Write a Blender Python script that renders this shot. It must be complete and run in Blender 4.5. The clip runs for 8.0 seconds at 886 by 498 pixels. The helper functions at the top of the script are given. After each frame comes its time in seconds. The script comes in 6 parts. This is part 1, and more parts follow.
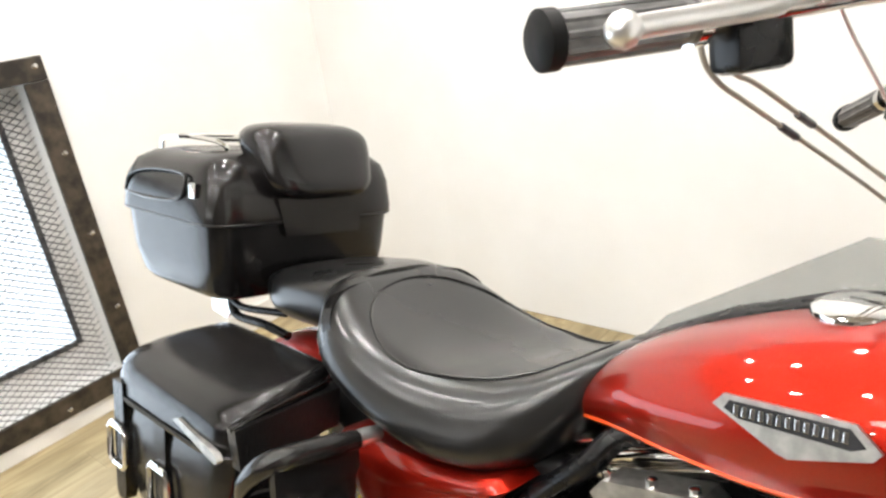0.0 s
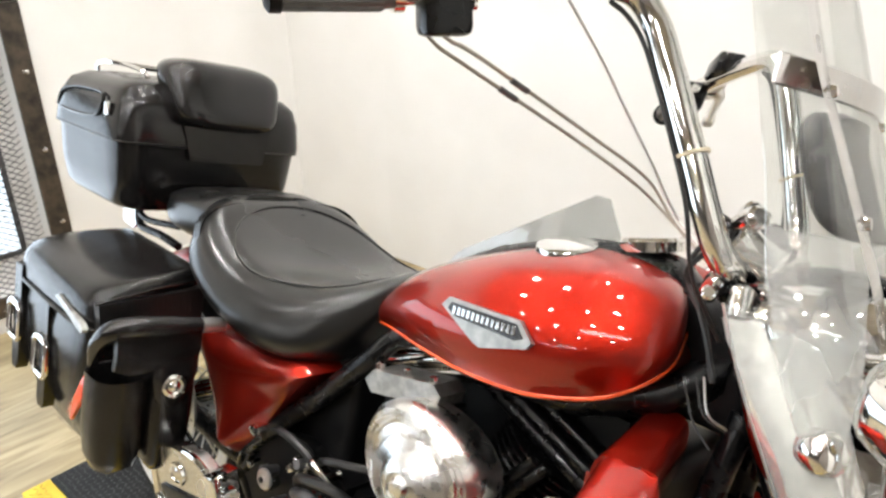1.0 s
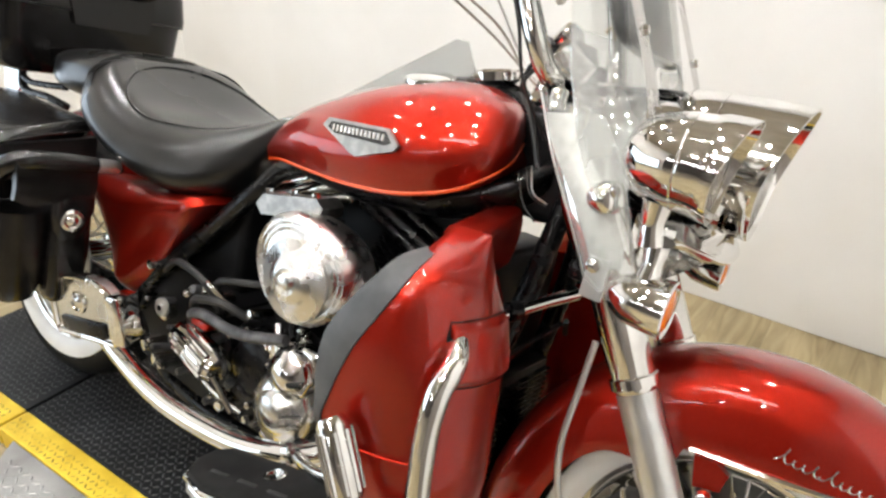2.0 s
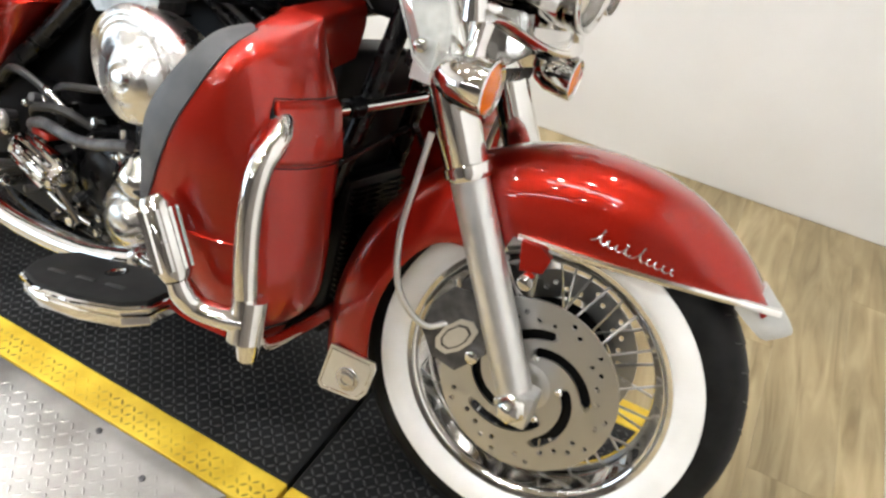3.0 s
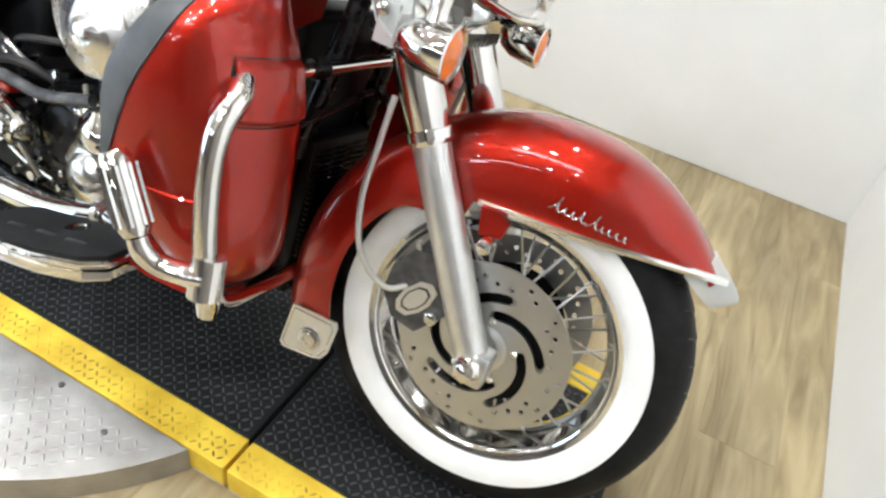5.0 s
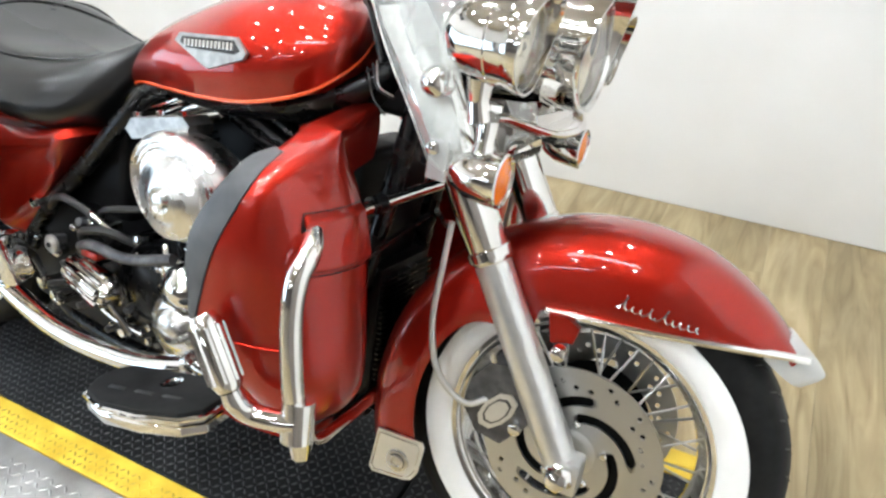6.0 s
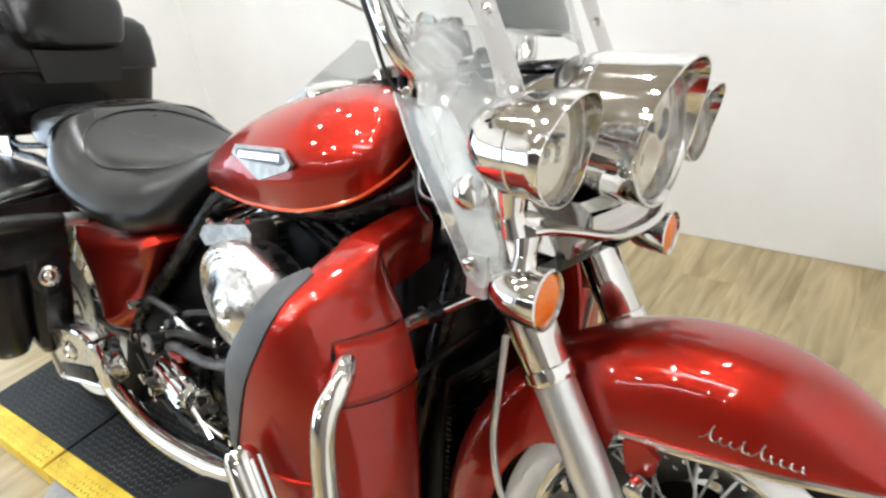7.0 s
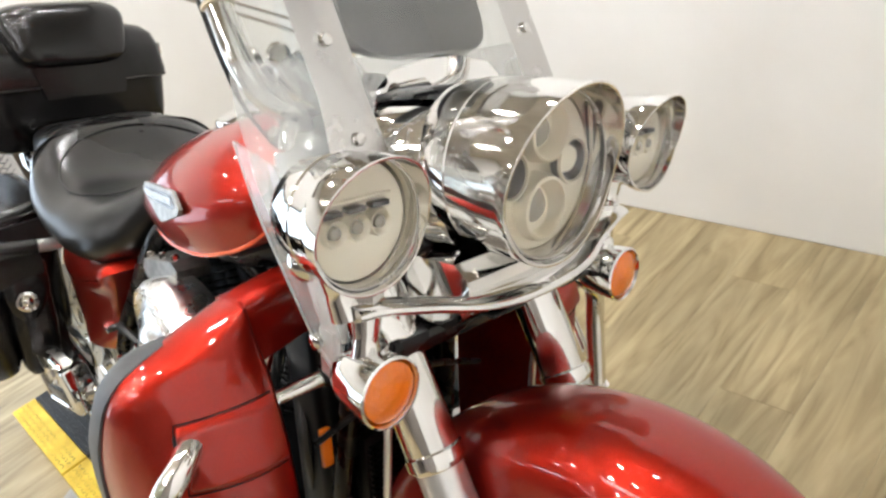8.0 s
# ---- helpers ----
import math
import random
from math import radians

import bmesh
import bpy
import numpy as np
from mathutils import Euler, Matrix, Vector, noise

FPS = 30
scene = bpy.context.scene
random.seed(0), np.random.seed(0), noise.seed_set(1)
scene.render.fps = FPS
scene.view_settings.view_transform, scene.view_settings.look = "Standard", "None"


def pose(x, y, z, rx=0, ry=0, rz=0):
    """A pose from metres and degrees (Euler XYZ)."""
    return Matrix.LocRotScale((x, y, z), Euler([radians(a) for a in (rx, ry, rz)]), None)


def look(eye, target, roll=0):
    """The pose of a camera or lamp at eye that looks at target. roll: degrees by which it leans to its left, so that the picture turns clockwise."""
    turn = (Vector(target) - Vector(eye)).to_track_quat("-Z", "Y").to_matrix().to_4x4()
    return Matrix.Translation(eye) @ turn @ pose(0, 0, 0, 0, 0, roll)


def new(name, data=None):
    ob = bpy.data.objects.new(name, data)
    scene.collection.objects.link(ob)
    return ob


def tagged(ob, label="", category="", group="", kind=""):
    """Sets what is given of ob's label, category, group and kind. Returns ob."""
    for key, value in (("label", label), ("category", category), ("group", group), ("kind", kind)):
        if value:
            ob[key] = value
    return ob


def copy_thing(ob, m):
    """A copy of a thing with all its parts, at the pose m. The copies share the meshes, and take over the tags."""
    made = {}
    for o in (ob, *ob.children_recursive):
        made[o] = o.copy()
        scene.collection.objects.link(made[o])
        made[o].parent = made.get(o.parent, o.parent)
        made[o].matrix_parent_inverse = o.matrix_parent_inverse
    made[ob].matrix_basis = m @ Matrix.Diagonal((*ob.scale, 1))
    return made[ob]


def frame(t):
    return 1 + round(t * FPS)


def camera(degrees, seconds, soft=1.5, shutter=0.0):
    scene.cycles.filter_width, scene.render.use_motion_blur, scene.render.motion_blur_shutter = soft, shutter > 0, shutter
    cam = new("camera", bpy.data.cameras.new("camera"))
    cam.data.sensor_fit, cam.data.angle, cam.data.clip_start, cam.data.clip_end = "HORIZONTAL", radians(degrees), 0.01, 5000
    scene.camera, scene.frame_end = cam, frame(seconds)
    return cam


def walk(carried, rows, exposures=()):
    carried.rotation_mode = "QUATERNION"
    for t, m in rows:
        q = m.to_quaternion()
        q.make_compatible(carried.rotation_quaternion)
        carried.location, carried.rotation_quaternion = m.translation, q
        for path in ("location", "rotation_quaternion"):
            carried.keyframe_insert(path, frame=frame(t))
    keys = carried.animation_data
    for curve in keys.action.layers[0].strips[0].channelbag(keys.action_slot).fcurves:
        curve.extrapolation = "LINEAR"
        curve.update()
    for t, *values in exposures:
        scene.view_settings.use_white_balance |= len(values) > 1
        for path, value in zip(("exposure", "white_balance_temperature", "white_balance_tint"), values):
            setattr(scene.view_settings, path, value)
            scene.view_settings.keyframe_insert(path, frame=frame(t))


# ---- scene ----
cam = camera(64.0, 8.0, 2.6)
# seconds, eye in metres, yaw, pitch and roll in degrees
ROWS = [
    (0, 0.3363, -0.8369, 1.3653, 38.96, -22.30, 7.70),
    (0.3, 0.4808, -0.8324, 1.3956, 47.25, -20.48, 2.09),
    (0.5, 0.5553, -0.8148, 1.3830, 49.66, -22.35, 1.00),
    (0.7, 0.6203, -0.8165, 1.3658, 46.76, -23.07, 1.07),
    (1, 0.6940, -0.8353, 1.3396, 41.20, -23.33, 0.79),
    (1.2, 0.7316, -0.8680, 1.3218, 36.94, -25.15, 0.24),
    (2.3, 0.9183, -1.0308, 1.2307, 32.55, -29.93, -3.70),
    (2.5, 0.9556, -1.0233, 1.2197, 31.63, -32.48, -4.17),
    (2.7, 0.9902, -1.0059, 1.1979, 30.43, -34.28, -5.65),
    (3, 1.0095, -1.0067, 1.1597, 28.13, -37.65, -7.01),
    (3.5, 1.0305, -1.0042, 1.1501, 26.38, -39.99, -7.29),
    (4, 1.0560, -1.0061, 1.1392, 25.37, -42.04, -9.16),
    (4.2, 1.0559, -1.0078, 1.1411, 25.71, -41.97, -9.67),
    (5.3, 1.0277, -1.0123, 1.1803, 27.96, -38.44, -8.56),
    (5.5, 1.0227, -1.0131, 1.1872, 27.40, -36.75, -7.34),
    (5.7, 1.0181, -1.0105, 1.2080, 26.53, -35.62, -4.68),
    (6, 1.0151, -1.0148, 1.2374, 26.55, -33.82, -0.35),
    (6.2, 1.0148, -1.0205, 1.2496, 27.04, -30.18, 0.02),
    (6.5, 1.0141, -0.9877, 1.2761, 28.61, -31.63, 5.66),
    (6.7, 1.0165, -0.9347, 1.2844, 29.46, -31.22, 7.10),
    (7, 1.0686, -0.8224, 1.2685, 35.52, -30.21, 7.92),
    (7.2, 1.1090, -0.7377, 1.2658, 41.90, -28.37, 6.86),
    (7.5, 1.1604, -0.6384, 1.2671, 43.11, -31.94, 8.07),
    (7.7, 1.1713, -0.5791, 1.2727, 42.51, -33.32, 11.34),
    (8, 1.1895, -0.4967, 1.2460, 43.34, -31.61, 13.40),
]
walk(cam, [(t, pose(x, y, z, 90 + pitch, roll, yaw)) for t, x, y, z, yaw, pitch, roll in ROWS],
     [(0.0, -0.08, 6500, 10), (0.3, -0.22, 6500, 10), (0.6, -0.20, 6500, 10), (1.1, -0.25, 6480, 10), (2.4, -0.28, 6400, 10), (3.6, -0.08, 6200, 10), (4.2, -0.07, 6140, 9),
      (5.4, -0.03, 5850, 7), (6.6, -0.10, 5960, 7), (7.6, -0.27, 6270, 10), (8.0, -0.29, 6350, 10)])

# ---- world and light ----
world = bpy.data.worlds.new("room_world")
scene.world = world
world.use_nodes = True
world.node_tree.nodes["Background"].inputs[0].default_value = (0.9, 0.95, 1.0, 1)
world.node_tree.nodes["Background"].inputs[1].default_value = 0.6
scene.view_settings.exposure = 0.0


# ---- materials ----
def material(name, base, rough=0.5, metal=0.0, coat=0.0, spec=0.5, emit=None, strength=0.0):
    m = bpy.data.materials.new(name)
    m.use_nodes = True
    b = m.node_tree.nodes["Principled BSDF"]
    b.inputs["Base Color"].default_value = (*base, 1)
    b.inputs["Roughness"].default_value = rough
    b.inputs["Metallic"].default_value = metal
    b.inputs["Coat Weight"].default_value = coat
    b.inputs["Coat Roughness"].default_value = 0.03
    b.inputs["Specular IOR Level"].default_value = spec
    if emit:
        b.inputs["Emission Color"].default_value = (*emit, 1)
        b.inputs["Emission Strength"].default_value = strength
    return m


def node(m, kind, **values):
    n = m.node_tree.nodes.new(kind)
    for key, value in values.items():
        n.inputs[key.replace("_", " ")].default_value = value
    return n


def link(m, a, b):
    m.node_tree.links.new(a, b)


def shader(m):
    return m.node_tree.nodes["Principled BSDF"]


def coords(m, scale=(1, 1, 1)):
    c = m.node_tree.nodes.new("ShaderNodeTexCoord")
    s = m.node_tree.nodes.new("ShaderNodeMapping")
    s.inputs["Scale"].default_value = scale
    link(m, c.outputs["Object"], s.inputs["Vector"])
    return s.outputs["Vector"]


def mottle(m, low, high, scale, stretch=(1, 1, 1), detail=4.0, name="Base Color", lo=0.35, hi=0.65):
    """Lets an input wander between two colours or values by a noise of that scale."""
    n = node(m, "ShaderNodeTexNoise", Scale=scale, Detail=detail)
    link(m, coords(m, stretch), n.inputs["Vector"])
    r = m.node_tree.nodes.new("ShaderNodeValToRGB")
    r.color_ramp.elements[0].position, r.color_ramp.elements[1].position = lo, hi
    for e, c in zip(r.color_ramp.elements, (low, high)):
        e.color = (*c, 1) if isinstance(c, tuple) else (c, c, c, 1)
    link(m, n.outputs["Fac"], r.inputs["Fac"])
    link(m, r.outputs["Color"], shader(m).inputs[name])
    return r


def bumpy(m, scale, strength, distance=0.001, kind="noise", stretch=(1, 1, 1)):
    if kind == "noise":
        n = node(m, "ShaderNodeTexNoise", Scale=scale, Detail=5.0)
        out = n.outputs["Fac"]
    else:
        n = node(m, "ShaderNodeTexVoronoi", Scale=scale)
        out = n.outputs["Distance"]
    link(m, coords(m, stretch), n.inputs["Vector"])
    b = node(m, "ShaderNodeBump", Strength=strength, Distance=distance)
    link(m, out, b.inputs["Height"])
    link(m, b.outputs["Normal"], shader(m).inputs["Normal"])


RED = material("candy_red_paint", (0.38, 0.013, 0.004), 0.42, 0.92, 1.0)
mottle(RED, (0.325, 0.0105, 0.0033), (0.405, 0.0145, 0.0047), 900.0, detail=2.0)
PEWTER = material("pewter_emblem", (0.45, 0.44, 0.42), 0.42, 1.0)
mottle(PEWTER, (0.36, 0.355, 0.34), (0.52, 0.515, 0.49), 60.0)
GRIPGREY = material("grey_black_grip_rubber", (0.07, 0.07, 0.07), 0.32, 0.0, 0.0, 0.6)
mottle(GRIPGREY, (0.05, 0.05, 0.05), (0.10, 0.10, 0.10), 60.0)
CALIPERGREY = material("dark_grey_caliper", (0.085, 0.085, 0.088), 0.38, 0.55)
mottle(CALIPERGREY, (0.06, 0.06, 0.062), (0.12, 0.12, 0.122), 40.0)
STRIPE = material("orange_pinstripe", (0.85, 0.10, 0.02), 0.3, 0.0, 0.6)
CHROME = material("chrome", (0.78, 0.77, 0.75), 0.05, 1.0)
mottle(CHROME, 0.03, 0.09, 25.0, name="Roughness")
DULLCHROME = material("dull_chrome", (0.62, 0.61, 0.60), 0.18, 1.0)
mottle(DULLCHROME, 0.12, 0.28, 40.0, name="Roughness")
SILVER = material("silver_painted_alloy", (0.68, 0.68, 0.67), 0.28, 0.85, 0.3)
mottle(SILVER, (0.66, 0.66, 0.65), (0.70, 0.70, 0.69), 60.0)
STEEL = material("ground_brake_steel", (0.56, 0.56, 0.55), 0.30, 1.0)
LINEGREY = material("grey_braided_line", (0.36, 0.325, 0.28), 0.45, 0.3)
mottle(STEEL, 0.28, 0.42, 90.0, name="Roughness")
LEATHER = material("black_leather", (0.006, 0.006, 0.006), 0.26, 0.0, 0.14, 0.37)
shader(LEATHER).inputs["Coat Roughness"].default_value = 0.16
mottle(LEATHER, (0.004, 0.004, 0.004), (0.009, 0.008, 0.008), 6.0)
mottle(LEATHER, 0.16, 0.27, 8.0, name="Roughness")
bumpy(LEATHER, 420.0, 0.12, 0.0003, "voronoi")
PEBBLED = material("pebbled_black_leather", (0.006, 0.006, 0.006), 0.3, 0.0, 0.0, 0.6)
mottle(PEBBLED, 0.32, 0.45, 60.0, name="Roughness")
bumpy(PEBBLED, 110.0, 0.6, 0.002, "voronoi", (1, 1, 0.45))
SEATSKIN = material("black_seat_leather", (0.006, 0.006, 0.006), 0.25, 0.0, 0.45, 0.36)
shader(SEATSKIN).inputs["Coat Roughness"].default_value = 0.2
mottle(SEATSKIN, 0.25, 0.32, 4.0, name="Roughness")
bumpy(SEATSKIN, 300.0, 0.05, 0.0003, "voronoi")
BLACK = material("black_gloss_metal", (0.003, 0.003, 0.0034), 0.3, 0.0, 0.1, 0.25)
mottle(BLACK, 0.18, 0.4, 30.0, name="Roughness")
CASTBLACK = material("black_wrinkle_casting", (0.003, 0.003, 0.0034), 0.45, 0.0, 0.0, 0.18)
bumpy(CASTBLACK, 260.0, 0.3, 0.0006)
RUBBER = material("black_rubber", (0.008, 0.008, 0.008), 0.55, 0.0, 0.0, 0.16)
mottle(RUBBER, (0.004, 0.004, 0.004), (0.010, 0.010, 0.010), 30.0)
WHITEWALL = material("white_sidewall_rubber", (0.74, 0.73, 0.69), 0.5)
mottle(WHITEWALL, (0.80, 0.80, 0.78), (0.88, 0.88, 0.87), 12.0)
GREYTRIM = material("grey_rubber_edging", (0.055, 0.057, 0.06), 0.55)
mottle(GREYTRIM, (0.045, 0.047, 0.05), (0.07, 0.072, 0.075), 25.0)
AMBER = material("amber_lens", (0.85, 0.20, 0.015), 0.12, 0.0, 0.6)
bumpy(AMBER, 160.0, 0.5, 0.002, "voronoi")
REDREFLECTOR = material("red_reflector", (0.75, 0.06, 0.02), 0.2, 0.0, 0.5)
YELLOW = material("yellow_rubber_border", (0.80, 0.55, 0.03), 0.55)
mottle(YELLOW, (0.66, 0.43, 0.02), (0.86, 0.62, 0.05), 14.0)
YELLOWBAR = material("worn_yellow_tread", (0.5, 0.34, 0.02), 0.55)
mottle(YELLOWBAR, (0.16, 0.10, 0.012), (0.78, 0.54, 0.035), 9.0, detail=8.0)
MAT = material("charcoal_rubber_tile", (0.02, 0.021, 0.022), 0.5, 0.0, 0.0, 0.28)
mottle(MAT, (0.0035, 0.0036, 0.0038), (0.013, 0.0135, 0.014), 5.0, detail=8.0)
MATBAR = material("paler_rubber_tread", (0.05, 0.05, 0.052), 0.42, 0.0, 0.0, 0.5)
mottle(MATBAR, (0.008, 0.008, 0.0085), (0.055, 0.055, 0.057), 5.0, detail=8.0)
PLATE = material("aluminium_tread_plate", (0.50, 0.49, 0.47), 0.42, 0.8)
mottle(PLATE, 0.34, 0.52, 5.0, name="Roughness")
mottle(PLATE, (0.30, 0.285, 0.265), (0.55, 0.54, 0.52), 6.0, detail=8.0)
CREAM = material("cream_plastic", (0.62, 0.55, 0.40), 0.5)
WOODBROWN = material("brown_wood", (0.22, 0.12, 0.055), 0.5)
mottle(WOODBROWN, (0.15, 0.08, 0.035), (0.27, 0.155, 0.075), 20.0, (1, 1, 0.1))
CABLE = material("black_cable_sleeve", (0.012, 0.012, 0.012), 0.45)
GREYMETAL = material("dark_grey_metal", (0.10, 0.10, 0.105), 0.4, 0.6)
mottle(GREYMETAL, (0.06, 0.06, 0.065), (0.16, 0.16, 0.165), 30.0)
WALL = material("white_wall_paint", (0.80, 0.80, 0.79), 0.6)
mottle(WALL, (0.77, 0.765, 0.75), (0.82, 0.82, 0.81), 2.2)
bumpy(WALL, 160.0, 0.06, 0.001)
HALLWALL = material("brown_grey_wall_paint", (0.24, 0.215, 0.19), 0.6)
mottle(HALLWALL, (0.165, 0.147, 0.13), (0.235, 0.21, 0.188), 1.2)
CEILING = material("ceiling_paint", (0.44, 0.405, 0.35), 0.8)
mottle(CEILING, (0.36, 0.315, 0.25), (0.43, 0.38, 0.305), 3.0)
UNDERFLOOR = material("bare_floor", (0.26, 0.22, 0.17), 0.5)
mottle(UNDERFLOOR, (0.20, 0.17, 0.13), (0.32, 0.27, 0.21), 2.0)
SATINCHROME = material("satin_chrome", (0.66, 0.65, 0.63), 0.16, 1.0)
mottle(SATINCHROME, 0.14, 0.32, 18.0, name="Roughness")
bumpy(SATINCHROME, 22.0, 0.25, 0.004)
AIRCOVER = material("brushed_bright_cover", (0.80, 0.79, 0.77), 0.27, 1.0)
mottle(AIRCOVER, 0.22, 0.34, 30.0, name="Roughness")
BARREL = material("dulled_rim_metal", (0.20, 0.20, 0.20), 0.28, 1.0)
mottle(BARREL, (0.13, 0.13, 0.13), (0.27, 0.27, 0.27), 20.0)
BASEBOARD = material("white_baseboard_paint", (0.80, 0.79, 0.77), 0.45)
mottle(BASEBOARD, (0.72, 0.71, 0.69), (0.82, 0.81, 0.79), 8.0)
WINDOWGLOW = material("daylit_glass", (0.9, 0.93, 0.97), 0.3, emit=(0.74, 0.87, 1.0), strength=1.25)
FRAMEMETAL = material("dark_bronze_frame", (0.05, 0.042, 0.034), 0.45, 0.5)
mottle(FRAMEMETAL, (0.03, 0.026, 0.022), (0.10, 0.08, 0.06), 18.0)
MESHMETAL = material("expanded_metal", (0.10, 0.10, 0.105), 0.5, 0.5)
LAMPGLOW = material("lit_lamp_face", (1, 1, 1), 0.5, emit=(1.0, 0.97, 0.93), strength=620.0)
TUBEGLOW = material("lit_tube", (1, 1, 1), 0.5, emit=(0.96, 0.98, 1.0), strength=24.0)
BRIGHT = material("bright_lamp_reflector", (0.86, 0.81, 0.68), 0.30, 0.55)
LENSGREY = material("projector_lens", (0.36, 0.34, 0.29), 0.08, 0.0, 1.0)
ENAMEL = material("black_emblem_enamel", (0.02, 0.02, 0.022), 0.25, 0.0, 0.4)


def wood_material():
    m = material("oak_vinyl_plank", (0.45, 0.33, 0.20), 0.42)
    info = m.node_tree.nodes.new("ShaderNodeObjectInfo")
    grain = node(m, "ShaderNodeTexNoise", Scale=5.0, Detail=6.0, Distortion=1.6)
    move = m.node_tree.nodes.new("ShaderNodeVectorMath")
    link(m, coords(m, (3.2, 0.42, 1.0)), move.inputs[0])
    link(m, info.outputs["Random"], node_scale(m, info.outputs["Random"], move))
    link(m, move.outputs["Vector"], grain.inputs["Vector"])
    ramp = m.node_tree.nodes.new("ShaderNodeValToRGB")
    e = ramp.color_ramp.elements
    e[0].position, e[0].color = 0.32, (0.245, 0.186, 0.092, 1)
    e[1].position, e[1].color = 0.66, (0.445, 0.360, 0.206, 1)
    mid = ramp.color_ramp.elements.new(0.48)
    mid.color = (0.350, 0.275, 0.148, 1)
    link(m, grain.outputs["Fac"], ramp.inputs["Fac"])
    patch = node(m, "ShaderNodeTexNoise", Scale=3.4, Detail=4.0)
    link(m, coords(m, (1.5, 0.6, 1.0)), patch.inputs["Vector"])
    shade = node(m, "ShaderNodeMapRange")
    shade.inputs["From Min"].default_value, shade.inputs["From Max"].default_value = 0.3, 0.7
    shade.inputs["To Min"].default_value, shade.inputs["To Max"].default_value = 0.74, 1.16
    link(m, patch.outputs["Fac"], shade.inputs["Value"])
    worn = node(m, "ShaderNodeHueSaturation")
    knots = node(m, "ShaderNodeTexVoronoi", Scale=2.4)
    link(m, coords(m, (1.0, 0.8, 1.0)), knots.inputs["Vector"])
    dark = node(m, "ShaderNodeMapRange")
    dark.inputs["From Min"].default_value, dark.inputs["From Max"].default_value = 0.008, 0.030
    dark.inputs["To Min"].default_value, dark.inputs["To Max"].default_value = 0.45, 1.0
    link(m, knots.outputs["Distance"], dark.inputs["Value"])
    both = m.node_tree.nodes.new("ShaderNodeMath")
    both.operation = "MULTIPLY"
    link(m, shade.outputs["Result"], both.inputs[0])
    link(m, dark.outputs["Result"], both.inputs[1])
    link(m, both.outputs["Value"], worn.inputs["Value"])
    link(m, ramp.outputs["Color"], worn.inputs["Color"])
    tone = node(m, "ShaderNodeHueSaturation")
    level = node(m, "ShaderNodeMapRange")
    level.inputs["To Min"].default_value, level.inputs["To Max"].default_value = 0.92, 1.08
    link(m, info.outputs["Random"], level.inputs["Value"])
    link(m, level.outputs["Result"], tone.inputs["Value"])
    link(m, worn.outputs["Color"], tone.inputs["Color"])
    link(m, tone.outputs["Color"], shader(m).inputs["Base Color"])
    b = node(m, "ShaderNodeBump", Strength=0.15, Distance=0.001)
    link(m, grain.outputs["Fac"], b.inputs["Height"])
    link(m, b.outputs["Normal"], shader(m).inputs["Normal"])
    return m


def node_scale(m, out, move):
    """Shifts the grain of each plank by its own amount."""
    mul = m.node_tree.nodes.new("ShaderNodeVectorMath")
    mul.operation = "SCALE"
    mul.inputs[0].default_value = (13.0, 31.0, 5.0)
    link(m, out, mul.inputs["Scale"])
    link(m, mul.outputs["Vector"], move.inputs[1])
    return mul.inputs["Scale"]


WOOD = wood_material()


def clear_material(name, tint, gloss):
    m = bpy.data.materials.new(name)
    m.use_nodes = True
    m.node_tree.nodes.clear()
    out = m.node_tree.nodes.new("ShaderNodeOutputMaterial")
    t = m.node_tree.nodes.new("ShaderNodeBsdfTransparent")
    t.inputs["Color"].default_value = (*tint, 1)
    g = m.node_tree.nodes.new("ShaderNodeBsdfGlossy")
    g.inputs["Roughness"].default_value = 0.03
    w = m.node_tree.nodes.new("ShaderNodeLayerWeight")
    w.inputs["Blend"].default_value = 0.5
    p = m.node_tree.nodes.new("ShaderNodeMath")
    p.operation = "POWER"
    p.inputs[1].default_value = 4.0
    link(m, w.outputs["Facing"], p.inputs[0])
    f = m.node_tree.nodes.new("ShaderNodeMath")
    f.operation = "MULTIPLY_ADD"
    f.inputs[1].default_value, f.inputs[2].default_value = 0.55, gloss
    link(m, p.outputs["Value"], f.inputs[0])
    mix = m.node_tree.nodes.new("ShaderNodeMixShader")
    link(m, f.outputs["Value"], mix.inputs["Fac"])
    link(m, t.outputs["BSDF"], mix.inputs[1])
    link(m, g.outputs["BSDF"], mix.inputs[2])
    link(m, mix.outputs["Shader"], out.inputs["Surface"])
    return m


CLEAR = clear_material("clear_polycarbonate", (0.93, 0.94, 0.93), 0.10)
GLASS = clear_material("clear_lamp_glass", (0.97, 0.97, 0.97), 0.025)


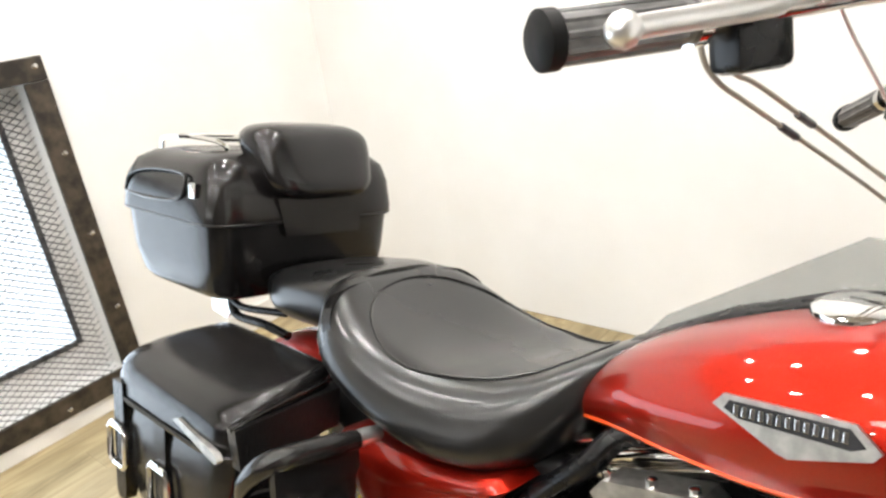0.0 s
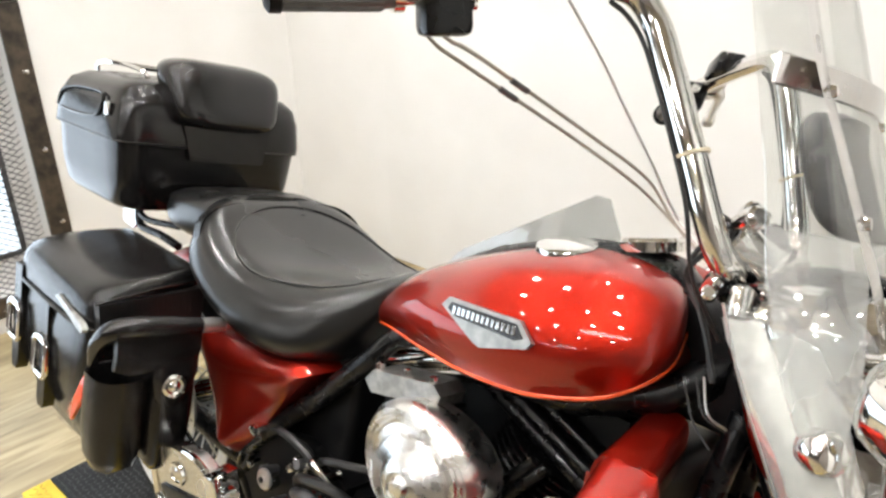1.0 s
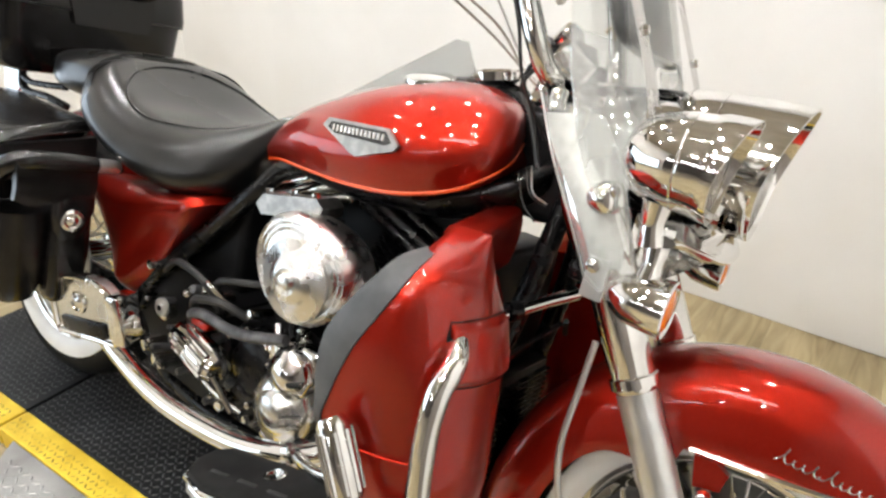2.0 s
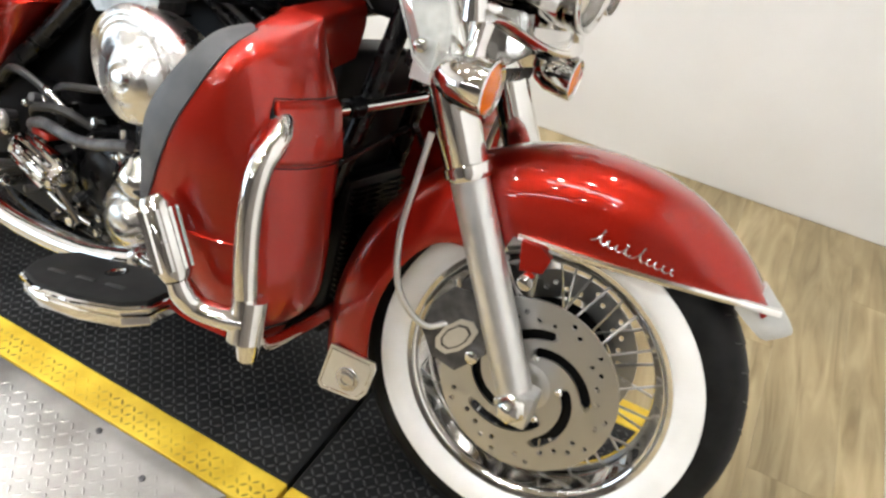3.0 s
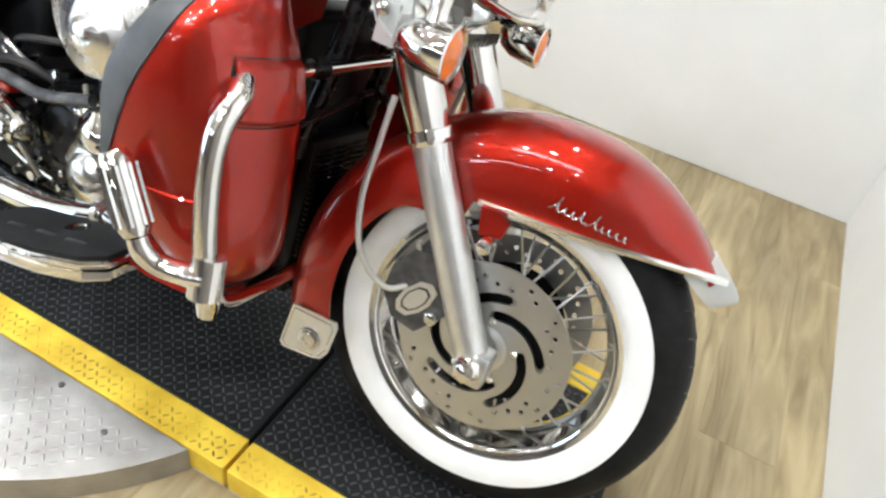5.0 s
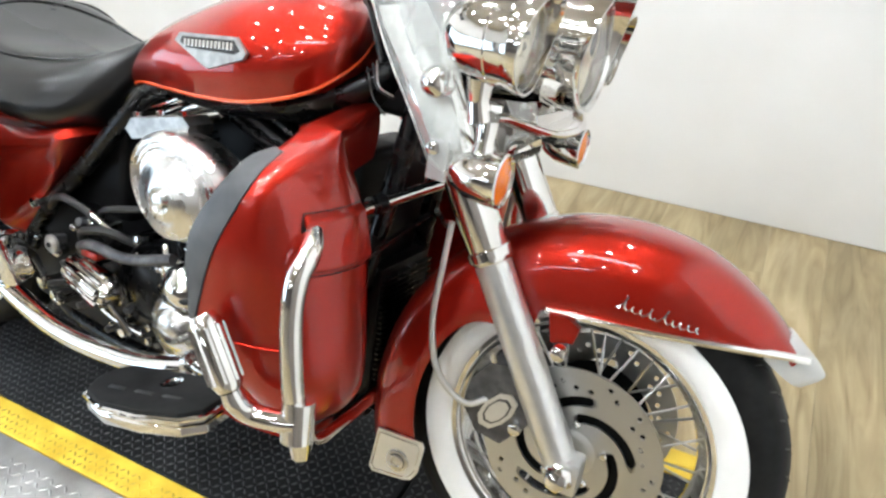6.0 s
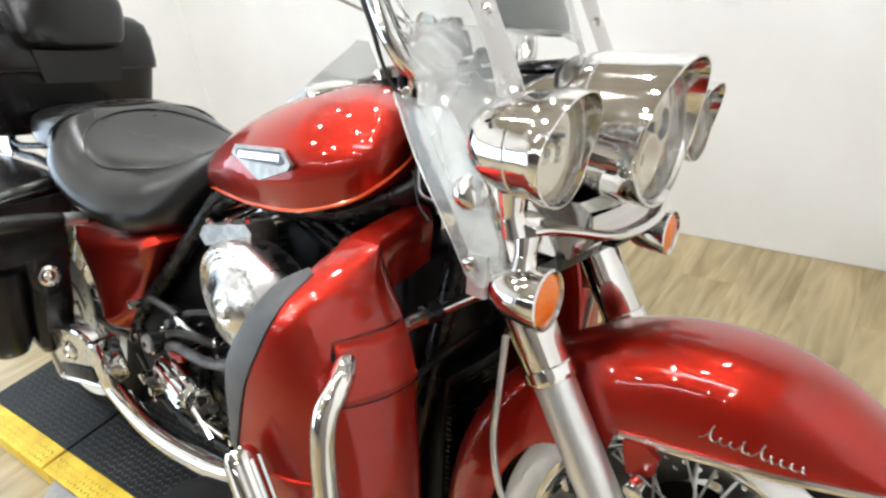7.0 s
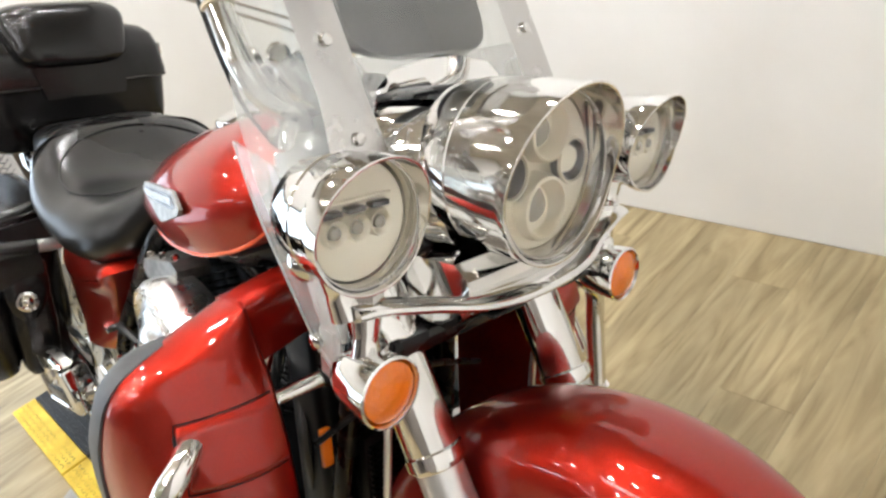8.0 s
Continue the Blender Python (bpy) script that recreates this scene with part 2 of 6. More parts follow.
def hazy_material(name, haze, gloss, tint=(0.93, 0.94, 0.93), milk=(0.80, 0.81, 0.80)):
    """Milky plastic: partly clear, partly milky, with a gloss."""
    m = clear_material(name, tint, gloss)
    d = m.node_tree.nodes.new("ShaderNodeBsdfDiffuse")
    d.inputs["Color"].default_value = (*milk, 1)
    t = m.node_tree.nodes.new("ShaderNodeBsdfTranslucent")
    t.inputs["Color"].default_value = (*milk, 1)
    both = m.node_tree.nodes.new("ShaderNodeMixShader")
    both.inputs["Fac"].default_value = 0.4
    link(m, d.outputs["BSDF"], both.inputs[1])
    link(m, t.outputs["BSDF"], both.inputs[2])
    out = next(n for n in m.node_tree.nodes if n.type == "OUTPUT_MATERIAL")
    clear = out.inputs["Surface"].links[0].from_socket
    mix = m.node_tree.nodes.new("ShaderNodeMixShader")
    noise = node(m, "ShaderNodeTexNoise", Scale=9.0, Detail=3.0)
    link(m, coords(m), noise.inputs["Vector"])
    r = node(m, "ShaderNodeMapRange")
    r.inputs["To Min"].default_value, r.inputs["To Max"].default_value = haze * 0.7, haze * 1.3
    link(m, noise.outputs["Fac"], r.inputs["Value"])
    link(m, r.outputs["Result"], mix.inputs["Fac"])
    link(m, clear, mix.inputs[1])
    link(m, both.outputs["Shader"], mix.inputs[2])
    link(m, mix.outputs["Shader"], out.inputs["Surface"])
    return m


# Deflector and lobe: the milky white paints in a bright wall's reflection.
DEFLECT = hazy_material("white_sheen_deflector", 0.20, 0.03)
LOBE = hazy_material("white_sheen_lobe", 0.26, 0.10)
SHIELDGREY = hazy_material("grey_hazed_plastic", 0.13, 0.12, (0.80, 0.815, 0.815), (0.60, 0.61, 0.61))
SMOKE = hazy_material("frosted_fender_tip", 0.62, 0.12)


POUCHGREY = material("grey_vinyl_pouch", (0.075, 0.075, 0.078), 0.4)
mottle(POUCHGREY, (0.05, 0.05, 0.052), (0.10, 0.10, 0.104), 12.0)


# ---- mesh helpers ----
def finish(name, bm, mat, smooth=True, sharp=40):
    bmesh.ops.recalc_face_normals(bm, faces=bm.faces)
    me = bpy.data.meshes.new(name)
    bm.to_mesh(me)
    bm.free()
    me.materials.append(mat)
    if smooth:
        me.shade_smooth()
        me.set_sharp_from_angle(angle=radians(sharp))
    return me


def part(name, bm, mat, parent, label="", smooth=True, sharp=40):
    ob = new(name, finish(name, bm, mat, smooth, sharp))
    ob.parent = parent
    if label:
        ob["label"] = label
    return ob


def thing(name, bm, mat, label, category, kind="", group="", smooth=True):
    return tagged(new(name, finish(name, bm, mat, smooth)), label, category, group, kind)


def join(*meshes):
    """One bmesh of several; the others are freed."""
    first = meshes[0]
    for b in meshes[1:]:
        me = bpy.data.meshes.new("joining")
        b.to_mesh(me)
        first.from_mesh(me)
        bpy.data.meshes.remove(me)
        b.free()
    return first


def box(x0, x1, y0, y1, z0, z1, bevel=0.0, seg=2):
    bm = bmesh.new()
    bmesh.ops.create_cube(bm, size=1, matrix=Matrix.Translation(((x0 + x1) / 2, (y0 + y1) / 2, (z0 + z1) / 2))
                          @ Matrix.Diagonal((abs(x1 - x0), abs(y1 - y0), abs(z1 - z0), 1)))
    if bevel:
        bmesh.ops.bevel(bm, geom=bm.edges[:], offset=bevel, segments=seg, affect="EDGES", profile=0.5)
    return bm


def loft(rings, closed=True, caps=True):
    """Skins a row of rings, each with the same number of points."""
    bm = bmesh.new()
    rows = [[bm.verts.new(p) for p in ring] for ring in rings]
    n = len(rows[0])
    for a, b in zip(rows, rows[1:]):
        for i in range(n if closed else n - 1):
            j = (i + 1) % n
            bm.faces.new((a[i], a[j], b[j], b[i]))
    if caps and closed:
        bm.faces.new(rows[0])
        bm.faces.new(list(reversed(rows[-1])))
    return bm


def shell(bm, thick):
    """Gives an open sheet a thickness towards its inside."""
    bmesh.ops.recalc_face_normals(bm, faces=bm.faces)
    bm.normal_update()
    verts, faces = bm.verts[:], bm.faces[:]
    rim = [e for e in bm.edges if len(e.link_faces) == 1]
    under = {v: bm.verts.new(v.co - v.normal * thick) for v in verts}
    for f in faces:
        bm.faces.new([under[v] for v in reversed(f.verts)])
    for e in rim:
        a, b = e.verts
        bm.faces.new((a, b, under[b], under[a]))
    return bm


def spline(points, per=8):
    """A smooth line through the points."""
    p = [Vector(q) for q in points]
    if len(p) < 3:
        return p
    p = [2 * p[0] - p[1]] + p + [2 * p[-1] - p[-2]]
    out = []
    for i in range(1, len(p) - 2):
        for k in range(per):
            t = k / per
            out.append(0.5 * (2 * p[i] + (p[i + 1] - p[i - 1]) * t + (2 * p[i - 1] - 5 * p[i] + 4 * p[i + 1] - p[i + 2]) * t * t
                              + (3 * p[i] - p[i - 1] - 3 * p[i + 1] + p[i + 2]) * t ** 3))
    return out + [p[-2]]


def tube(points, radius, sides=12, smooth=True, per=8):
    """A tube along points; radius is one value or one for each point given."""
    if isinstance(radius, (int, float)):
        line = spline(points, per) if smooth else [Vector(q) for q in points]
        radii = [radius] * len(line)
    else:
        rich = spline([(*p, 0) [:3] for p in points], per) if smooth else [Vector(q) for q in points]
        line = rich
        k = (len(line) - 1) / (len(points) - 1)
        radii = [radius[min(int(i / k), len(radius) - 1)] + (radius[min(int(i / k) + 1, len(radius) - 1)] - radius[min(int(i / k), len(radius) - 1)])
                 * (i / k - int(i / k)) for i in range(len(line))]
    rings = []
    up = Vector((0.31, 0.17, 0.93))
    for i, p in enumerate(line):
        d = (line[min(i + 1, len(line) - 1)] - line[max(i - 1, 0)]).normalized()
        a = (up - d * up.dot(d)).normalized()
        b = d.cross(a)
        up = a
        rings.append([p + (a * math.cos(2 * math.pi * k / sides) + b * math.sin(2 * math.pi * k / sides)) * radii[i] for k in range(sides)])
    return loft(rings)


def revolve(profile, centre, axis, sides=48, closed=False):
    """Turns a profile of (along, radius) about an axis through centre."""
    w = Vector(axis).normalized()
    a = w.orthogonal().normalized()
    b = w.cross(a)
    c = Vector(centre)
    bm = bmesh.new()
    rows = []
    for h, r in profile:
        if r < 1e-6:
            rows.append([bm.verts.new(c + w * h)])
        else:
            rows.append([bm.verts.new(c + w * h + (a * math.cos(2 * math.pi * k / sides) + b * math.sin(2 * math.pi * k / sides)) * r) for k in range(sides)])
    pairs = list(zip(rows, rows[1:])) + ([(rows[-1], rows[0])] if closed else [])
    for p, q in pairs:
        for k in range(sides):
            j = (k + 1) % sides
            if len(p) == 1 and len(q) == 1:
                continue
            if len(p) == 1:
                bm.faces.new((p[0], q[j], q[k]))
            elif len(q) == 1:
                bm.faces.new((p[k], p[j], q[0]))
            else:
                bm.faces.new((p[k], p[j], q[j], q[k]))
    if not closed:
        for r in (rows[0], rows[-1]):
            if len(r) > 1:
                bm.faces.new(r)
    return bm


def prism(outline, y0, y1, bevel=0.0, seg=2):
    """Extrudes an outline of (x, z) from y0 to y1."""
    bm = loft([[(x, y0, z) for x, z in outline], [(x, y1, z) for x, z in outline]])
    if bevel:
        bmesh.ops.bevel(bm, geom=[e for e in bm.edges if len(e.link_faces) == 2 and e.calc_face_angle(0) > 0.6], offset=bevel, segments=seg, affect="EDGES", profile=0.5)
    return bm


def lerp(table, x):
    """A smooth curve through rows of (x, value, ...)."""
    table = sorted(table)
    if x <= table[0][0]:
        return table[0][1:]
    if x >= table[-1][0]:
        return table[-1][1:]
    i = max(k for k in range(len(table) - 1) if table[k][0] <= x)
    p, q = table[i], table[i + 1]
    before, after = table[max(i - 1, 0)], table[min(i + 2, len(table) - 1)]
    h = q[0] - p[0]
    t = (x - p[0]) / h
    out = []
    for k in range(1, len(p)):
        slope = (q[k] - p[k]) / h
        m0 = (q[k] - before[k]) / (q[0] - before[0]) if i > 0 else slope
        m1 = (after[k] - p[k]) / (after[0] - p[0]) if i + 2 < len(table) else slope
        lim = 3 * abs(slope)
        m0, m1 = max(-lim, min(lim, m0)), max(-lim, min(lim, m1))
        out.append((2 * t ** 3 - 3 * t * t + 1) * p[k] + (t ** 3 - 2 * t * t + t) * h * m0 + (3 * t * t - 2 * t ** 3) * q[k] + (t ** 3 - t * t) * h * m1)
    return tuple(out)


def moved(bm, m):
    bm.transform(m)
    return bm


def mirrored(bm):
    bm.transform(Matrix.Diagonal((1, -1, 1, 1)))
    return bm


# ---- room ----
FLOOR_Z = -0.065
thing("wall_back", box(-2.42, 1.72, 1.388, 1.50, FLOOR_Z - 0.1, 2.75), WALL, "smooth white painted wall behind the motorcycle", "wall", "structure", smooth=False)
thing("wall_panel", box(-1.60, 1.57, 1.374, 1.388, FLOOR_Z, 2.70, 0.003), WALL, "white wall sheet with a plain upright edge", "wall", "structure", smooth=False)
thing("wall_right", box(1.57, 1.69, -1.0, 1.388, FLOOR_Z - 0.1, 2.75), WALL, "smooth white painted side wall", "wall", "structure", smooth=False)
# Unseen hall walls, added in brown-grey so that paint and leather reflect less.
thing("wall_hall_right", box(1.57, 1.69, -9.0, -1.0, FLOOR_Z - 0.1, 2.75), HALLWALL, "unseen brown-grey wall that closes the hall and dims reflections", "wall", "structure", smooth=False)
thing("wall_front", box(-8.12, 1.72, -9.12, -9.0, FLOOR_Z - 0.1, 2.75), HALLWALL, "unseen brown-grey wall that closes the room and dims reflections", "wall", "structure", smooth=False)
WIN_Y0, WIN_Y1, WIN_Z0, WIN_Z1 = -3.10, 0.13, 0.06, 1.19
for n, (y0, y1, z0, z1) in enumerate(((-3.4, WIN_Y0, FLOOR_Z - 0.1, 2.75), (WIN_Y1, 1.388, FLOOR_Z - 0.1, 2.75),
                                      (WIN_Y0, WIN_Y1, FLOOR_Z - 0.1, WIN_Z0), (WIN_Y0, WIN_Y1, WIN_Z1, 2.75))):
    thing("wall_left", box(-2.42, -2.27, y0, y1, z0, z1), WALL, "white painted wall round the meshed window", "wall", "structure", smooth=False)
thing("ceiling", join(box(-2.42, 1.72, -3.40, 1.49, 2.72, 2.82), box(-8.12, 1.72, -9.12, -3.40, 2.72, 2.82)), CEILING, "plain beige ceiling", "ceiling", "structure", smooth=False)
thing("wall_hall_back", box(-8.12, -2.42, -3.4, -3.28, FLOOR_Z - 0.1, 2.75), HALLWALL, "unseen brown-grey wall that closes the hall and dims reflections", "wall", "structure", smooth=False)
thing("wall_hall_left", box(-8.12, -8.0, -9.0, -3.4, FLOOR_Z - 0.1, 2.75), HALLWALL, "unseen brown-grey wall that closes the hall and dims reflections", "wall", "structure", smooth=False)
subfloor = thing("floor", join(box(-2.42, 1.72, -3.40, 1.49, FLOOR_Z - 0.1, FLOOR_Z - 0.004), box(-8.12, 1.72, -9.12, -3.40, FLOOR_Z - 0.1, FLOOR_Z - 0.004)), UNDERFLOOR, "oak-coloured vinyl plank floor", "floor", "structure", smooth=False)

# ---- ceiling lights ----
def spot(x, y):
    s = tagged(new("ceiling_spot"), "small round lit ceiling spotlight with a white rim", "ceiling light", "ceiling spots")
    s.location = (x, y, 2.72)
    part("rim", revolve([(-0.012, 0.045), (-0.012, 0.062), (0.0, 0.066), (0.0, 0.045)], (0, 0, 0), (0, 0, 1), 24, True), CEILING, s)
    part("lamp_face", revolve([(-0.008, 0.0), (-0.008, 0.044), (-0.002, 0.044)], (0, 0, 0), (0, 0, 1), 24), LAMPGLOW, s)
    return s


first_spot = spot(-0.9, -0.9)
for sx, sy in ((0.0, -1.5), (0.45, -1.15), (-0.3, -0.7), (0.2, -0.4), (0.7, 0.1), (0.0, 0.4), (-0.9, 0.3), (-1.5, -0.3), (0.4, -2.2), (-0.8, -2.0), (-1.6, -1.4), (-0.5, 0.95), (-1.6, 0.75), (0.8, -2.9), (-0.2, -3.1), (-1.4, -2.7), (0.2, -4.4), (-1.2, -4.6), (0.4, -6.0), (-2.2, -6.2), (-3.6, -4.6), (-5.4, -5.0)):
    copy_thing(first_spot, Matrix.Translation((sx, sy, 2.72)))


def troffer(x, y):
    s = tagged(new("tube_light"), "lit ceiling fixture with three bare white tubes", "ceiling light", "tube fixtures")
    s.location = (x, y, 2.72)
    part("tray", box(-0.60, 0.60, -0.20, 0.20, -0.04, 0.0, 0.01), CEILING, s)
    for k in (-0.13, 0.0, 0.13):
        part("tube", tube([(-0.57, k, -0.065), (0.57, k, -0.065)], 0.018, 12, False), TUBEGLOW, s)
    return s


first_troffer = troffer(0.35, -2.0)
for tx, ty in ((-3.0, -5.6), (-5.2, -6.6), (-0.8, -6.6), (-2.2, -8.0), (-6.4, -4.8)):
    copy_thing(first_troffer, Matrix.Translation((tx, ty, 2.72)))

# ---- daylight in the window's opening ----
daylight = bpy.data.lights.new("window_daylight", "AREA")
daylight.shape, daylight.size, daylight.size_y = "RECTANGLE", 3.0, 1.0
daylight.energy, daylight.color = 26.0, (0.74, 0.87, 1.0)
new("window_daylight", daylight).matrix_basis = look((-2.235, -1.52, 0.64), (0.0, -1.52, 0.64))

# ---- window with expanded metal ----
window = tagged(new("window_1"), "bright daylit window behind expanded metal mesh in a dark bolted frame", "window", kind="structure")
W_X = -2.27
part("pane", box(W_X - 0.145, W_X - 0.135, WIN_Y0, WIN_Y1 - 0.085, WIN_Z0 + 0.14, WIN_Z1), WINDOWGLOW, window, smooth=False)
part("reveal", box(W_X - 0.145, W_X - 0.135, WIN_Y1 - 0.084, WIN_Y1, WIN_Z0, WIN_Z1), BASEBOARD, window, "pale window reveal", smooth=False)
part("reveal", box(W_X - 0.145, W_X - 0.135, WIN_Y0, WIN_Y1 - 0.086, WIN_Z0, WIN_Z0 + 0.139), BASEBOARD, window, "pale window reveal", smooth=False)
part("sash", box(W_X - 0.133, W_X - 0.120, WIN_Y1 - 0.100, WIN_Y1 - 0.080, WIN_Z0 + 0.13, WIN_Z1, 0.002), GREYMETAL, window, smooth=False)
part("sash", box(W_X - 0.133, W_X - 0.120, WIN_Y0, WIN_Y1 - 0.102, WIN_Z0 + 0.125, WIN_Z0 + 0.145, 0.002), GREYMETAL, window, smooth=False)
for y0, y1, z0, z1 in ((WIN_Y0 - 0.06, WIN_Y1 + 0.06, WIN_Z1 - 0.02, WIN_Z1 + 0.06), (WIN_Y0 - 0.06, WIN_Y1 + 0.06, WIN_Z0 - 0.06, WIN_Z0 + 0.02),
                       (WIN_Y0 - 0.06, WIN_Y0 + 0.02, WIN_Z0 + 0.022, WIN_Z1 - 0.022), (WIN_Y1 - 0.02, WIN_Y1 + 0.06, WIN_Z0 + 0.022, WIN_Z1 - 0.022)):
    part("window_frame", box(W_X + 0.001, W_X + 0.02, y0, y1, z0, z1, 0.003), FRAMEMETAL, window, smooth=False)


def expanded(y0, y1, z0, z1, x):
    """Diamond mesh of flat strands, one sheet."""
    verts, faces = [], []
    pitch_y, pitch_z, w = 0.040, 0.0125, 0.0026
    rows = int((z1 - z0) / pitch_z)
    cols = int((y1 - y0) / pitch_y)
    for r in range(rows):
        for c in range(cols):
            y, z = y0 + c * pitch_y + (pitch_y / 2 if r % 2 else 0), z0 + r * pitch_z
            for sy in (-1, 1):
                ya, za, yb, zb = y, z, y + sy * pitch_y / 2, z + pitch_z
                k = len(verts)
                verts += [(x, ya, za - w), (x + 0.004, ya, za + w), (x + 0.004, yb, zb + w), (x, yb, zb - w)]
                faces.append((k, k + 1, k + 2, k + 3))
    me = bpy.data.meshes.new("metal_mesh")
    me.from_pydata(verts, [], faces)
    me.materials.append(MESHMETAL)
    ob = new("metal_mesh", me)
    ob.parent = window
    ob["kind"] = "stuff"


expanded(WIN_Y0 + 0.03, WIN_Y1 - 0.03, WIN_Z0 + 0.01, WIN_Z1 - 0.03, W_X - 0.004)
bolt_mesh = finish("bolt", revolve([(0, 0.009), (0.004, 0.009), (0.007, 0.005), (0.007, 0)], (0, 0, 0), (1, 0, 0), 12), DULLCHROME)
for by, bz in [(WIN_Y1 + 0.03, 1.219 - 0.298 * k) for k in range(5)] + [(WIN_Y1 - 0.25 - 0.33 * k, z) for z in (WIN_Z0 - 0.03, WIN_Z1 + 0.03) for k in range(9)]:
    b = new("bolt", bolt_mesh)
    b.parent, b.location = window, (W_X + 0.02, by, bz)
for by0, by1, bx in ((-3.4, 1.37, -2.27),):
    thing("baseboard", box(bx, bx + 0.012, by0, by1, FLOOR_Z, FLOOR_Z + 0.11, 0.003), BASEBOARD, "plain white baseboard under the window", "baseboard", "structure", smooth=False)

part("mullion", box(W_X - 0.125, W_X - 0.09, -0.525, -0.425, WIN_Z0, WIN_Z1, 0.004), WOODBROWN, window, "brown wooden mullion", smooth=False)

# ---- rubber runway tiles and turntable ----
def treads(x0, x1, y0, y1, z, pitch, length, width, high, name, mat, parent, inside=None):
    """Raised bars in a checker of two directions, as on tread plate; one joined mesh."""
    verts, faces = [], []
    nx, ny = int((x1 - x0) / pitch), int((y1 - y0) / pitch)
    for i in range(nx):
        for j in range(ny):
            cx, cy = x0 + (i + 0.5) * pitch, y0 + (j + 0.5) * pitch
            if inside and not inside(cx, cy):
                continue
            a = math.pi / 4 if (i + j) % 2 else -math.pi / 4
            ca, sa = math.cos(a), math.sin(a)
            k = len(verts)
            for u, v, h in ((-1, 0, 0), (-0.3, -1, 0), (0.3, -1, 0), (1, 0, 0), (0.3, 1, 0), (-0.3, 1, 0), (-0.62, 0, 1), (0.62, 0, 1)):
                px, py = u * length / 2, v * width / 2
                verts.append((cx + px * ca - py * sa, cy + px * sa + py * ca, z + h * high))
            faces += [(k, k + 1, k + 6), (k + 1, k + 2, k + 7, k + 6), (k + 2, k + 3, k + 7), (k + 3, k + 4, k + 7), (k + 4, k + 5, k + 6, k + 7), (k + 5, k, k + 6)]
    me = bpy.data.meshes.new(name)
    me.from_pydata(verts, [], faces)
    me.materials.append(mat)
    ob = new(name, me)
    ob.parent = parent
    ob["kind"] = "stuff"


MAT_Y0, MAT_S0, MAT_S1, MAT_Y1 = -0.473, -0.400, 0.092, 0.165
for tx0, tx1 in ((-1.153, -0.703), (-0.695, 0.522), (0.530, 1.145)):
    tile = tagged(new("floor_tile"), "raised charcoal rubber tile with tread bars and yellow borders", "floor tile", "runway tiles")
    tile.location = (0, 0, 0)
    part("tile_body", box(tx0, tx1, MAT_S0 + 0.001, MAT_S1 - 0.001, FLOOR_Z, 0.0, 0.003), MAT, tile, smooth=False)
    for y0, y1 in ((MAT_Y0, MAT_S0), (MAT_S1, MAT_Y1)):
        part("border", box(tx0, tx1, y0, y1, FLOOR_Z + 0.006, 0.0, 0.003), YELLOW, tile, "yellow rubber border", smooth=False)
        part("border_skirt", box(tx0 + 0.001, tx1 - 0.001, y0 + 0.001, y1 - 0.001, FLOOR_Z, FLOOR_Z + 0.005), CREAM, tile, smooth=False)
    treads(tx0 + 0.006, tx1 - 0.006, MAT_S0 + 0.006, MAT_S1 - 0.006, 0.0, 0.0158, 0.0165, 0.0050, 0.0015, "tread_relief", MATBAR, tile)
    treads(tx0 + 0.006, tx1 - 0.006, MAT_Y0 + 0.006, MAT_S0 - 0.004, 0.0, 0.0158, 0.0155, 0.0042, 0.0010, "border_relief", YELLOWBAR, tile)
TT_C, TT_R = (-0.09, -0.155), 0.624


def on_table(x, y):
    return math.hypot(x - TT_C[0], y - TT_C[1]) < TT_R - 0.02


turntable = tagged(new("turntable"), "round aluminium tread plate turntable beside the rubber runway", "turntable")
for side in (-1, 1):
    y_edge = MAT_Y0 - 0.003 if side < 0 else MAT_Y1 + 0.003
    half = math.acos((abs(y_edge - TT_C[1])) / TT_R)
    arc = [(TT_C[0] + TT_R * math.sin(half * (1 - 2 * k / 40)), TT_C[1] + side * TT_R * math.cos(half * (1 - 2 * k / 40))) for k in range(41)]
    part("deck", loft([[(x, y, z) for x, y in arc] for z in (FLOOR_Z, -0.004, -0.001)]), PLATE, turntable, smooth=False)
    if side < 0:
        treads(-0.72, 0.54, -0.80, y_edge - 0.01, -0.001, 0.021, 0.0175, 0.005, 0.0012, "tread_relief", PLATE, turntable, on_table)
bolt_dark = finish("deck_bolt", revolve([(0, 0.006), (0.003, 0.006), (0.003, 0)], (0, 0, 0), (0, 0, 1), 10), GREYMETAL)
for bx, by in ((0.158, -0.498), (-0.35, -0.50), (0.30, -0.53), (-0.09, -0.74)):
    b = new("deck_bolt", bolt_dark)
    b.parent, b.location = turntable, (bx, by, -0.001)

# ---- motorcycle: x ahead, y to its left, z up from the ground under its wheels ----
bike = tagged(new("motorcycle"), "red touring motorcycle with whitewall tyres, leaning on its stand", "motorcycle")
bike.matrix_basis = Matrix.Translation((0.046, -0.200, -0.003)) @ pose(0, 0, 0, 0, 0, -3.0) @ pose(0, 0, 0, -15.5, 0, 0)
AXLE_F, AXLE_R = Vector((0.81, 0, 0.3215)), Vector((-0.80, -0.065, 0.3215))
HEAD_AXIS = Vector((-0.50, 0, 0.866))
HEAD_POINT = Vector((0.52, 0, 0.80))
STEER = Matrix.Translation(HEAD_POINT) @ Matrix.Rotation(radians(3.6), 4, HEAD_AXIS) @ Matrix.Translation(-HEAD_POINT)


def front(name, bm, mat, parent, label="", smooth=True, sharp=40):
    """A part that turns with the handlebar."""
    return part(name, moved(bm, STEER), mat, parent, label, smooth, sharp)


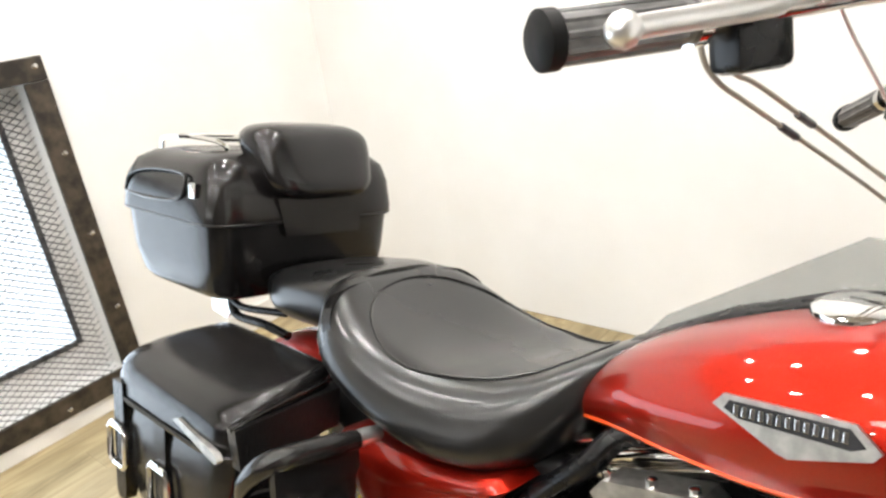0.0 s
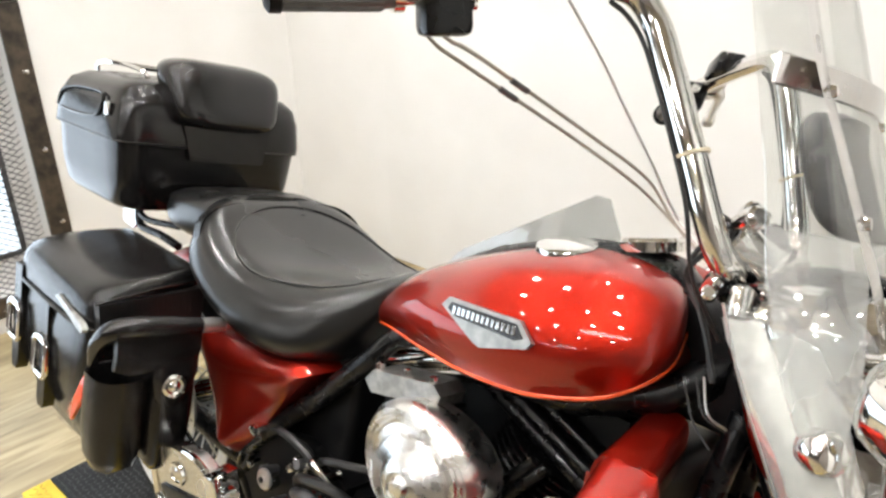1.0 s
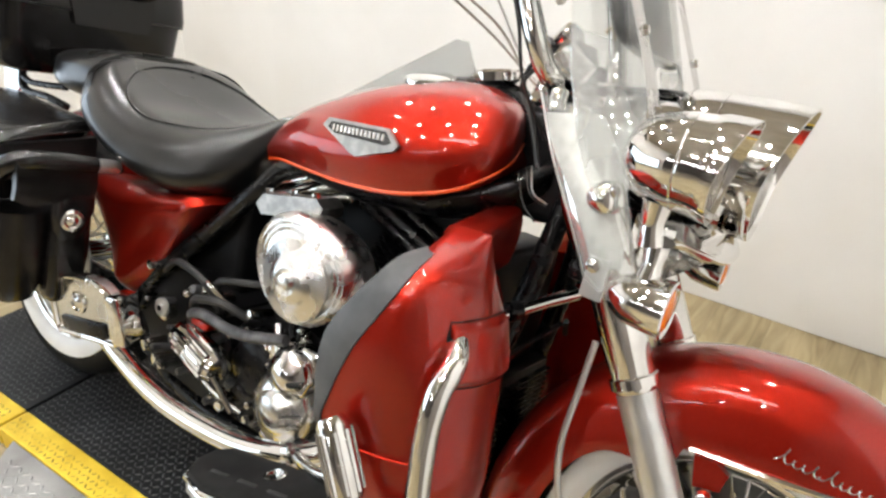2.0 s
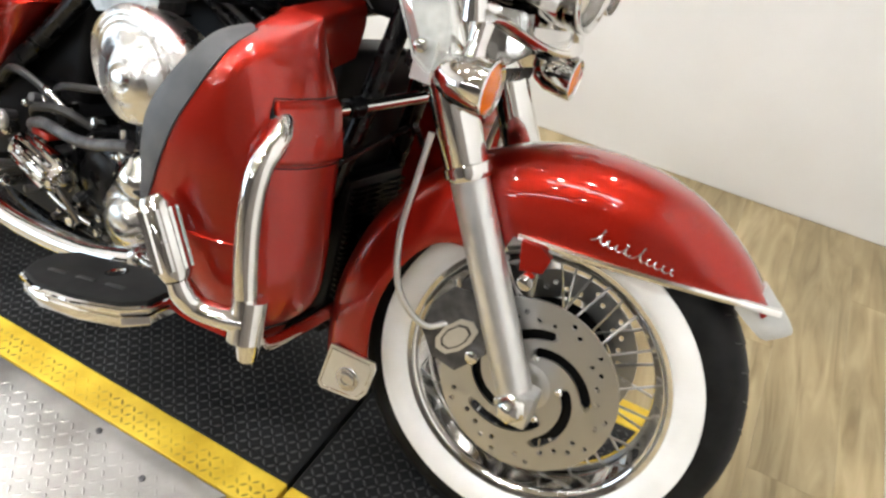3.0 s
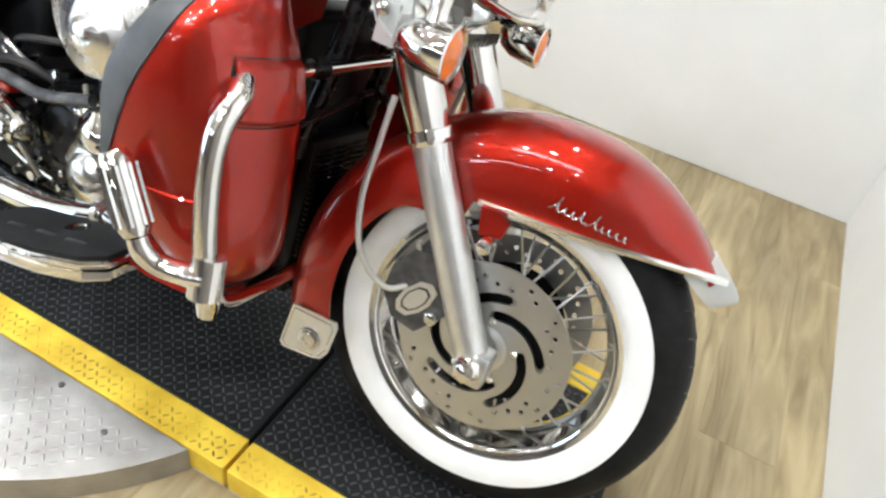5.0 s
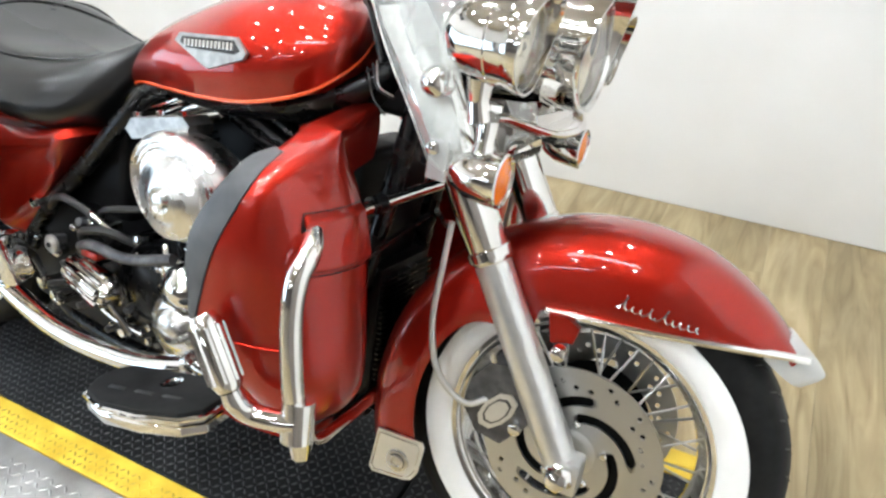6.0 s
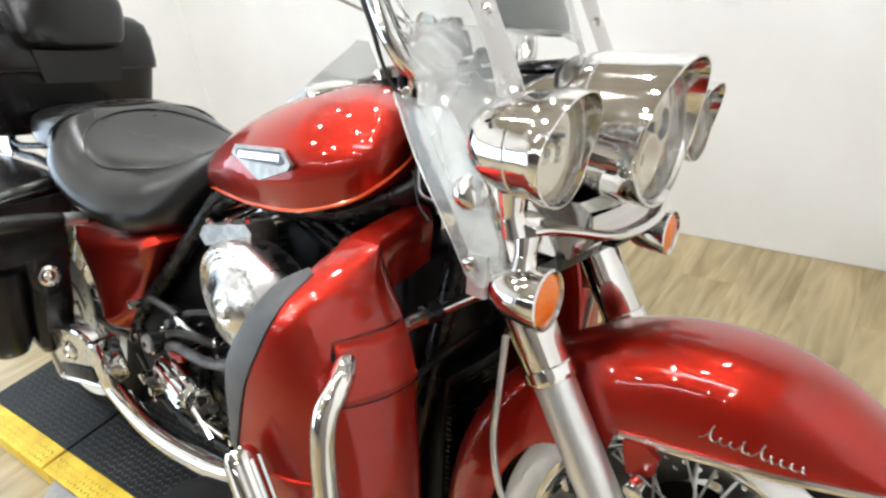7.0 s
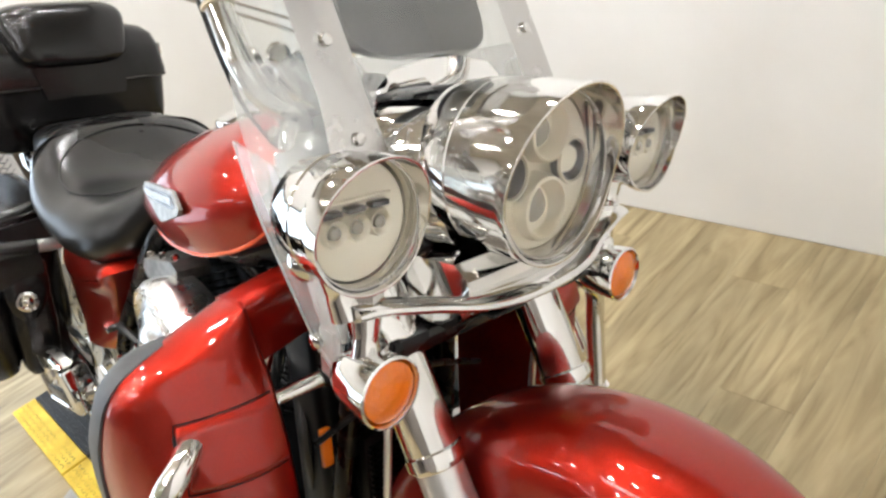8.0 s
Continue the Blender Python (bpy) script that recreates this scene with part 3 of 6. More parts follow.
# ---- wheels ----
def wheel(name, c, turn, disc_sides):
    side = [(-0.012, 0.187), (-0.028, 0.194), (-0.042, 0.203), (-0.048, 0.205), (-0.050, 0.210), (-0.055, 0.213), (-0.057, 0.220), (-0.052, 0.2265), (-0.046, 0.220), (-0.036, 0.211), (-0.020, 0.205)]
    rim = part(name, moved(revolve(side + [(-h, r) for h, r in reversed(side)], c, (0, 1, 0), 80, True), turn), CHROME, bike, "chrome laced wheel")
    tyre = [(-0.045, 0.220), (-0.060, 0.235), (-0.0655, 0.262), (-0.064, 0.283), (-0.056, 0.300), (-0.040, 0.3135), (-0.020, 0.320), (0, 0.3215)]
    tyre = tyre + [(-h, r) for h, r in reversed(tyre[:-1])]
    part("tyre", moved(revolve(tyre, c, (0, 1, 0), 96, True), turn), RUBBER, rim, "black rubber tyre")
    groove = None
    for s in (-1, 1):
        for k in range(44):
            a = 2 * math.pi * k / 44
            if groove is None:
                groove = finish("tread_groove", tube([Vector((r * math.cos(da), h, r * math.sin(da))) for h, r, da in ((0.012, 0.3212, 0.0), (0.028, 0.3182, 0.05), (0.040, 0.3130, 0.07))], 0.0013, 4, False), BLACK)
            ob = new("tread_groove", groove)
            ob.parent = rim
            ob.matrix_basis = turn @ Matrix.Translation(c) @ Matrix.Rotation(-a, 4, "Y") @ Matrix.Diagonal((1, s, 1, 1))
    for s in (-1, 1):
        part("whitewall", moved(revolve([(s * 0.0560, 0.221), (s * 0.0635, 0.228), (s * 0.0675, 0.242), (s * 0.0685, 0.254), (s * 0.0672, 0.265), (s * 0.0640, 0.267),
                                         (s * 0.0640, 0.252), (s * 0.0600, 0.236)], c, (0, 1, 0), 96, True), turn), WHITEWALL, rim, "wide white sidewall band")
    # Black ring added behind each disc for the shade seen through its slots.
    for s in disc_sides:
        part("hub_flange", moved(revolve([(s * 0.060, 0.030), (s * 0.064, 0.030), (s * 0.066, 0.100), (s * 0.060, 0.102)], c, (0, 1, 0), 40, True), turn), CASTBLACK, rim, "black ring added behind the disc slots in place of shade")
    part("hub", moved(revolve([(-0.07, 0.0), (-0.07, 0.030), (-0.062, 0.045), (-0.052, 0.045), (-0.045, 0.030), (0.045, 0.030), (0.052, 0.045), (0.062, 0.045), (0.07, 0.030), (0.07, 0)],
                              c, (0, 1, 0), 36), turn), CHROME, rim)
    spoke = finish("spoke", tube([(0, 0.0, 0.042), (0, 0.0, 0.196)], 0.0023, 6, False), SILVER)
    nipple = None
    for s in (-1, 1):
        for k in range(20):
            a = 2 * math.pi * (k + (0.5 if s > 0 else 0)) / 20
            lean = (1 if k % 2 else -1) * 0.55
            start = c + Vector((math.cos(a - lean) * 0.042, s * 0.055, math.sin(a - lean) * 0.042))
            end = c + Vector((math.cos(a) * 0.190, s * 0.008, math.sin(a) * 0.190))
            ob = new("spoke", spoke)
            ob.parent = rim
            d = end - start
            ob.matrix_basis = turn @ Matrix.Translation(start) @ d.to_track_quat("Z", "Y").to_matrix().to_4x4() @ Matrix.Diagonal((1, 1, d.length / 0.154, 1)) @ Matrix.Translation((0, 0, -0.042))
    for s in disc_sides:
        part("brake_disc", moved(brake_disc(c + Vector((0, s * 0.082, 0)), s), turn), STEEL, rim, "drilled steel brake disc with swept slots", sharp=30)
        part("disc_carrier", moved(revolve([(s * 0.070, 0.0), (s * 0.070, 0.048), (s * 0.079, 0.048), (s * 0.0855, 0.040), (s * 0.0855, 0.026), (s * 0.080, 0.024), (s * 0.080, 0.0)], c, (0, 1, 0), 36), turn), SILVER, rim)
        for k in range(5):
            a = 2 * math.pi * k / 5 + 0.3
            part("disc_bolt", moved(revolve([(0, 0.0065), (0.005, 0.0065), (0.007, 0.004), (0.007, 0)], c + Vector((math.cos(a) * 0.034 * 1.6, s * 0.0845, math.sin(a) * 0.034 * 1.6)), (0, s, 0), 10), turn), CHROME, rim)
    return rim


def brake_disc(c, s):
    """A disc on a swept grid of rings and rays: five hooked slots and sets of drilled holes are left-out cells."""
    radii = [0.030, 0.050] + [0.0550 + 0.0022 * i for i in range(25)] + [0.1110, 0.1145, 0.1180, 0.1200, 0.1235, 0.1270, 0.1290, 0.1325, 0.1360, 0.1400, 0.146]
    rays, n, pitch = 180, len(radii), 2 * math.pi / 180

    def place(r, k):
        a = k * pitch - (min(max(r, 0.055), 0.1078) - 0.055) * 40.0
        return (math.cos(a) * r, math.sin(a) * r)
    spine = [place(0.064 + 0.034 * u / 40, 18) for u in range(41)]
    holes = {}      # the middle vertex of each hole
    for k in range(5):
        for i, j in ((28, 1), (31, 6), (28, 10), (34, 12), (31, 21), (34, 25), (28, 31)):
            holes[(i, (36 * k + j) % rays)] = True

    def solid(i, k):
        k %= rays
        if i < 0 or i >= n - 1:
            return False
        if (i, k) in holes or (i + 1, k) in holes or (i, (k + 1) % rays) in holes or (i + 1, (k + 1) % rays) in holes:
            return False
        if 2 <= i <= 26:
            x, y = place((radii[i] + radii[i + 1]) / 2, k % 36 + 0.5)
            return min((x - p) ** 2 + (y - q) ** 2 for p, q in spine) > 0.0086 ** 2
        return True
    flat = [[place(r, k) for k in range(rays)] for r in radii]
    for i, k in holes:      # holes drawn round
        mx, my = flat[i][k]
        for di in (-1, 0, 1):
            for dk in (-1, 0, 1):
                if di or dk:
                    x, y = flat[i + di][(k + dk) % rays]
                    d = math.hypot(x - mx, y - my)
                    flat[i + di][(k + dk) % rays] = (mx + (x - mx) * 0.0047 / d, my + (y - my) * 0.0047 / d)
    bm = bmesh.new()
    grid = [[bm.verts.new(c + Vector((x, h, y))) for x, y in row] for h in (-0.0025, 0.0025) for row in flat]
    full = [[solid(i, k) for k in range(rays)] for i in range(n - 1)]
    for i in range(n - 1):
        for k in range(rays):
            if not full[i][k]:
                continue
            j = (k + 1) % rays
            for o in (0, n):
                bm.faces.new((grid[o + i][k], grid[o + i][j], grid[o + i + 1][j], grid[o + i + 1][k]))
            if not full[i][k - 1]:
                bm.faces.new((grid[i][k], grid[i + 1][k], grid[n + i + 1][k], grid[n + i][k]))
            if not full[i][j]:
                bm.faces.new((grid[i][j], grid[i + 1][j], grid[n + i + 1][j], grid[n + i][j]))
            if i == n - 2 or not full[i + 1][k]:
                bm.faces.new((grid[i + 1][k], grid[i + 1][j], grid[n + i + 1][j], grid[n + i + 1][k]))
            if i == 0 or not full[i - 1][k]:
                bm.faces.new((grid[i][k], grid[i][j], grid[n + i][j], grid[n + i][k]))
    bmesh.ops.delete(bm, geom=[v for v in bm.verts if not v.link_faces], context="VERTS")
    bmesh.ops.recalc_face_normals(bm, faces=bm.faces[:])
    return bm


front_wheel = wheel("front_wheel", AXLE_F, STEER, (-1, 1))
rear_wheel = wheel("rear_wheel", AXLE_R, Matrix.Identity(4), (-1,))

# ---- front fender ----
def fender_inner(phi):
    """Radius of the lower edge at an angle round the front axle, in degrees from straight ahead."""
    a = radians(phi)
    if phi <= 112:
        # the straight trim line
        x0, z0, x1, z1 = -0.085, 0.226, 0.268, 0.2525
        d = math.cos(a) * (z1 - z0) - math.sin(a) * (x1 - x0)
        return (x0 * (z1 - z0) - z0 * (x1 - x0)) / d
    return lerp(((112, 0.243), (118, 0.215), (124, 0.205), (130, 0.235), (140, 0.262), (160, 0.270), (216, 0.268)), phi)[0]


def fender_half(phi):
    """Half the fender's width, narrowing smoothly to its front end."""
    return 0.094 - 0.044 * max(0.0, (90 - phi) / 48) ** 2.2


def fender_rings(phis, grow=0.0):
    rings = []
    for phi in phis:
        crown, half = lerp(((42, 0.371, fender_half(42)), (48, 0.373, fender_half(48)), (56, 0.375, fender_half(56)), (64, 0.3765, fender_half(64)), (72, 0.377, fender_half(72)), (80, 0.376, fender_half(80)), (90, 0.374, 0.094), (110, 0.371, 0.096), (130, 0.370, 0.098), (170, 0.376, 0.105), (200, 0.386, 0.110), (216, 0.396, 0.110)), phi)
        low = min(fender_inner(phi), crown - 0.012)
        a = radians(phi)
        ring = []
        steps = 18
        shoulder = min(0.075, (crown - low) * 0.9)
        for k in range(-steps, steps + 1):
            t = abs(k) / steps
            s = 1 if k > 0 else -1
            if t < 0.6:
                u = t / 0.6 * math.pi / 2
                y, r = half * math.sin(u) ** 0.85, crown - shoulder * (1 - math.cos(u)) ** 1.15
            else:
                v = (t - 0.6) / 0.4
                y, r = half + 0.002 * math.sin(v * 3.1), crown - shoulder + (low - crown + shoulder) * v
            ring.append(AXLE_F + Vector((math.cos(a) * (r + grow), s * (y + grow * 0.6), math.sin(a) * (r + grow))))
        rings.append(ring)
    return rings


front_fender = front("front_fender", shell(loft(fender_rings([42 + 158 * k / 79 for k in range(80)]), False), 0.003), RED, bike, "candy red painted front fender")
front("fender_trim", tube([AXLE_F + Vector((math.cos(radians(p)) * (fender_inner(p) + 0.004), -fender_half(p) - 0.003,
                                            math.sin(radians(p)) * (fender_inner(p) + 0.004))) for p in range(42, 111, 4)], 0.0065, 8), CHROME, front_fender, "chrome trim strip along the skirt")
front("fender_trim", tube([AXLE_F + Vector((math.cos(radians(p)) * (fender_inner(p) + 0.004), fender_half(p) + 0.003,
                                            math.sin(radians(p)) * (fender_inner(p) + 0.004))) for p in range(47, 111, 4)], 0.0065, 8), CHROME, front_fender, "chrome trim strip along the skirt")
tip = []
for phi, w, r0, r1 in ((46.5, 0.0585, 0.332, 0.3775), (43, 0.056, 0.336, 0.380), (40, 0.052, 0.341, 0.384), (37.5, 0.045, 0.346, 0.387), (35.8, 0.034, 0.353, 0.388), (35.0, 0.018, 0.362, 0.387)):
    a = radians(phi)
    tip.append([AXLE_F + Vector((math.cos(a) * (r0 + (r1 - r0) * math.sin(math.pi * k / 16)), w * math.cos(math.pi * k / 16), math.sin(a) * (r0 + (r1 - r0) * math.sin(math.pi * k / 16)))) for k in range(17)])
front("fender_tip", shell(loft(tip, False), 0.004), SMOKE, front_fender, "clear frosted fender tip light")
plate = [(0.482, 0.248), (0.568, 0.252), (0.573, 0.242), (0.568, 0.188), (0.558, 0.172), (0.542, 0.166), (0.482, 0.158), (0.474, 0.166)]
for s in (-1, 1):
    guard = front("flap_guard", prism(plate, s * 0.1115, s * 0.1165, 0.0018), SILVER, front_fender, "chrome guard plate with a round emblem at the fender's end")
    front("guard_border", tube([Vector((0.518 + (x - 0.518) * 0.88, s * 0.1168, 0.206 + (z - 0.206) * 0.86)) for x, z in plate + plate[:1]], 0.0011, 6, False), DULLCHROME, front_fender)
for r, h in ((0.022, 0.003), (0.015, 0.006)):
    a = radians(205)
    front("guard_emblem", revolve([(0, r), (h, r), (h + 0.001, r - 0.003), (h + 0.001, r - 0.006), (h - 0.001, r - 0.007), (h - 0.001, 0)],
                                  Vector((0.528, -0.1165, 0.200)), (0, -1, 0), 24), DULLCHROME, front_fender)

# ---- forks ----
FORK_X = lambda z: 0.797 - 0.590 * (z - 0.343)
for s in (-1, 1):
    y = s * 0.128
    leg = front("fork_leg", tube([(FORK_X(0.312), y, 0.312), (FORK_X(0.32), y, 0.32), (FORK_X(0.36), y, 0.36), (FORK_X(0.615), y, 0.615), (FORK_X(0.618), y, 0.618)],
                                 [0.018, 0.027, 0.029, 0.029, 0.026], 20, False), SILVER, bike, "silver alloy fork slider")
    front("fork_cover", tube([(FORK_X(0.612), y, 0.612), (FORK_X(0.616), y, 0.616), (FORK_X(0.74), y, 0.74), (FORK_X(0.86), y, 0.86)], [0.030, 0.033, 0.033, 0.036], 20, False), CHROME, leg, "chrome fork tube cover")
    front("fork_collar", tube([(FORK_X(0.618), y, 0.618), (FORK_X(0.630), y, 0.630)], 0.0355, 20, False), CHROME, leg)
    front("axle_clamp", box(0.792, 0.842, y - 0.024, y + 0.024, 0.286, 0.345, 0.008), SILVER, leg)
    front("axle_nut", revolve([(0, 0.024), (s * 0.010, 0.024), (s * 0.014, 0.019), (s * 0.026, 0.017), (s * 0.030, 0.010), (s * 0.030, 0)], (0.812, y + s * 0.02, 0.318), (0, 1, 0), 6), CHROME, leg)
    front("fender_bolt", revolve([(0, 0.012), (0.018, 0.012), (0.020, 0.009), (0.020, 0)], (0.765, s * 0.118, 0.502), (0, s, 0), 14), CHROME, leg)
    front("fender_lug", prism([(0.745, 0.506), (0.780, 0.514), (0.785, 0.540), (0.765, 0.552), (0.735, 0.550)], s * 0.094, s * 0.108, 0.004), RED, leg, "red fender mounting lug")
    # caliper behind the leg
    cal = front("caliper", prism([(0.628, 0.350), (0.632, 0.400), (0.660, 0.440), (0.702, 0.446), (0.735, 0.410), (0.738, 0.352), (0.700, 0.305), (0.655, 0.312)], s * 0.058, s * 0.110, 0.010), CALIPERGREY, bike, "dark grey four-piston brake caliper")
    badge = [(0.655, 0.345), (0.664, 0.370), (0.686, 0.394), (0.706, 0.398), (0.718, 0.386), (0.712, 0.362), (0.698, 0.342), (0.678, 0.326), (0.660, 0.329)]
    front("caliper_plate", prism(badge, s * 0.108, s * 0.1125, 0.0015), SILVER, cal, "pale painted badge plate")
    front("caliper_inset", prism([(0.686 + (x - 0.686) * 0.72, 0.362 + (z - 0.362) * 0.72) for x, z in badge], s * 0.1105, s * 0.1135), GREYMETAL, cal, "dark inset of the badge")
    front("caliper_inset", prism([(0.686 + (x - 0.686) * 0.60, 0.362 + (z - 0.362) * 0.60) for x, z in badge], s * 0.1125, s * 0.1142), SILVER, cal)
    front("caliper_bolt", revolve([(0, 0.009), (0.010, 0.009), (0.012, 0.006), (0.012, 0)], (0.728, s * 0.108, 0.425), (0, s, 0), 10), CHROME, cal)
    front("caliper_bolt", revolve([(0, 0.011), (0.012, 0.011), (0.014, 0.007), (0.014, 0)], (0.722, s * 0.108, 0.345), (0, s, 0), 10), CHROME, cal)
    front("bleed_screw", tube([(0.668, s * 0.104, 0.430), (0.660, s * 0.106, 0.455)], [0.006, 0.004], 8, False), CHROME, cal)

# ---- tank ----
TANK = ((-0.205, 0.716, 0.742, 0.070), (-0.18, 0.726, 0.790, 0.100), (-0.10, 0.748, 0.855, 0.150), (0.0, 0.756, 0.905, 0.186), (0.10, 0.761, 0.943, 0.205), (0.20, 0.772, 0.964, 0.207),
        (0.27, 0.791, 0.970, 0.196), (0.31, 0.808, 0.968, 0.182), (0.345, 0.830, 0.961, 0.165), (0.372, 0.850, 0.951, 0.142), (0.390, 0.868, 0.938, 0.112), (0.400, 0.890, 0.920, 0.060))


def tank_section(x, grow=0.0, n=26):
    zb, zt, w = lerp(TANK, x)
    ring = []
    for k in range(n + 1):
        t = k / n
        if t < 0.28:
            u = t / 0.28
            y, z = w * (0.90 + 0.10 * math.sin(u * math.pi / 2)), zb + (zt - zb) * 0.36 * u
        else:
            u = (t - 0.28) / 0.72 * math.pi / 2
            y, z = w * math.cos(u) ** 0.75, zb + (zt - zb) * (0.36 + 0.64 * math.sin(u) ** 1.1)
        back = 0.5 * max(0.0, (x - 0.10) / 0.30) * max(0.0, 0.165 - y)
        ring.append(Vector((x - back, -(y + grow), z)))
    left = [Vector((p.x, -p.y, p.z)) for p in reversed(ring[:-1])]
    return ring + left


xs = [-0.205 + (0.400 + 0.205) * (0.5 - 0.5 * math.cos(math.pi * k / 44)) for k in range(45)]
tank = part("fuel_tank", loft([tank_section(x) for x in xs]), RED, bike, "candy red teardrop fuel tank", sharp=50)
stripe_line = [tank_section(x, 0.001)[0] + Vector((0, 0, 0.004)) for x in xs]
part("pinstripe", tube(stripe_line, 0.0035, 6, False), STRIPE, tank, "orange pinstripe along the tank's lower edge")
part("pinstripe", tube([Vector((p.x, -p.y, p.z)) for p in stripe_line], 0.0035, 6, False), STRIPE, tank, "orange pinstripe along the tank's lower edge")
cap_base = Vector((0.150, -0.062, 0.948))
part("filler_cap", revolve([(0, 0.044), (0.006, 0.046), (0.012, 0.044), (0.016, 0.034), (0.018, 0)], cap_base, (-0.10, -0.22, 1), 32), CHROME, tank, "round chrome filler cap")
console = part("tank_console", loft([[Vector((x, s * w * math.cos(math.pi * k / 12), z + h * math.sin(math.pi * k / 12))) for k in range(13)] for x, w, z, h, s in
               ((-0.20, 0.030, 0.735, 0.030, 1), (-0.14, 0.036, 0.815, 0.025, 1), (0.0, 0.042, 0.895, 0.022, 1), (0.12, 0.050, 0.940, 0.022, 1), (0.24, 0.062, 0.955, 0.028, 1), (0.29, 0.055, 0.950, 0.026, 1), (0.325, 0.035, 0.94, 0.012, 1))]),
               BLACK, tank, "black dash panel along the tank top")
part("dash_shield", loft([[Vector((x, y, z)) for x, z in ((-0.13, 0.845), (-0.10, 0.880), (0.139, 1.031), (0.162, 1.030), (0.20, 0.965), (0.02, 0.895))] for y in (0.005, 0.009)]), SHIELDGREY, tank, "hazy clear shield standing on the dash", smooth=False).visible_shadow = False
part("speedometer", revolve([(0, 0.048), (0.014, 0.050), (0.019, 0.045), (0.019, 0)], (0.245, 0, 0.974), (-0.25, 0, 1), 36), CHROME, console, "chrome ringed speedometer")
# emblem plate on the tank side
for s in (-1, 1):
    base = Matrix.Translation((0.138, s * 0.2065, 0.846)) @ pose(0, 0, 0, s * 7, -5, s * 4.5) @ Matrix.Diagonal((0.96, 0.8, 0.95, 1))
    em = part("tank_emblem", moved(prism([(-0.088, 0.012), (-0.076, 0.026), (0.062, 0.026), (0.088, 0.002), (0.080, -0.008), (0.012, -0.026), (0.0, -0.029), (-0.012, -0.026)], -0.004, 0.004, 0.002), base), PEWTER, tank, "pewter shield emblem with dark inlay")
    part("emblem_inlay", moved(prism([(-0.074, 0.010), (-0.068, 0.0205), (0.058, 0.0205), (0.074, 0.004), (0.060, -0.002), (-0.056, 0.0015)], -0.0052, 0.0052), base), ENAMEL, em, smooth=False)
    for k in range(13):
        part("emblem_bar", moved(box(-0.062 + k * 0.0095, -0.0565 + k * 0.0095, -0.0068, 0.0068, 0.0045, 0.0165, 0.0008), base), CHROME, em, smooth=False)

# ---- seat ----
SEAT = ((-0.115, 0.815, 0.846, 0.045, 0.0), (-0.15, 0.735, 0.832, 0.105, 0.002), (-0.20, 0.655, 0.806, 0.165, 0.006), (-0.26, 0.616, 0.782, 0.208, 0.014), (-0.34, 0.610, 0.768, 0.232, 0.022), (-0.42, 0.622, 0.768, 0.240, 0.024),
        (-0.50, 0.645, 0.784, 0.242, 0.022), (-0.58, 0.672, 0.818, 0.232, 0.016), (-0.64, 0.692, 0.844, 0.208, 0.006), (-0.69, 0.715, 0.850, 0.165, 0.0), (-0.72, 0.745, 0.836, 0.120, 0.0))


def pad_section(x, table, n=48, power=0.62, flare=0.0):
    zb, zt, w, dish = lerp(table, x)
    zm, h = (zb + zt) / 2, (zt - zb) / 2
    ring = []
    for k in range(n):
        u = 2 * math.pi * k / n
        c, s = math.cos(u), math.sin(u)
        v = abs(s) ** power * (1 if s >= 0 else -1)
        y = w * abs(c) ** power * (1 if c >= 0 else -1) * (1 - flare * max(-0.6, v))
        z = zm + h * v
        if s > 0:
            z -= dish * max(0, 1 - (y / (w * 0.72)) ** 2)
        ring.append(Vector((x, y, z)))
    return ring


xs = [-0.115 - 0.605 * (0.5 - 0.5 * math.cos(math.pi * k / 36)) for k in range(37)]
seat = part("seat", loft([pad_section(x, SEAT, 64, 0.66, 0.10) for x in xs]), SEATSKIN, bike, "wide black leather rider seat with a dished centre", sharp=60)
loop = []
for k in range(48):
    u = 2 * math.pi * k / 48
    x = -0.405 + 0.225 * math.cos(u) 
    zb, zt, w, dish = lerp(SEAT, x)
    y = 0.188 * math.sin(u) * (1 - 0.25 * math.cos(u))
    ring = pad_section(x, SEAT, 720, 0.66, 0.10)
    near = min((p for p in ring if p.z > (zb + zt) / 2), key=lambda p: abs(p.y - y))
    loop.append(near + Vector((0, 0, 0.0018)))
part("seat_piping", tube(loop + [loop[0]], 0.0022, 6, False), SEATSKIN, seat)
PILLION = ((-0.655, 0.735, 0.850, 0.120, 0.0), (-0.69, 0.722, 0.852, 0.150, 0.0), (-0.78, 0.715, 0.842, 0.156, 0.003), (-0.87, 0.718, 0.828, 0.148, 0.003), (-0.925, 0.735, 0.812, 0.125, 0.0))
part("pillion_seat", loft([pad_section(-0.655 - 0.27 * k / 20, PILLION) for k in range(21)]), SEATSKIN, bike, "black leather passenger seat pad", sharp=60)
strap = [p for p in pad_section(-0.63, SEAT, 72, 0.66, 0.10) if p.z > 0.725]
strap = sorted(strap, key=lambda p: math.atan2(p.z - 0.70, p.y))
bands = []
for p in strap:
    lift = (p.z - 0.70) / 0.14
    o = Vector((0.075 - 0.105 * lift, p.y * 0.01, -0.004))
    d = Vector((0.012, 0, 0.004))
    t = Vector((0, p.y * 0.015, 0.005))
    bands.append([p + o - d, p + o + d, p + o + d + t, p + o - d + t])
part("seat_strap", loft(bands), LEATHER, bike, "black leather grab strap over the seat")
for s in (-1, 1):
    part("strap_rivet", revolve([(0, 0.012), (0.005, 0.010), (0.007, 0.004), (0.007, 0)], (-0.554, s * 0.226, 0.722), (0, s, 0), 16), CHROME, bike)

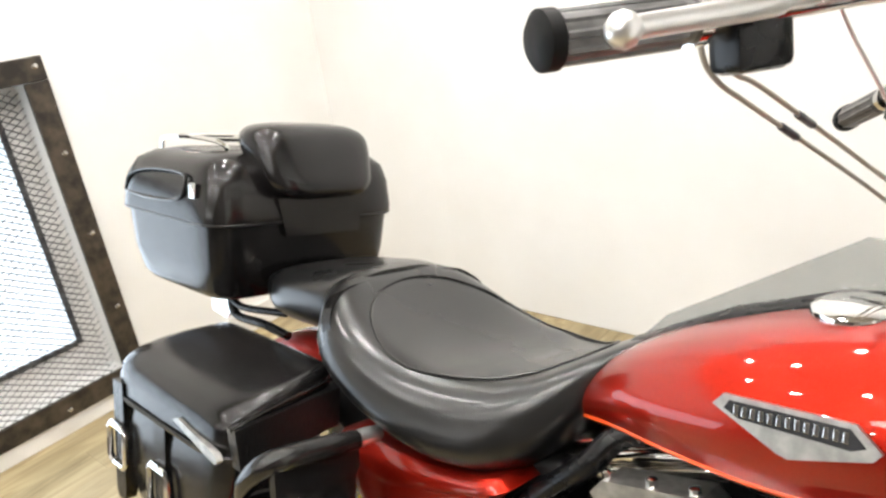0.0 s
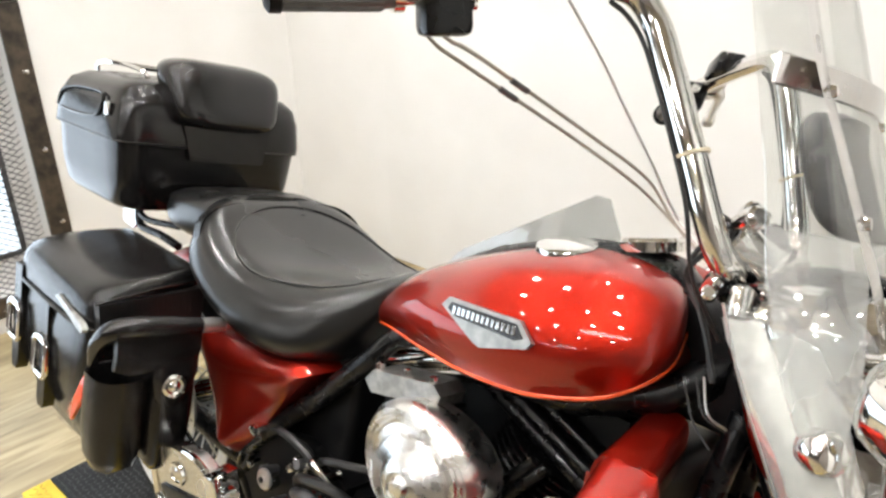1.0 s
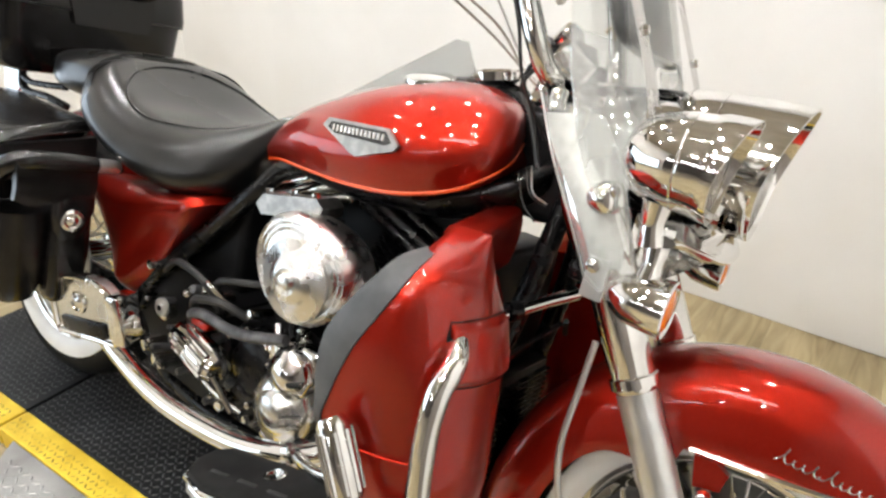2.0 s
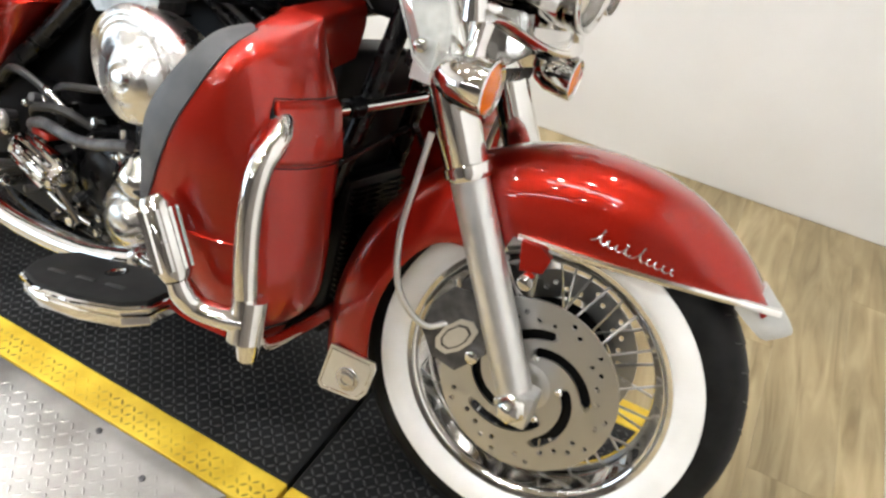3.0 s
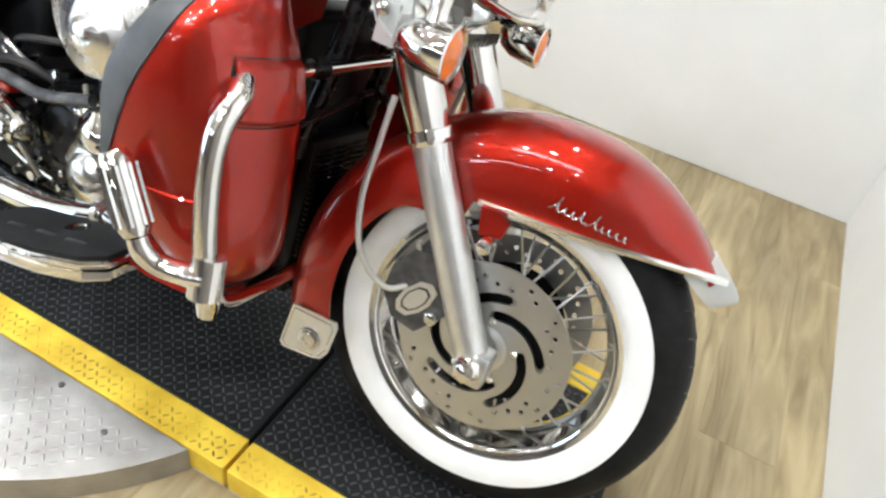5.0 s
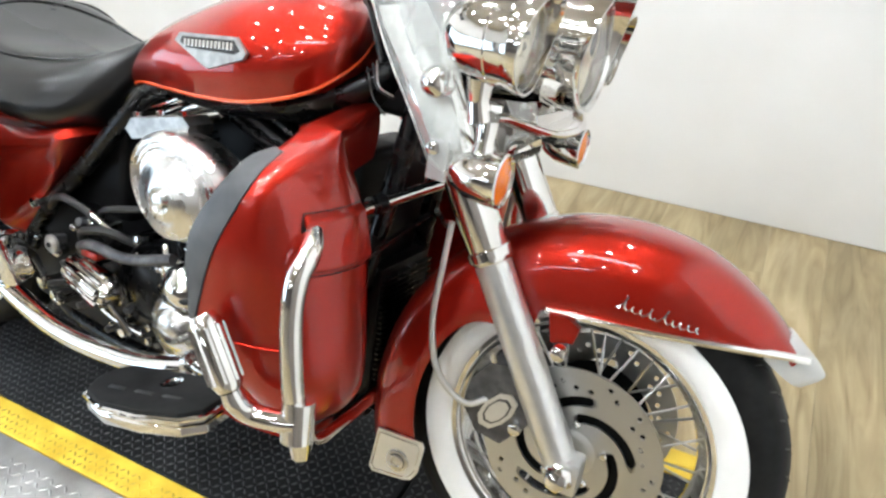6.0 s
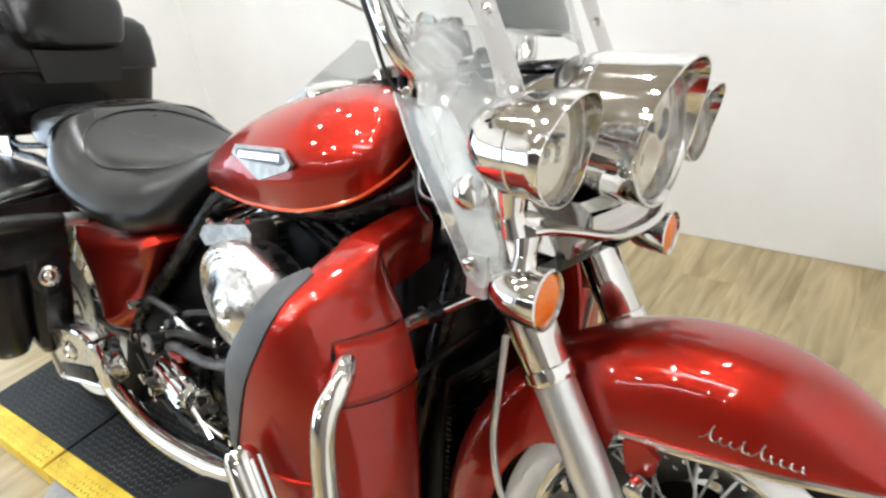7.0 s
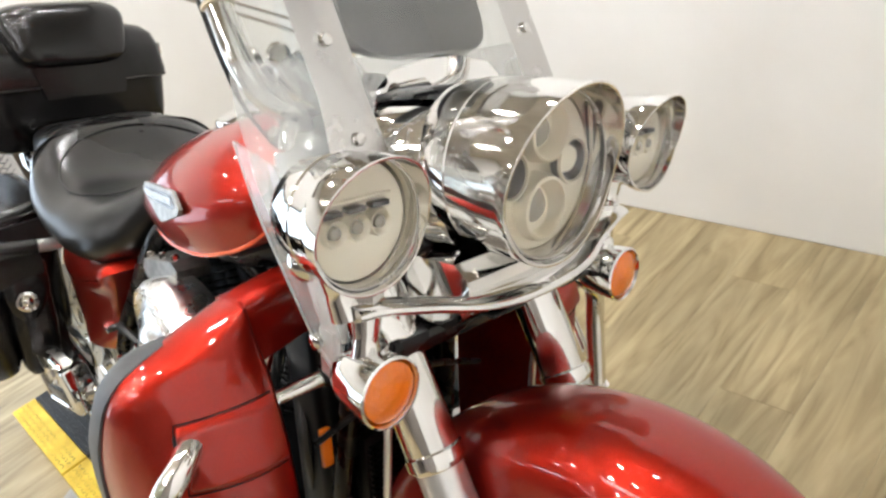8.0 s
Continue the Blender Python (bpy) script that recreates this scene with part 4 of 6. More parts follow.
# ---- side covers and rear fender ----
for s in (-1, 1):
    corners = ((-0.622, 0.560), (-0.590, 0.592), (-0.480, 0.606), (-0.360, 0.614), (-0.235, 0.642), (-0.212, 0.630), (-0.300, 0.535), (-0.385, 0.420), (-0.428, 0.366), (-0.450, 0.352), (-0.478, 0.362), (-0.540, 0.450), (-0.605, 0.530))
    outline = []
    for k, p in enumerate(corners):
        q = corners[(k + 1) % len(corners)]
        outline += [(p[0] + (q[0] - p[0]) * j / 4, p[1] + (q[1] - p[1]) * j / 4) for j in range(4)]
    rings = [[Vector((x, s * 0.120, z)) for x, z in outline], [Vector((x, s * (0.174 + 0.02 * (z - 0.5) / 0.13), z)) for x, z in outline]]
    for u in (0.04, 0.10, 0.20, 0.35, 0.5, 0.65, 0.78, 0.88, 0.95, 0.985):
        ring = []
        for x, z in outline:
            if z > 0.565:          # the top ledge leans to a crest
                tx = max(-0.445, min(-0.262, x))
                tz = 0.552 + 0.30 * (tx + 0.445)
            else:                  # front and back faces lean to an upright ridge
                tx, tz = -0.445 + 0.10 * max(0.0, z - 0.50), max(0.405, min(0.552, z))
            rise = 1 - (1 - u) ** 2.0
            ring.append(Vector((x + (tx - x) * u, s * (0.178 + 0.02 * (z - 0.5) / 0.13 * (1 - u) + 0.040 * rise), z + (tz - z) * u)))
        rings.append(ring)
    part("side_cover", loft(rings), RED, bike, "candy red side cover below the seat", sharp=50)
rear = []
for phi in range(8, 158, 5):
    a = radians(phi)
    rear.append([Vector((-0.80, 0, 0.3215)) + Vector((-math.cos(a) * -0.365 * (1 - 0.10 * abs(math.sin(math.pi * (k - 12) / 24)) ** 4) * -1, 0.110 * math.sin(math.pi * (k - 12) / 24),
                                  math.sin(a) * 0.365 * (1 - 0.25 * abs(math.sin(math.pi * (k - 12) / 24)) ** 6))) for k in range(25)])
part("rear_fender", shell(loft(rear, False), 0.003), RED, bike, "candy red rear fender under the luggage")

# ---- saddlebags ----
def bag_ring(z, x0, x1, y0, y1, n=28, p=0.35):
    cx, cy, hx, hy = (x0 + x1) / 2, (y0 + y1) / 2, (x1 - x0) / 2, (y1 - y0) / 2
    ring = []
    for k in range(n):
        u = 2 * math.pi * k / n
        c, s = math.cos(u), math.sin(u)
        ring.append(Vector((cx + hx * abs(c) ** p * (1 if c >= 0 else -1), cy + hy * abs(s) ** p * (1 if s >= 0 else -1), z)))
    return ring


for s in (-1, 1):
    mir = (lambda b: b) if s < 0 else mirrored
    bag = part("saddlebag", mir(loft([bag_ring(z, x0, x1, y0, y1) for z, x0, x1, y0, y1 in
               ((0.300, -0.96, -0.70, -0.35, -0.20), (0.315, -0.985, -0.675, -0.372, -0.19), (0.38, -1.01, -0.650, -0.396, -0.185), (0.46, -1.025, -0.636, -0.408, -0.185), (0.54, -1.030, -0.626, -0.410, -0.185), (0.618, -1.030, -0.622, -0.402, -0.185))])),
               LEATHER, bike, "black leather saddlebag with chrome buckles", sharp=60)
    lid = part("bag_lid", mir(loft([bag_ring(z, x0, x1, y0, y1) for z, x0, x1, y0, y1 in
               ((0.586, -1.038, -0.612, -0.413, -0.180), (0.625, -1.040, -0.610, -0.414, -0.178), (0.645, -1.038, -0.610, -0.409, -0.177), (0.658, -1.034, -0.611, -0.400, -0.176), (0.668, -1.028, -0.613, -0.384, -0.176),
                (0.680, -1.016, -0.616, -0.345, -0.177), (0.690, -1.000, -0.622, -0.292, -0.179), (0.697, -0.98, -0.634, -0.240, -0.184), (0.699, -0.96, -0.66, -0.215, -0.192))])), LEATHER, bag, "domed black leather lid", sharp=60)
    part("lid_front_panel", mir(loft([[Vector((-0.602, y0, z)), Vector((-0.602, -0.190, z + 0.020)), Vector((-0.625, -0.190, z + 0.020)), Vector((-0.625, y0, z))] for z, y0 in ((0.574, -0.392), (0.646, -0.402))])), PEBBLED, bag, "pebbled leather band on the lid's front", smooth=False)
    part("lid_piping", mir(tube([(-0.612, -0.404, 0.645), (-0.609, -0.38, 0.652), (-0.609, -0.30, 0.668), (-0.611, -0.20, 0.682), (-0.63, -0.184, 0.686)], 0.0035, 6)), LEATHER, bag)
    part("lid_welt", mir(tube(bag_ring(0.588, -1.041, -0.609, -0.416, -0.178) + [bag_ring(0.588, -1.041, -0.609, -0.416, -0.178)[0]], 0.004, 6, False)), LEATHER, bag)
    for bx, bz in ((-0.995, 0.486), (-0.828, 0.462)):
        st = part("bag_strap", mir(prism([(bx - 0.020, bz - 0.10), (bx - 0.012, bz - 0.115), (bx + 0.012, bz - 0.115), (bx + 0.020, bz - 0.10), (bx + 0.020, bz + 0.13), (bx - 0.020, bz + 0.13)], -0.416, -0.392, 0.003)), LEATHER, bag, "leather strap with a square chrome buckle")
        buckle = [Vector((bx + 0.034 * x, -0.420, bz + 0.040 * z)) for x, z in ((-1, 0.7), (-0.7, 1), (0.7, 1), (1, 0.7), (1, -0.7), (0.7, -1), (-0.7, -1), (-1, -0.7), (-1, 0.7))]
        part("buckle", mir(tube(buckle, 0.0065, 8, False)), CHROME, st)
    part("bag_bar", mir(prism([(-0.770, 0.616), (-0.752, 0.624), (-0.634, 0.601), (-0.625, 0.592), (-0.632, 0.584), (-0.655, 0.588)], -0.4195, -0.408, 0.002)), PEWTER, bag, "flat dull metal trim strap")
    part("bag_reflector", mir(moved(box(-0.013, 0.013, -0.004, 0.004, -0.072, 0.072, 0.002), Matrix.Translation((-0.640, -0.408, 0.452)) @ pose(0, 0, 0, 0, 34, 0))), REDREFLECTOR, bag, "red strip reflector")
# small pouch ahead of the saddlebag
pouch = part("leather_pouch", loft([bag_ring(z, x0, x1, y0, y1, 36, 0.75) for z, x0, x1, y0, y1 in
             ((0.352, -0.556, -0.500, -0.415, -0.362), (0.360, -0.566, -0.490, -0.426, -0.352), (0.385, -0.577, -0.481, -0.436, -0.344), (0.44, -0.582, -0.476, -0.442, -0.340), (0.505, -0.582, -0.472, -0.442, -0.338), (0.545, -0.580, -0.470, -0.442, -0.340), (0.543, -0.574, -0.476, -0.436, -0.346), (0.43, -0.570, -0.482, -0.432, -0.350), (0.39, -0.560, -0.490, -0.425, -0.357))]),
             LEATHER, bike, "open black leather bottle pouch hung before the saddlebag", sharp=60)
small = part("leather_pouch", loft([bag_ring(z, x0, x1, y0, y1, 32, 0.5) for z, x0, x1, y0, y1 in
             ((0.350, -0.520, -0.478, -0.335, -0.282), (0.370, -0.530, -0.468, -0.346, -0.270), (0.46, -0.532, -0.464, -0.350, -0.262), (0.58, -0.525, -0.466, -0.346, -0.262), (0.605, -0.515, -0.470, -0.340, -0.266))]),
             LEATHER, bike, "closed black leather pouch with a chrome concho", sharp=60)
part("pouch_flap", loft([bag_ring(z, x0, x1, y0, y1, 32, 0.5) for z, x0, x1, y0, y1 in ((0.488, -0.50, -0.462, -0.332, -0.296), (0.508, -0.505, -0.459, -0.348, -0.280), (0.545, -0.505, -0.459, -0.353, -0.262), (0.600, -0.520, -0.462, -0.350, -0.260), (0.612, -0.512, -0.470, -0.340, -0.268))]), LEATHER, small)
part("pouch_hanger", tube([(-0.545, -0.428, 0.560), (-0.522, -0.432, 0.602), (-0.490, -0.424, 0.638), (-0.472, -0.398, 0.650), (-0.464, -0.335, 0.648), (-0.463, -0.272, 0.642)], [0.010, 0.016, 0.019, 0.019, 0.019, 0.016], 14), LEATHER, pouch, "rolled leather hanger over the pouches")
part("hanger_skirt", loft([[Vector((x, y, z)) for x, z in ((-0.462, 0.650), (-0.456, 0.600), (-0.462, lo), (-0.474, lo), (-0.470, 0.600), (-0.476, 0.650))] for y, lo in ((-0.425, 0.575), (-0.395, 0.562), (-0.350, 0.566), (-0.310, 0.574), (-0.268, 0.582))]), LEATHER, pouch, sharp=60)
part("concho", revolve([(0, 0.023), (0.004, 0.022), (0.006, 0.016), (0.004, 0.012), (0.009, 0.007), (0.011, 0)], (-0.459, -0.314, 0.530), (1, -0.25, 0.1), 20), CHROME, small, "round chrome concho")
part("pouch_bar", tube([(-0.463, -0.270, 0.642), (-0.465, -0.250, 0.640), (-0.466, -0.222, 0.637)], [0.014, 0.0145, 0.013], 12, False), SILVER, pouch, "silver end of the hanger bar")

# ---- top box ----
topbox = part("top_box", loft([bag_ring(z, x0, x1, y0, y1, 84, 0.26) for z, x0, x1, y0, y1 in
              ((0.742, -1.28, -0.972, -0.195, 0.21), (0.748, -1.305, -0.956, -0.212, 0.226), (0.765, -1.32, -0.948, -0.226, 0.240), (0.82, -1.345, -0.941, -0.236, 0.250), (0.920, -1.365, -0.935, -0.243, 0.258))]), LEATHER, bike, "black leather covered top box behind the seat", sharp=60)
part("box_lid", loft([bag_ring(z, x0, x1, y0, y1, 84, 0.26) for z, x0, x1, y0, y1 in
     ((0.905, -1.372, -0.930, -0.250, 0.266), (0.925, -1.372, -0.928, -0.250, 0.266), (0.985, -1.364, -0.936, -0.243, 0.259), (1.022, -1.335, -0.948, -0.230, 0.246), (1.042, -1.29, -0.972, -0.205, 0.222), (1.052, -1.23, -1.01, -0.16, 0.18), (1.055, -1.19, -1.06, -0.10, 0.12))]), LEATHER, topbox, "black leather box lid", sharp=60)
part("box_welt", tube(bag_ring(0.909, -1.371, -0.931, -0.248, 0.264, 84, 0.26) + [bag_ring(0.909, -1.371, -0.931, -0.248, 0.264, 84, 0.26)[0]], 0.0035, 6, False), PEBBLED, topbox)
for s in (-1, 1):
    part("box_latch", box(-1.015, -0.995, (-0.252 if s < 0 else 0.260), (-0.244 if s < 0 else 0.268), 0.960, 0.992, 0.003), CHROME, topbox)
    ys = -0.2475 if s < 0 else 0.2635
    part("side_welt", tube([(-1.325, ys + s * -0.006, 0.945), (-1.29, ys - s * 0.002, 0.985), (-1.20, ys - s * 0.003, 1.005), (-1.06, ys - s * 0.004, 1.008), (-1.035, ys, 0.985), (-1.07, ys + s * 0.002, 0.952), (-1.20, ys + s * 0.002, 0.942), (-1.325, ys - s * 0.006, 0.945)], 0.004, 6), LEATHER, topbox)
pad = []
for dx, k in ((-0.075, 0.90), (-0.060, 0.97), (-0.030, 1.0), (-0.004, 0.985), (0.014, 0.945), (0.026, 0.87), (0.034, 0.74), (0.038, 0.55), (0.039, 0.25)):
    ring = []
    for j in range(56):
        u = 2 * math.pi * j / 56
        y = abs(math.cos(u)) ** 0.5 * (1 if math.cos(u) > 0 else -1)
        z = abs(math.sin(u)) ** 0.5 * (1 if math.sin(u) > 0 else -1)
        ring.append(Vector((-0.930 - 0.032 * z * k + dx, 0.006 + y * (0.148 + 0.013 * z) * k, 1.037 + 0.080 * z * k)))
    pad.append(ring)
part("backrest_pad", loft(pad), LEATHER, topbox, "padded black leather backrest", sharp=60)
part("backrest_flap", loft([[Vector((-0.924 + dx, y, z)) for y, z in ((-0.100, 0.960), (0.135, 0.962), (0.125, 0.876), (-0.076, 0.876))] for dx in (-0.03, 0.0)]), LEATHER, topbox, smooth=False)
for pts in ([(-1.06, -0.13, 1.045), (-1.075, -0.145, 1.068), (-1.20, -0.155, 1.075), (-1.33, -0.145, 1.062), (-1.35, -0.135, 1.02)], [(-1.06, 0.13, 1.045), (-1.075, 0.145, 1.068), (-1.20, 0.155, 1.075), (-1.33, 0.145, 1.062), (-1.35, 0.135, 1.02)],
            [(-1.12, -0.152, 1.072), (-1.12, 0.152, 1.072)], [(-1.26, -0.152, 1.072), (-1.26, 0.152, 1.072)]):
    part("luggage_rail", tube(pts, 0.0055, 8), CHROME, topbox, "chrome luggage rail")
for s in (-1, 1):
    part("box_bracket", tube([(-0.850, s * 0.125, 0.684), (-0.93, s * 0.128, 0.690), (-1.04, s * 0.13, 0.690), (-1.06, s * 0.13, 0.745)], 0.010, 10), BLACK, topbox)
    part("box_bracket", tube([(-0.865, s * 0.120, 0.728), (-1.00, s * 0.13, 0.712), (-1.05, s * 0.13, 0.718)], 0.008, 10), BLACK, topbox)
    part("bracket_plate", prism([(-1.145, 0.745), (-1.060, 0.745), (-1.050, 0.700), (-1.075, 0.672), (-1.135, 0.680)], s * 0.130 - 0.003, s * 0.130 + 0.003, 0.001), DULLCHROME, topbox, "bright bracket plate under the box")

# ---- lower fairings ----
COWL = ((0.335, 0.440, 0.330, 0.468), (0.36, 0.424, 0.350, 0.496), (0.40, 0.398, 0.372, 0.511), (0.44, 0.366, 0.388, 0.511), (0.478, 0.349, 0.396, 0.508), (0.498, 0.320, 0.402, 0.506), (0.54, 0.325, 0.405, 0.502), (0.62, 0.350, 0.408, 0.493), (0.70, 0.388, 0.404, 0.470), (0.74, 0.402, 0.402, 0.458), (0.80, 0.412, 0.400, 0.446))
COWL_LOW, COWL_TOP = 0.335, 0.780
ROOF = ((0.640, 1.0), (0.690, 0.985), (0.712, 0.955), (0.728, 0.89), (0.741, 0.78), (0.752, 0.60), (0.764, 0.37), (0.774, 0.14), (0.780, 0.0))


def cowl_row(z):
    """One level of the fairing: a quarter of a squarish oval from its inner front edge round to its back edge."""
    xr, yr, xf = lerp(COWL, z)
    yi = 0.236
    if z > 0.64:      # a round shoulder, then a roof that rises inwards
        f, = lerp(ROOF, z)
        yr = yi + (yr - yi) * f
        xr -= 0.22 * max(0.0, 0.395 - yr)
        xf -= 0.026 * (1 - f) ** 1.2
    out = []
    for k in range(45):
        a = math.pi / 2 * k / 44
        y = yi + (yr - yi) * math.sin(a) ** 0.80
        roll = max(0.0, 1 - (y - yi) / 0.050) ** 2.5 * (0.005 + 0.008 * max(0.0, min(1.0, (z - 0.69) / 0.035))) * min(1.0, (yr - yi) / 0.11)
        out.append(Vector((xr + (xf - xr) * math.cos(a) ** 0.84 - roll, -y, z)))
    return out


def cowl_at(z, u):
    """A point on the fairing: u runs from 0 at the inner front edge to 1 at the back edge."""
    row = cowl_row(z)
    f = u * 44
    k = min(43, int(f))
    return row[k].lerp(row[k + 1], f - k)


for s in (-1, 1):
    mir = (lambda b: b) if s < 0 else mirrored
    levels = [COWL_LOW + 0.143 * k / 12 for k in range(13)] + [0.4785, 0.486, 0.493, 0.498] + [0.505 + 0.115 * k / 10 for k in range(10)] + [0.62 + 0.09 * k / 8 for k in range(8)] + [0.71 + (COWL_TOP - 0.7101) * k / 22 for k in range(23)]
    rows = [cowl_row(z) for z in levels]
    for row in rows:      # the rim rolls over behind, and the front edge turns back
        p, e = row[-1], row[0]
        drop = max(0.0, min(1.0, (p.z - 0.71) / 0.04))
        f = 0.06 + 0.94 * max(0.0, min(1.0, (p.z - 0.705) / 0.03))
        row += [p + Vector(o) * f for o in ((-0.010, 0.002, -0.002 * drop), (-0.018, 0.008, -0.007 * drop), (-0.022, 0.020, -0.018 * drop), (-0.022, 0.036, -0.034 * drop))]
        row[0:1] = [e + Vector((-0.045, 0.012, 0)), e + Vector((-0.014, 0.010, 0)), e + Vector((-0.004, 0.006, 0)), e]
    sheet = loft(rows, False)
    cowl = part("lower_fairing", mir(shell(sheet, 0.004)), RED, bike, "candy red lower fairing ahead of the leg", sharp=60)
    rim_line = [(cowl_row(z)[-1], z, lerp(((0.490, 0.002), (0.53, 0.020), (0.57, 0.036), (0.635, 0.050), (0.70, 0.046), (0.73, 0.038), (0.745, 0.030), (0.756, 0.014)), z)[0]) for z in [0.490 + 0.22 * k / 26 for k in range(27)] + [0.71 + 0.046 * k / 16 for k in range(1, 17)]]
    strip = []
    for p, z, w in rim_line:
        up = 0.25 * max(0.0, (z - 0.72) / 0.06)
        strip.append([Vector((p.x + 0.006, p.y - 0.003, z)), Vector((p.x - w / 2, p.y - 0.004, z + up * w / 2)), Vector((p.x - w, p.y + 0.006, z + up * w)), Vector((p.x - w + 0.004, p.y + 0.014, z + up * w - 0.004)), Vector((p.x + 0.006, p.y + 0.012, z - 0.004))])
    wall_rows = []
    for z in [0.36 + 0.37 * k / 14 for k in range(15)]:
        e = cowl_row(z)[0]
        wall_rows.append([e + Vector((-0.003, 0.007, 0)), e + Vector((-0.05, 0.014, 0)), Vector((e.x - 0.10, -0.212, z)), Vector((0.325, -0.200, z))])
    part("inner_wall", mir(loft(wall_rows, False)), RED, cowl, "red inner side of the lower fairing", sharp=60)
    part("edge_trim", mir(loft(strip)), GREYTRIM, cowl, "grey rubber edge trim", sharp=60)
    door_rows = []
    for k in range(25):       # the door stands proud, with a bay in its outer side round the guard tube
        v = k / 24
        z = 0.604 + 0.082 * v
        bay = math.exp(-((v - 0.42) / 0.20) ** 2)
        last = 0.405 - 0.060 * bay + 0.02 * v
        cut = []
        for n in range(25):
            u = last * n / 24
            edge = min(1.0, 9 * v, 9 * (1 - v)) * min(1.0, (24 - n) / 2.0)
            lift = 0.0105 * math.sin(min(1.0, edge) * math.pi / 2)
            p = cowl_at(z, u)
            out = Vector((p.x - 0.40, (p.y + 0.236) * 0.9 - 0.02, 0)).normalized()
            cut.append(p + out * (lift - 0.001))
        door_rows.append(cut)
    part("glove_door", mir(loft(door_rows, False)), RED, cowl, "red glove box door", sharp=60)
    # Black tube that draws the shadow line of the gap round the door.
    seam = [cowl_at(0.6885, 0.425 * n / 16) for n in range(17)] + [cowl_at(0.604 + 0.082 * v, 0.413 - 0.060 * math.exp(-((v - 0.42) / 0.20) ** 2) + 0.02 * v) for v in [1 - j / 20 for j in range(1, 20)]] + [cowl_at(0.6015, 0.413 * (1 - n / 16)) for n in range(17)]
    part("door_seam", mir(tube([p + Vector((0.001, -0.001, 0)) for p in seam], 0.0009, 6, False)), BLACK, cowl, "black line for the shaded gap round the glove box door")
    # Black tube laid on the surface for the shade in the guard's notch.
    part("guard_recess", mir(tube([cowl_at(0.604 + 0.082 * v, 0.418 - 0.060 * math.exp(-((v - 0.42) / 0.20) ** 2) + 0.02 * v) + Vector((0.0, 0.0, 0.0)) for v in [0.16 + 0.74 * j / 16 for j in range(17)]], [0.001 + 0.0045 * math.sin(math.pi * j / 16) for j in range(17)], 8, False)), BLACK, cowl, "black tube for the shade where the guard tube enters")
    part("foot_panel", mir(loft([[Vector((x, -y, z)) for y, z in ((0.300, z0), (0.352, z0 - 0.004), (0.356, z1), (0.300, z1))] for x, z0, z1 in ((0.270, 0.343, 0.339), (0.32, 0.352, 0.330), (0.37, 0.358, 0.326), (0.42, 0.362, 0.332), (0.46, 0.362, 0.338))])), RED, cowl, "red foot of the lower fairing")
    part("panel_crease", mir(tube([p + Vector((0.0, -0.001, 0)) for p in cowl_row(0.488)[20:45]], 0.0026, 6, False)), RED, cowl)
    outer_line = ((0.345, 0.730), (0.350, 0.765), (0.364, 0.778), (0.404, 0.778), (0.418, 0.768), (0.418, 0.742), (0.410, 0.710), (0.402, 0.682))
    inner_line = ((0.330, 0.750), (0.334, 0.785), (0.348, 0.799), (0.376, 0.799), (0.388, 0.789), (0.392, 0.765), (0.390, 0.740), (0.386, 0.712))
    blend = [[Vector((a[0] + (b[0] - a[0]) * k, -0.238 + 0.155 * k, a[1] + (b[1] - a[1]) * k)) for a, b in zip(spline([(p[0], 0, p[1]) for p in outer_line], 4), spline([(p[0], 0, p[1]) for p in inner_line], 4)) for a, b in [((a.x, a.z), (b.x, b.z))]] for k in (0.0, 0.33, 0.66, 1.0)]
    part("inner_panel", mir(shell(loft(blend, False), 0.004)), RED, cowl, "red inner air dam panel", sharp=60)
    bar = part("engine_guard", mir(tube([(0.40, -0.24, 0.678), (0.445, -0.312, 0.668), (0.480, -0.360, 0.646), (0.482, -0.386, 0.612), (0.482, -0.392, 0.55), (0.492, -0.390, 0.45), (0.502, -0.378, 0.385), (0.495, -0.34, 0.345), (0.46, -0.20, 0.30), (0.44, -0.08, 0.28)], 0.0165, 14)), CHROME, bike, "chrome engine guard tube")
    peg = part("highway_peg", mir(tube([(0.362, -0.432, 0.535), (0.368, -0.432, 0.528), (0.413, -0.432, 0.450), (0.418, -0.432, 0.441)], [0.017, 0.022, 0.022, 0.017], 16, False)), CHROME, bar, "ribbed chrome highway peg")
    for k in range(8):
        a = 2 * math.pi * k / 8
        o = Vector((math.cos(a) * 0.0185, math.sin(a) * 0.022, 0.010 * math.cos(a)))
        part("peg_rib", mir(tube([Vector((0.371, -0.432, 0.522)) + o, Vector((0.411, -0.432, 0.453)) + o], 0.004, 6, False)), DULLCHROME if k % 2 else CHROME, peg)
    part("peg_arm", mir(tube([(0.416, -0.430, 0.440), (0.424, -0.426, 0.422), (0.440, -0.415, 0.405), (0.475, -0.402, 0.402), (0.502, -0.39, 0.405)], [0.015, 0.017, 0.016, 0.016, 0.020], 12)), CHROME, bar)
    part("peg_clamp", mir(revolve([(-0.03, 0.0), (-0.03, 0.024), (0.03, 0.024), (0.03, 0.0)], (0.500, -0.385, 0.405), (-0.1, 0.1, 1), 18)), CHROME, bar)
    part("guard_end", mir(revolve([(0, 0.0), (0.006, 0.014), (0.03, 0.0175), (0.05, 0.0175)], (0.503, -0.375, 0.335), (0.0, -0.1, 1), 16)), CHROME, bar)

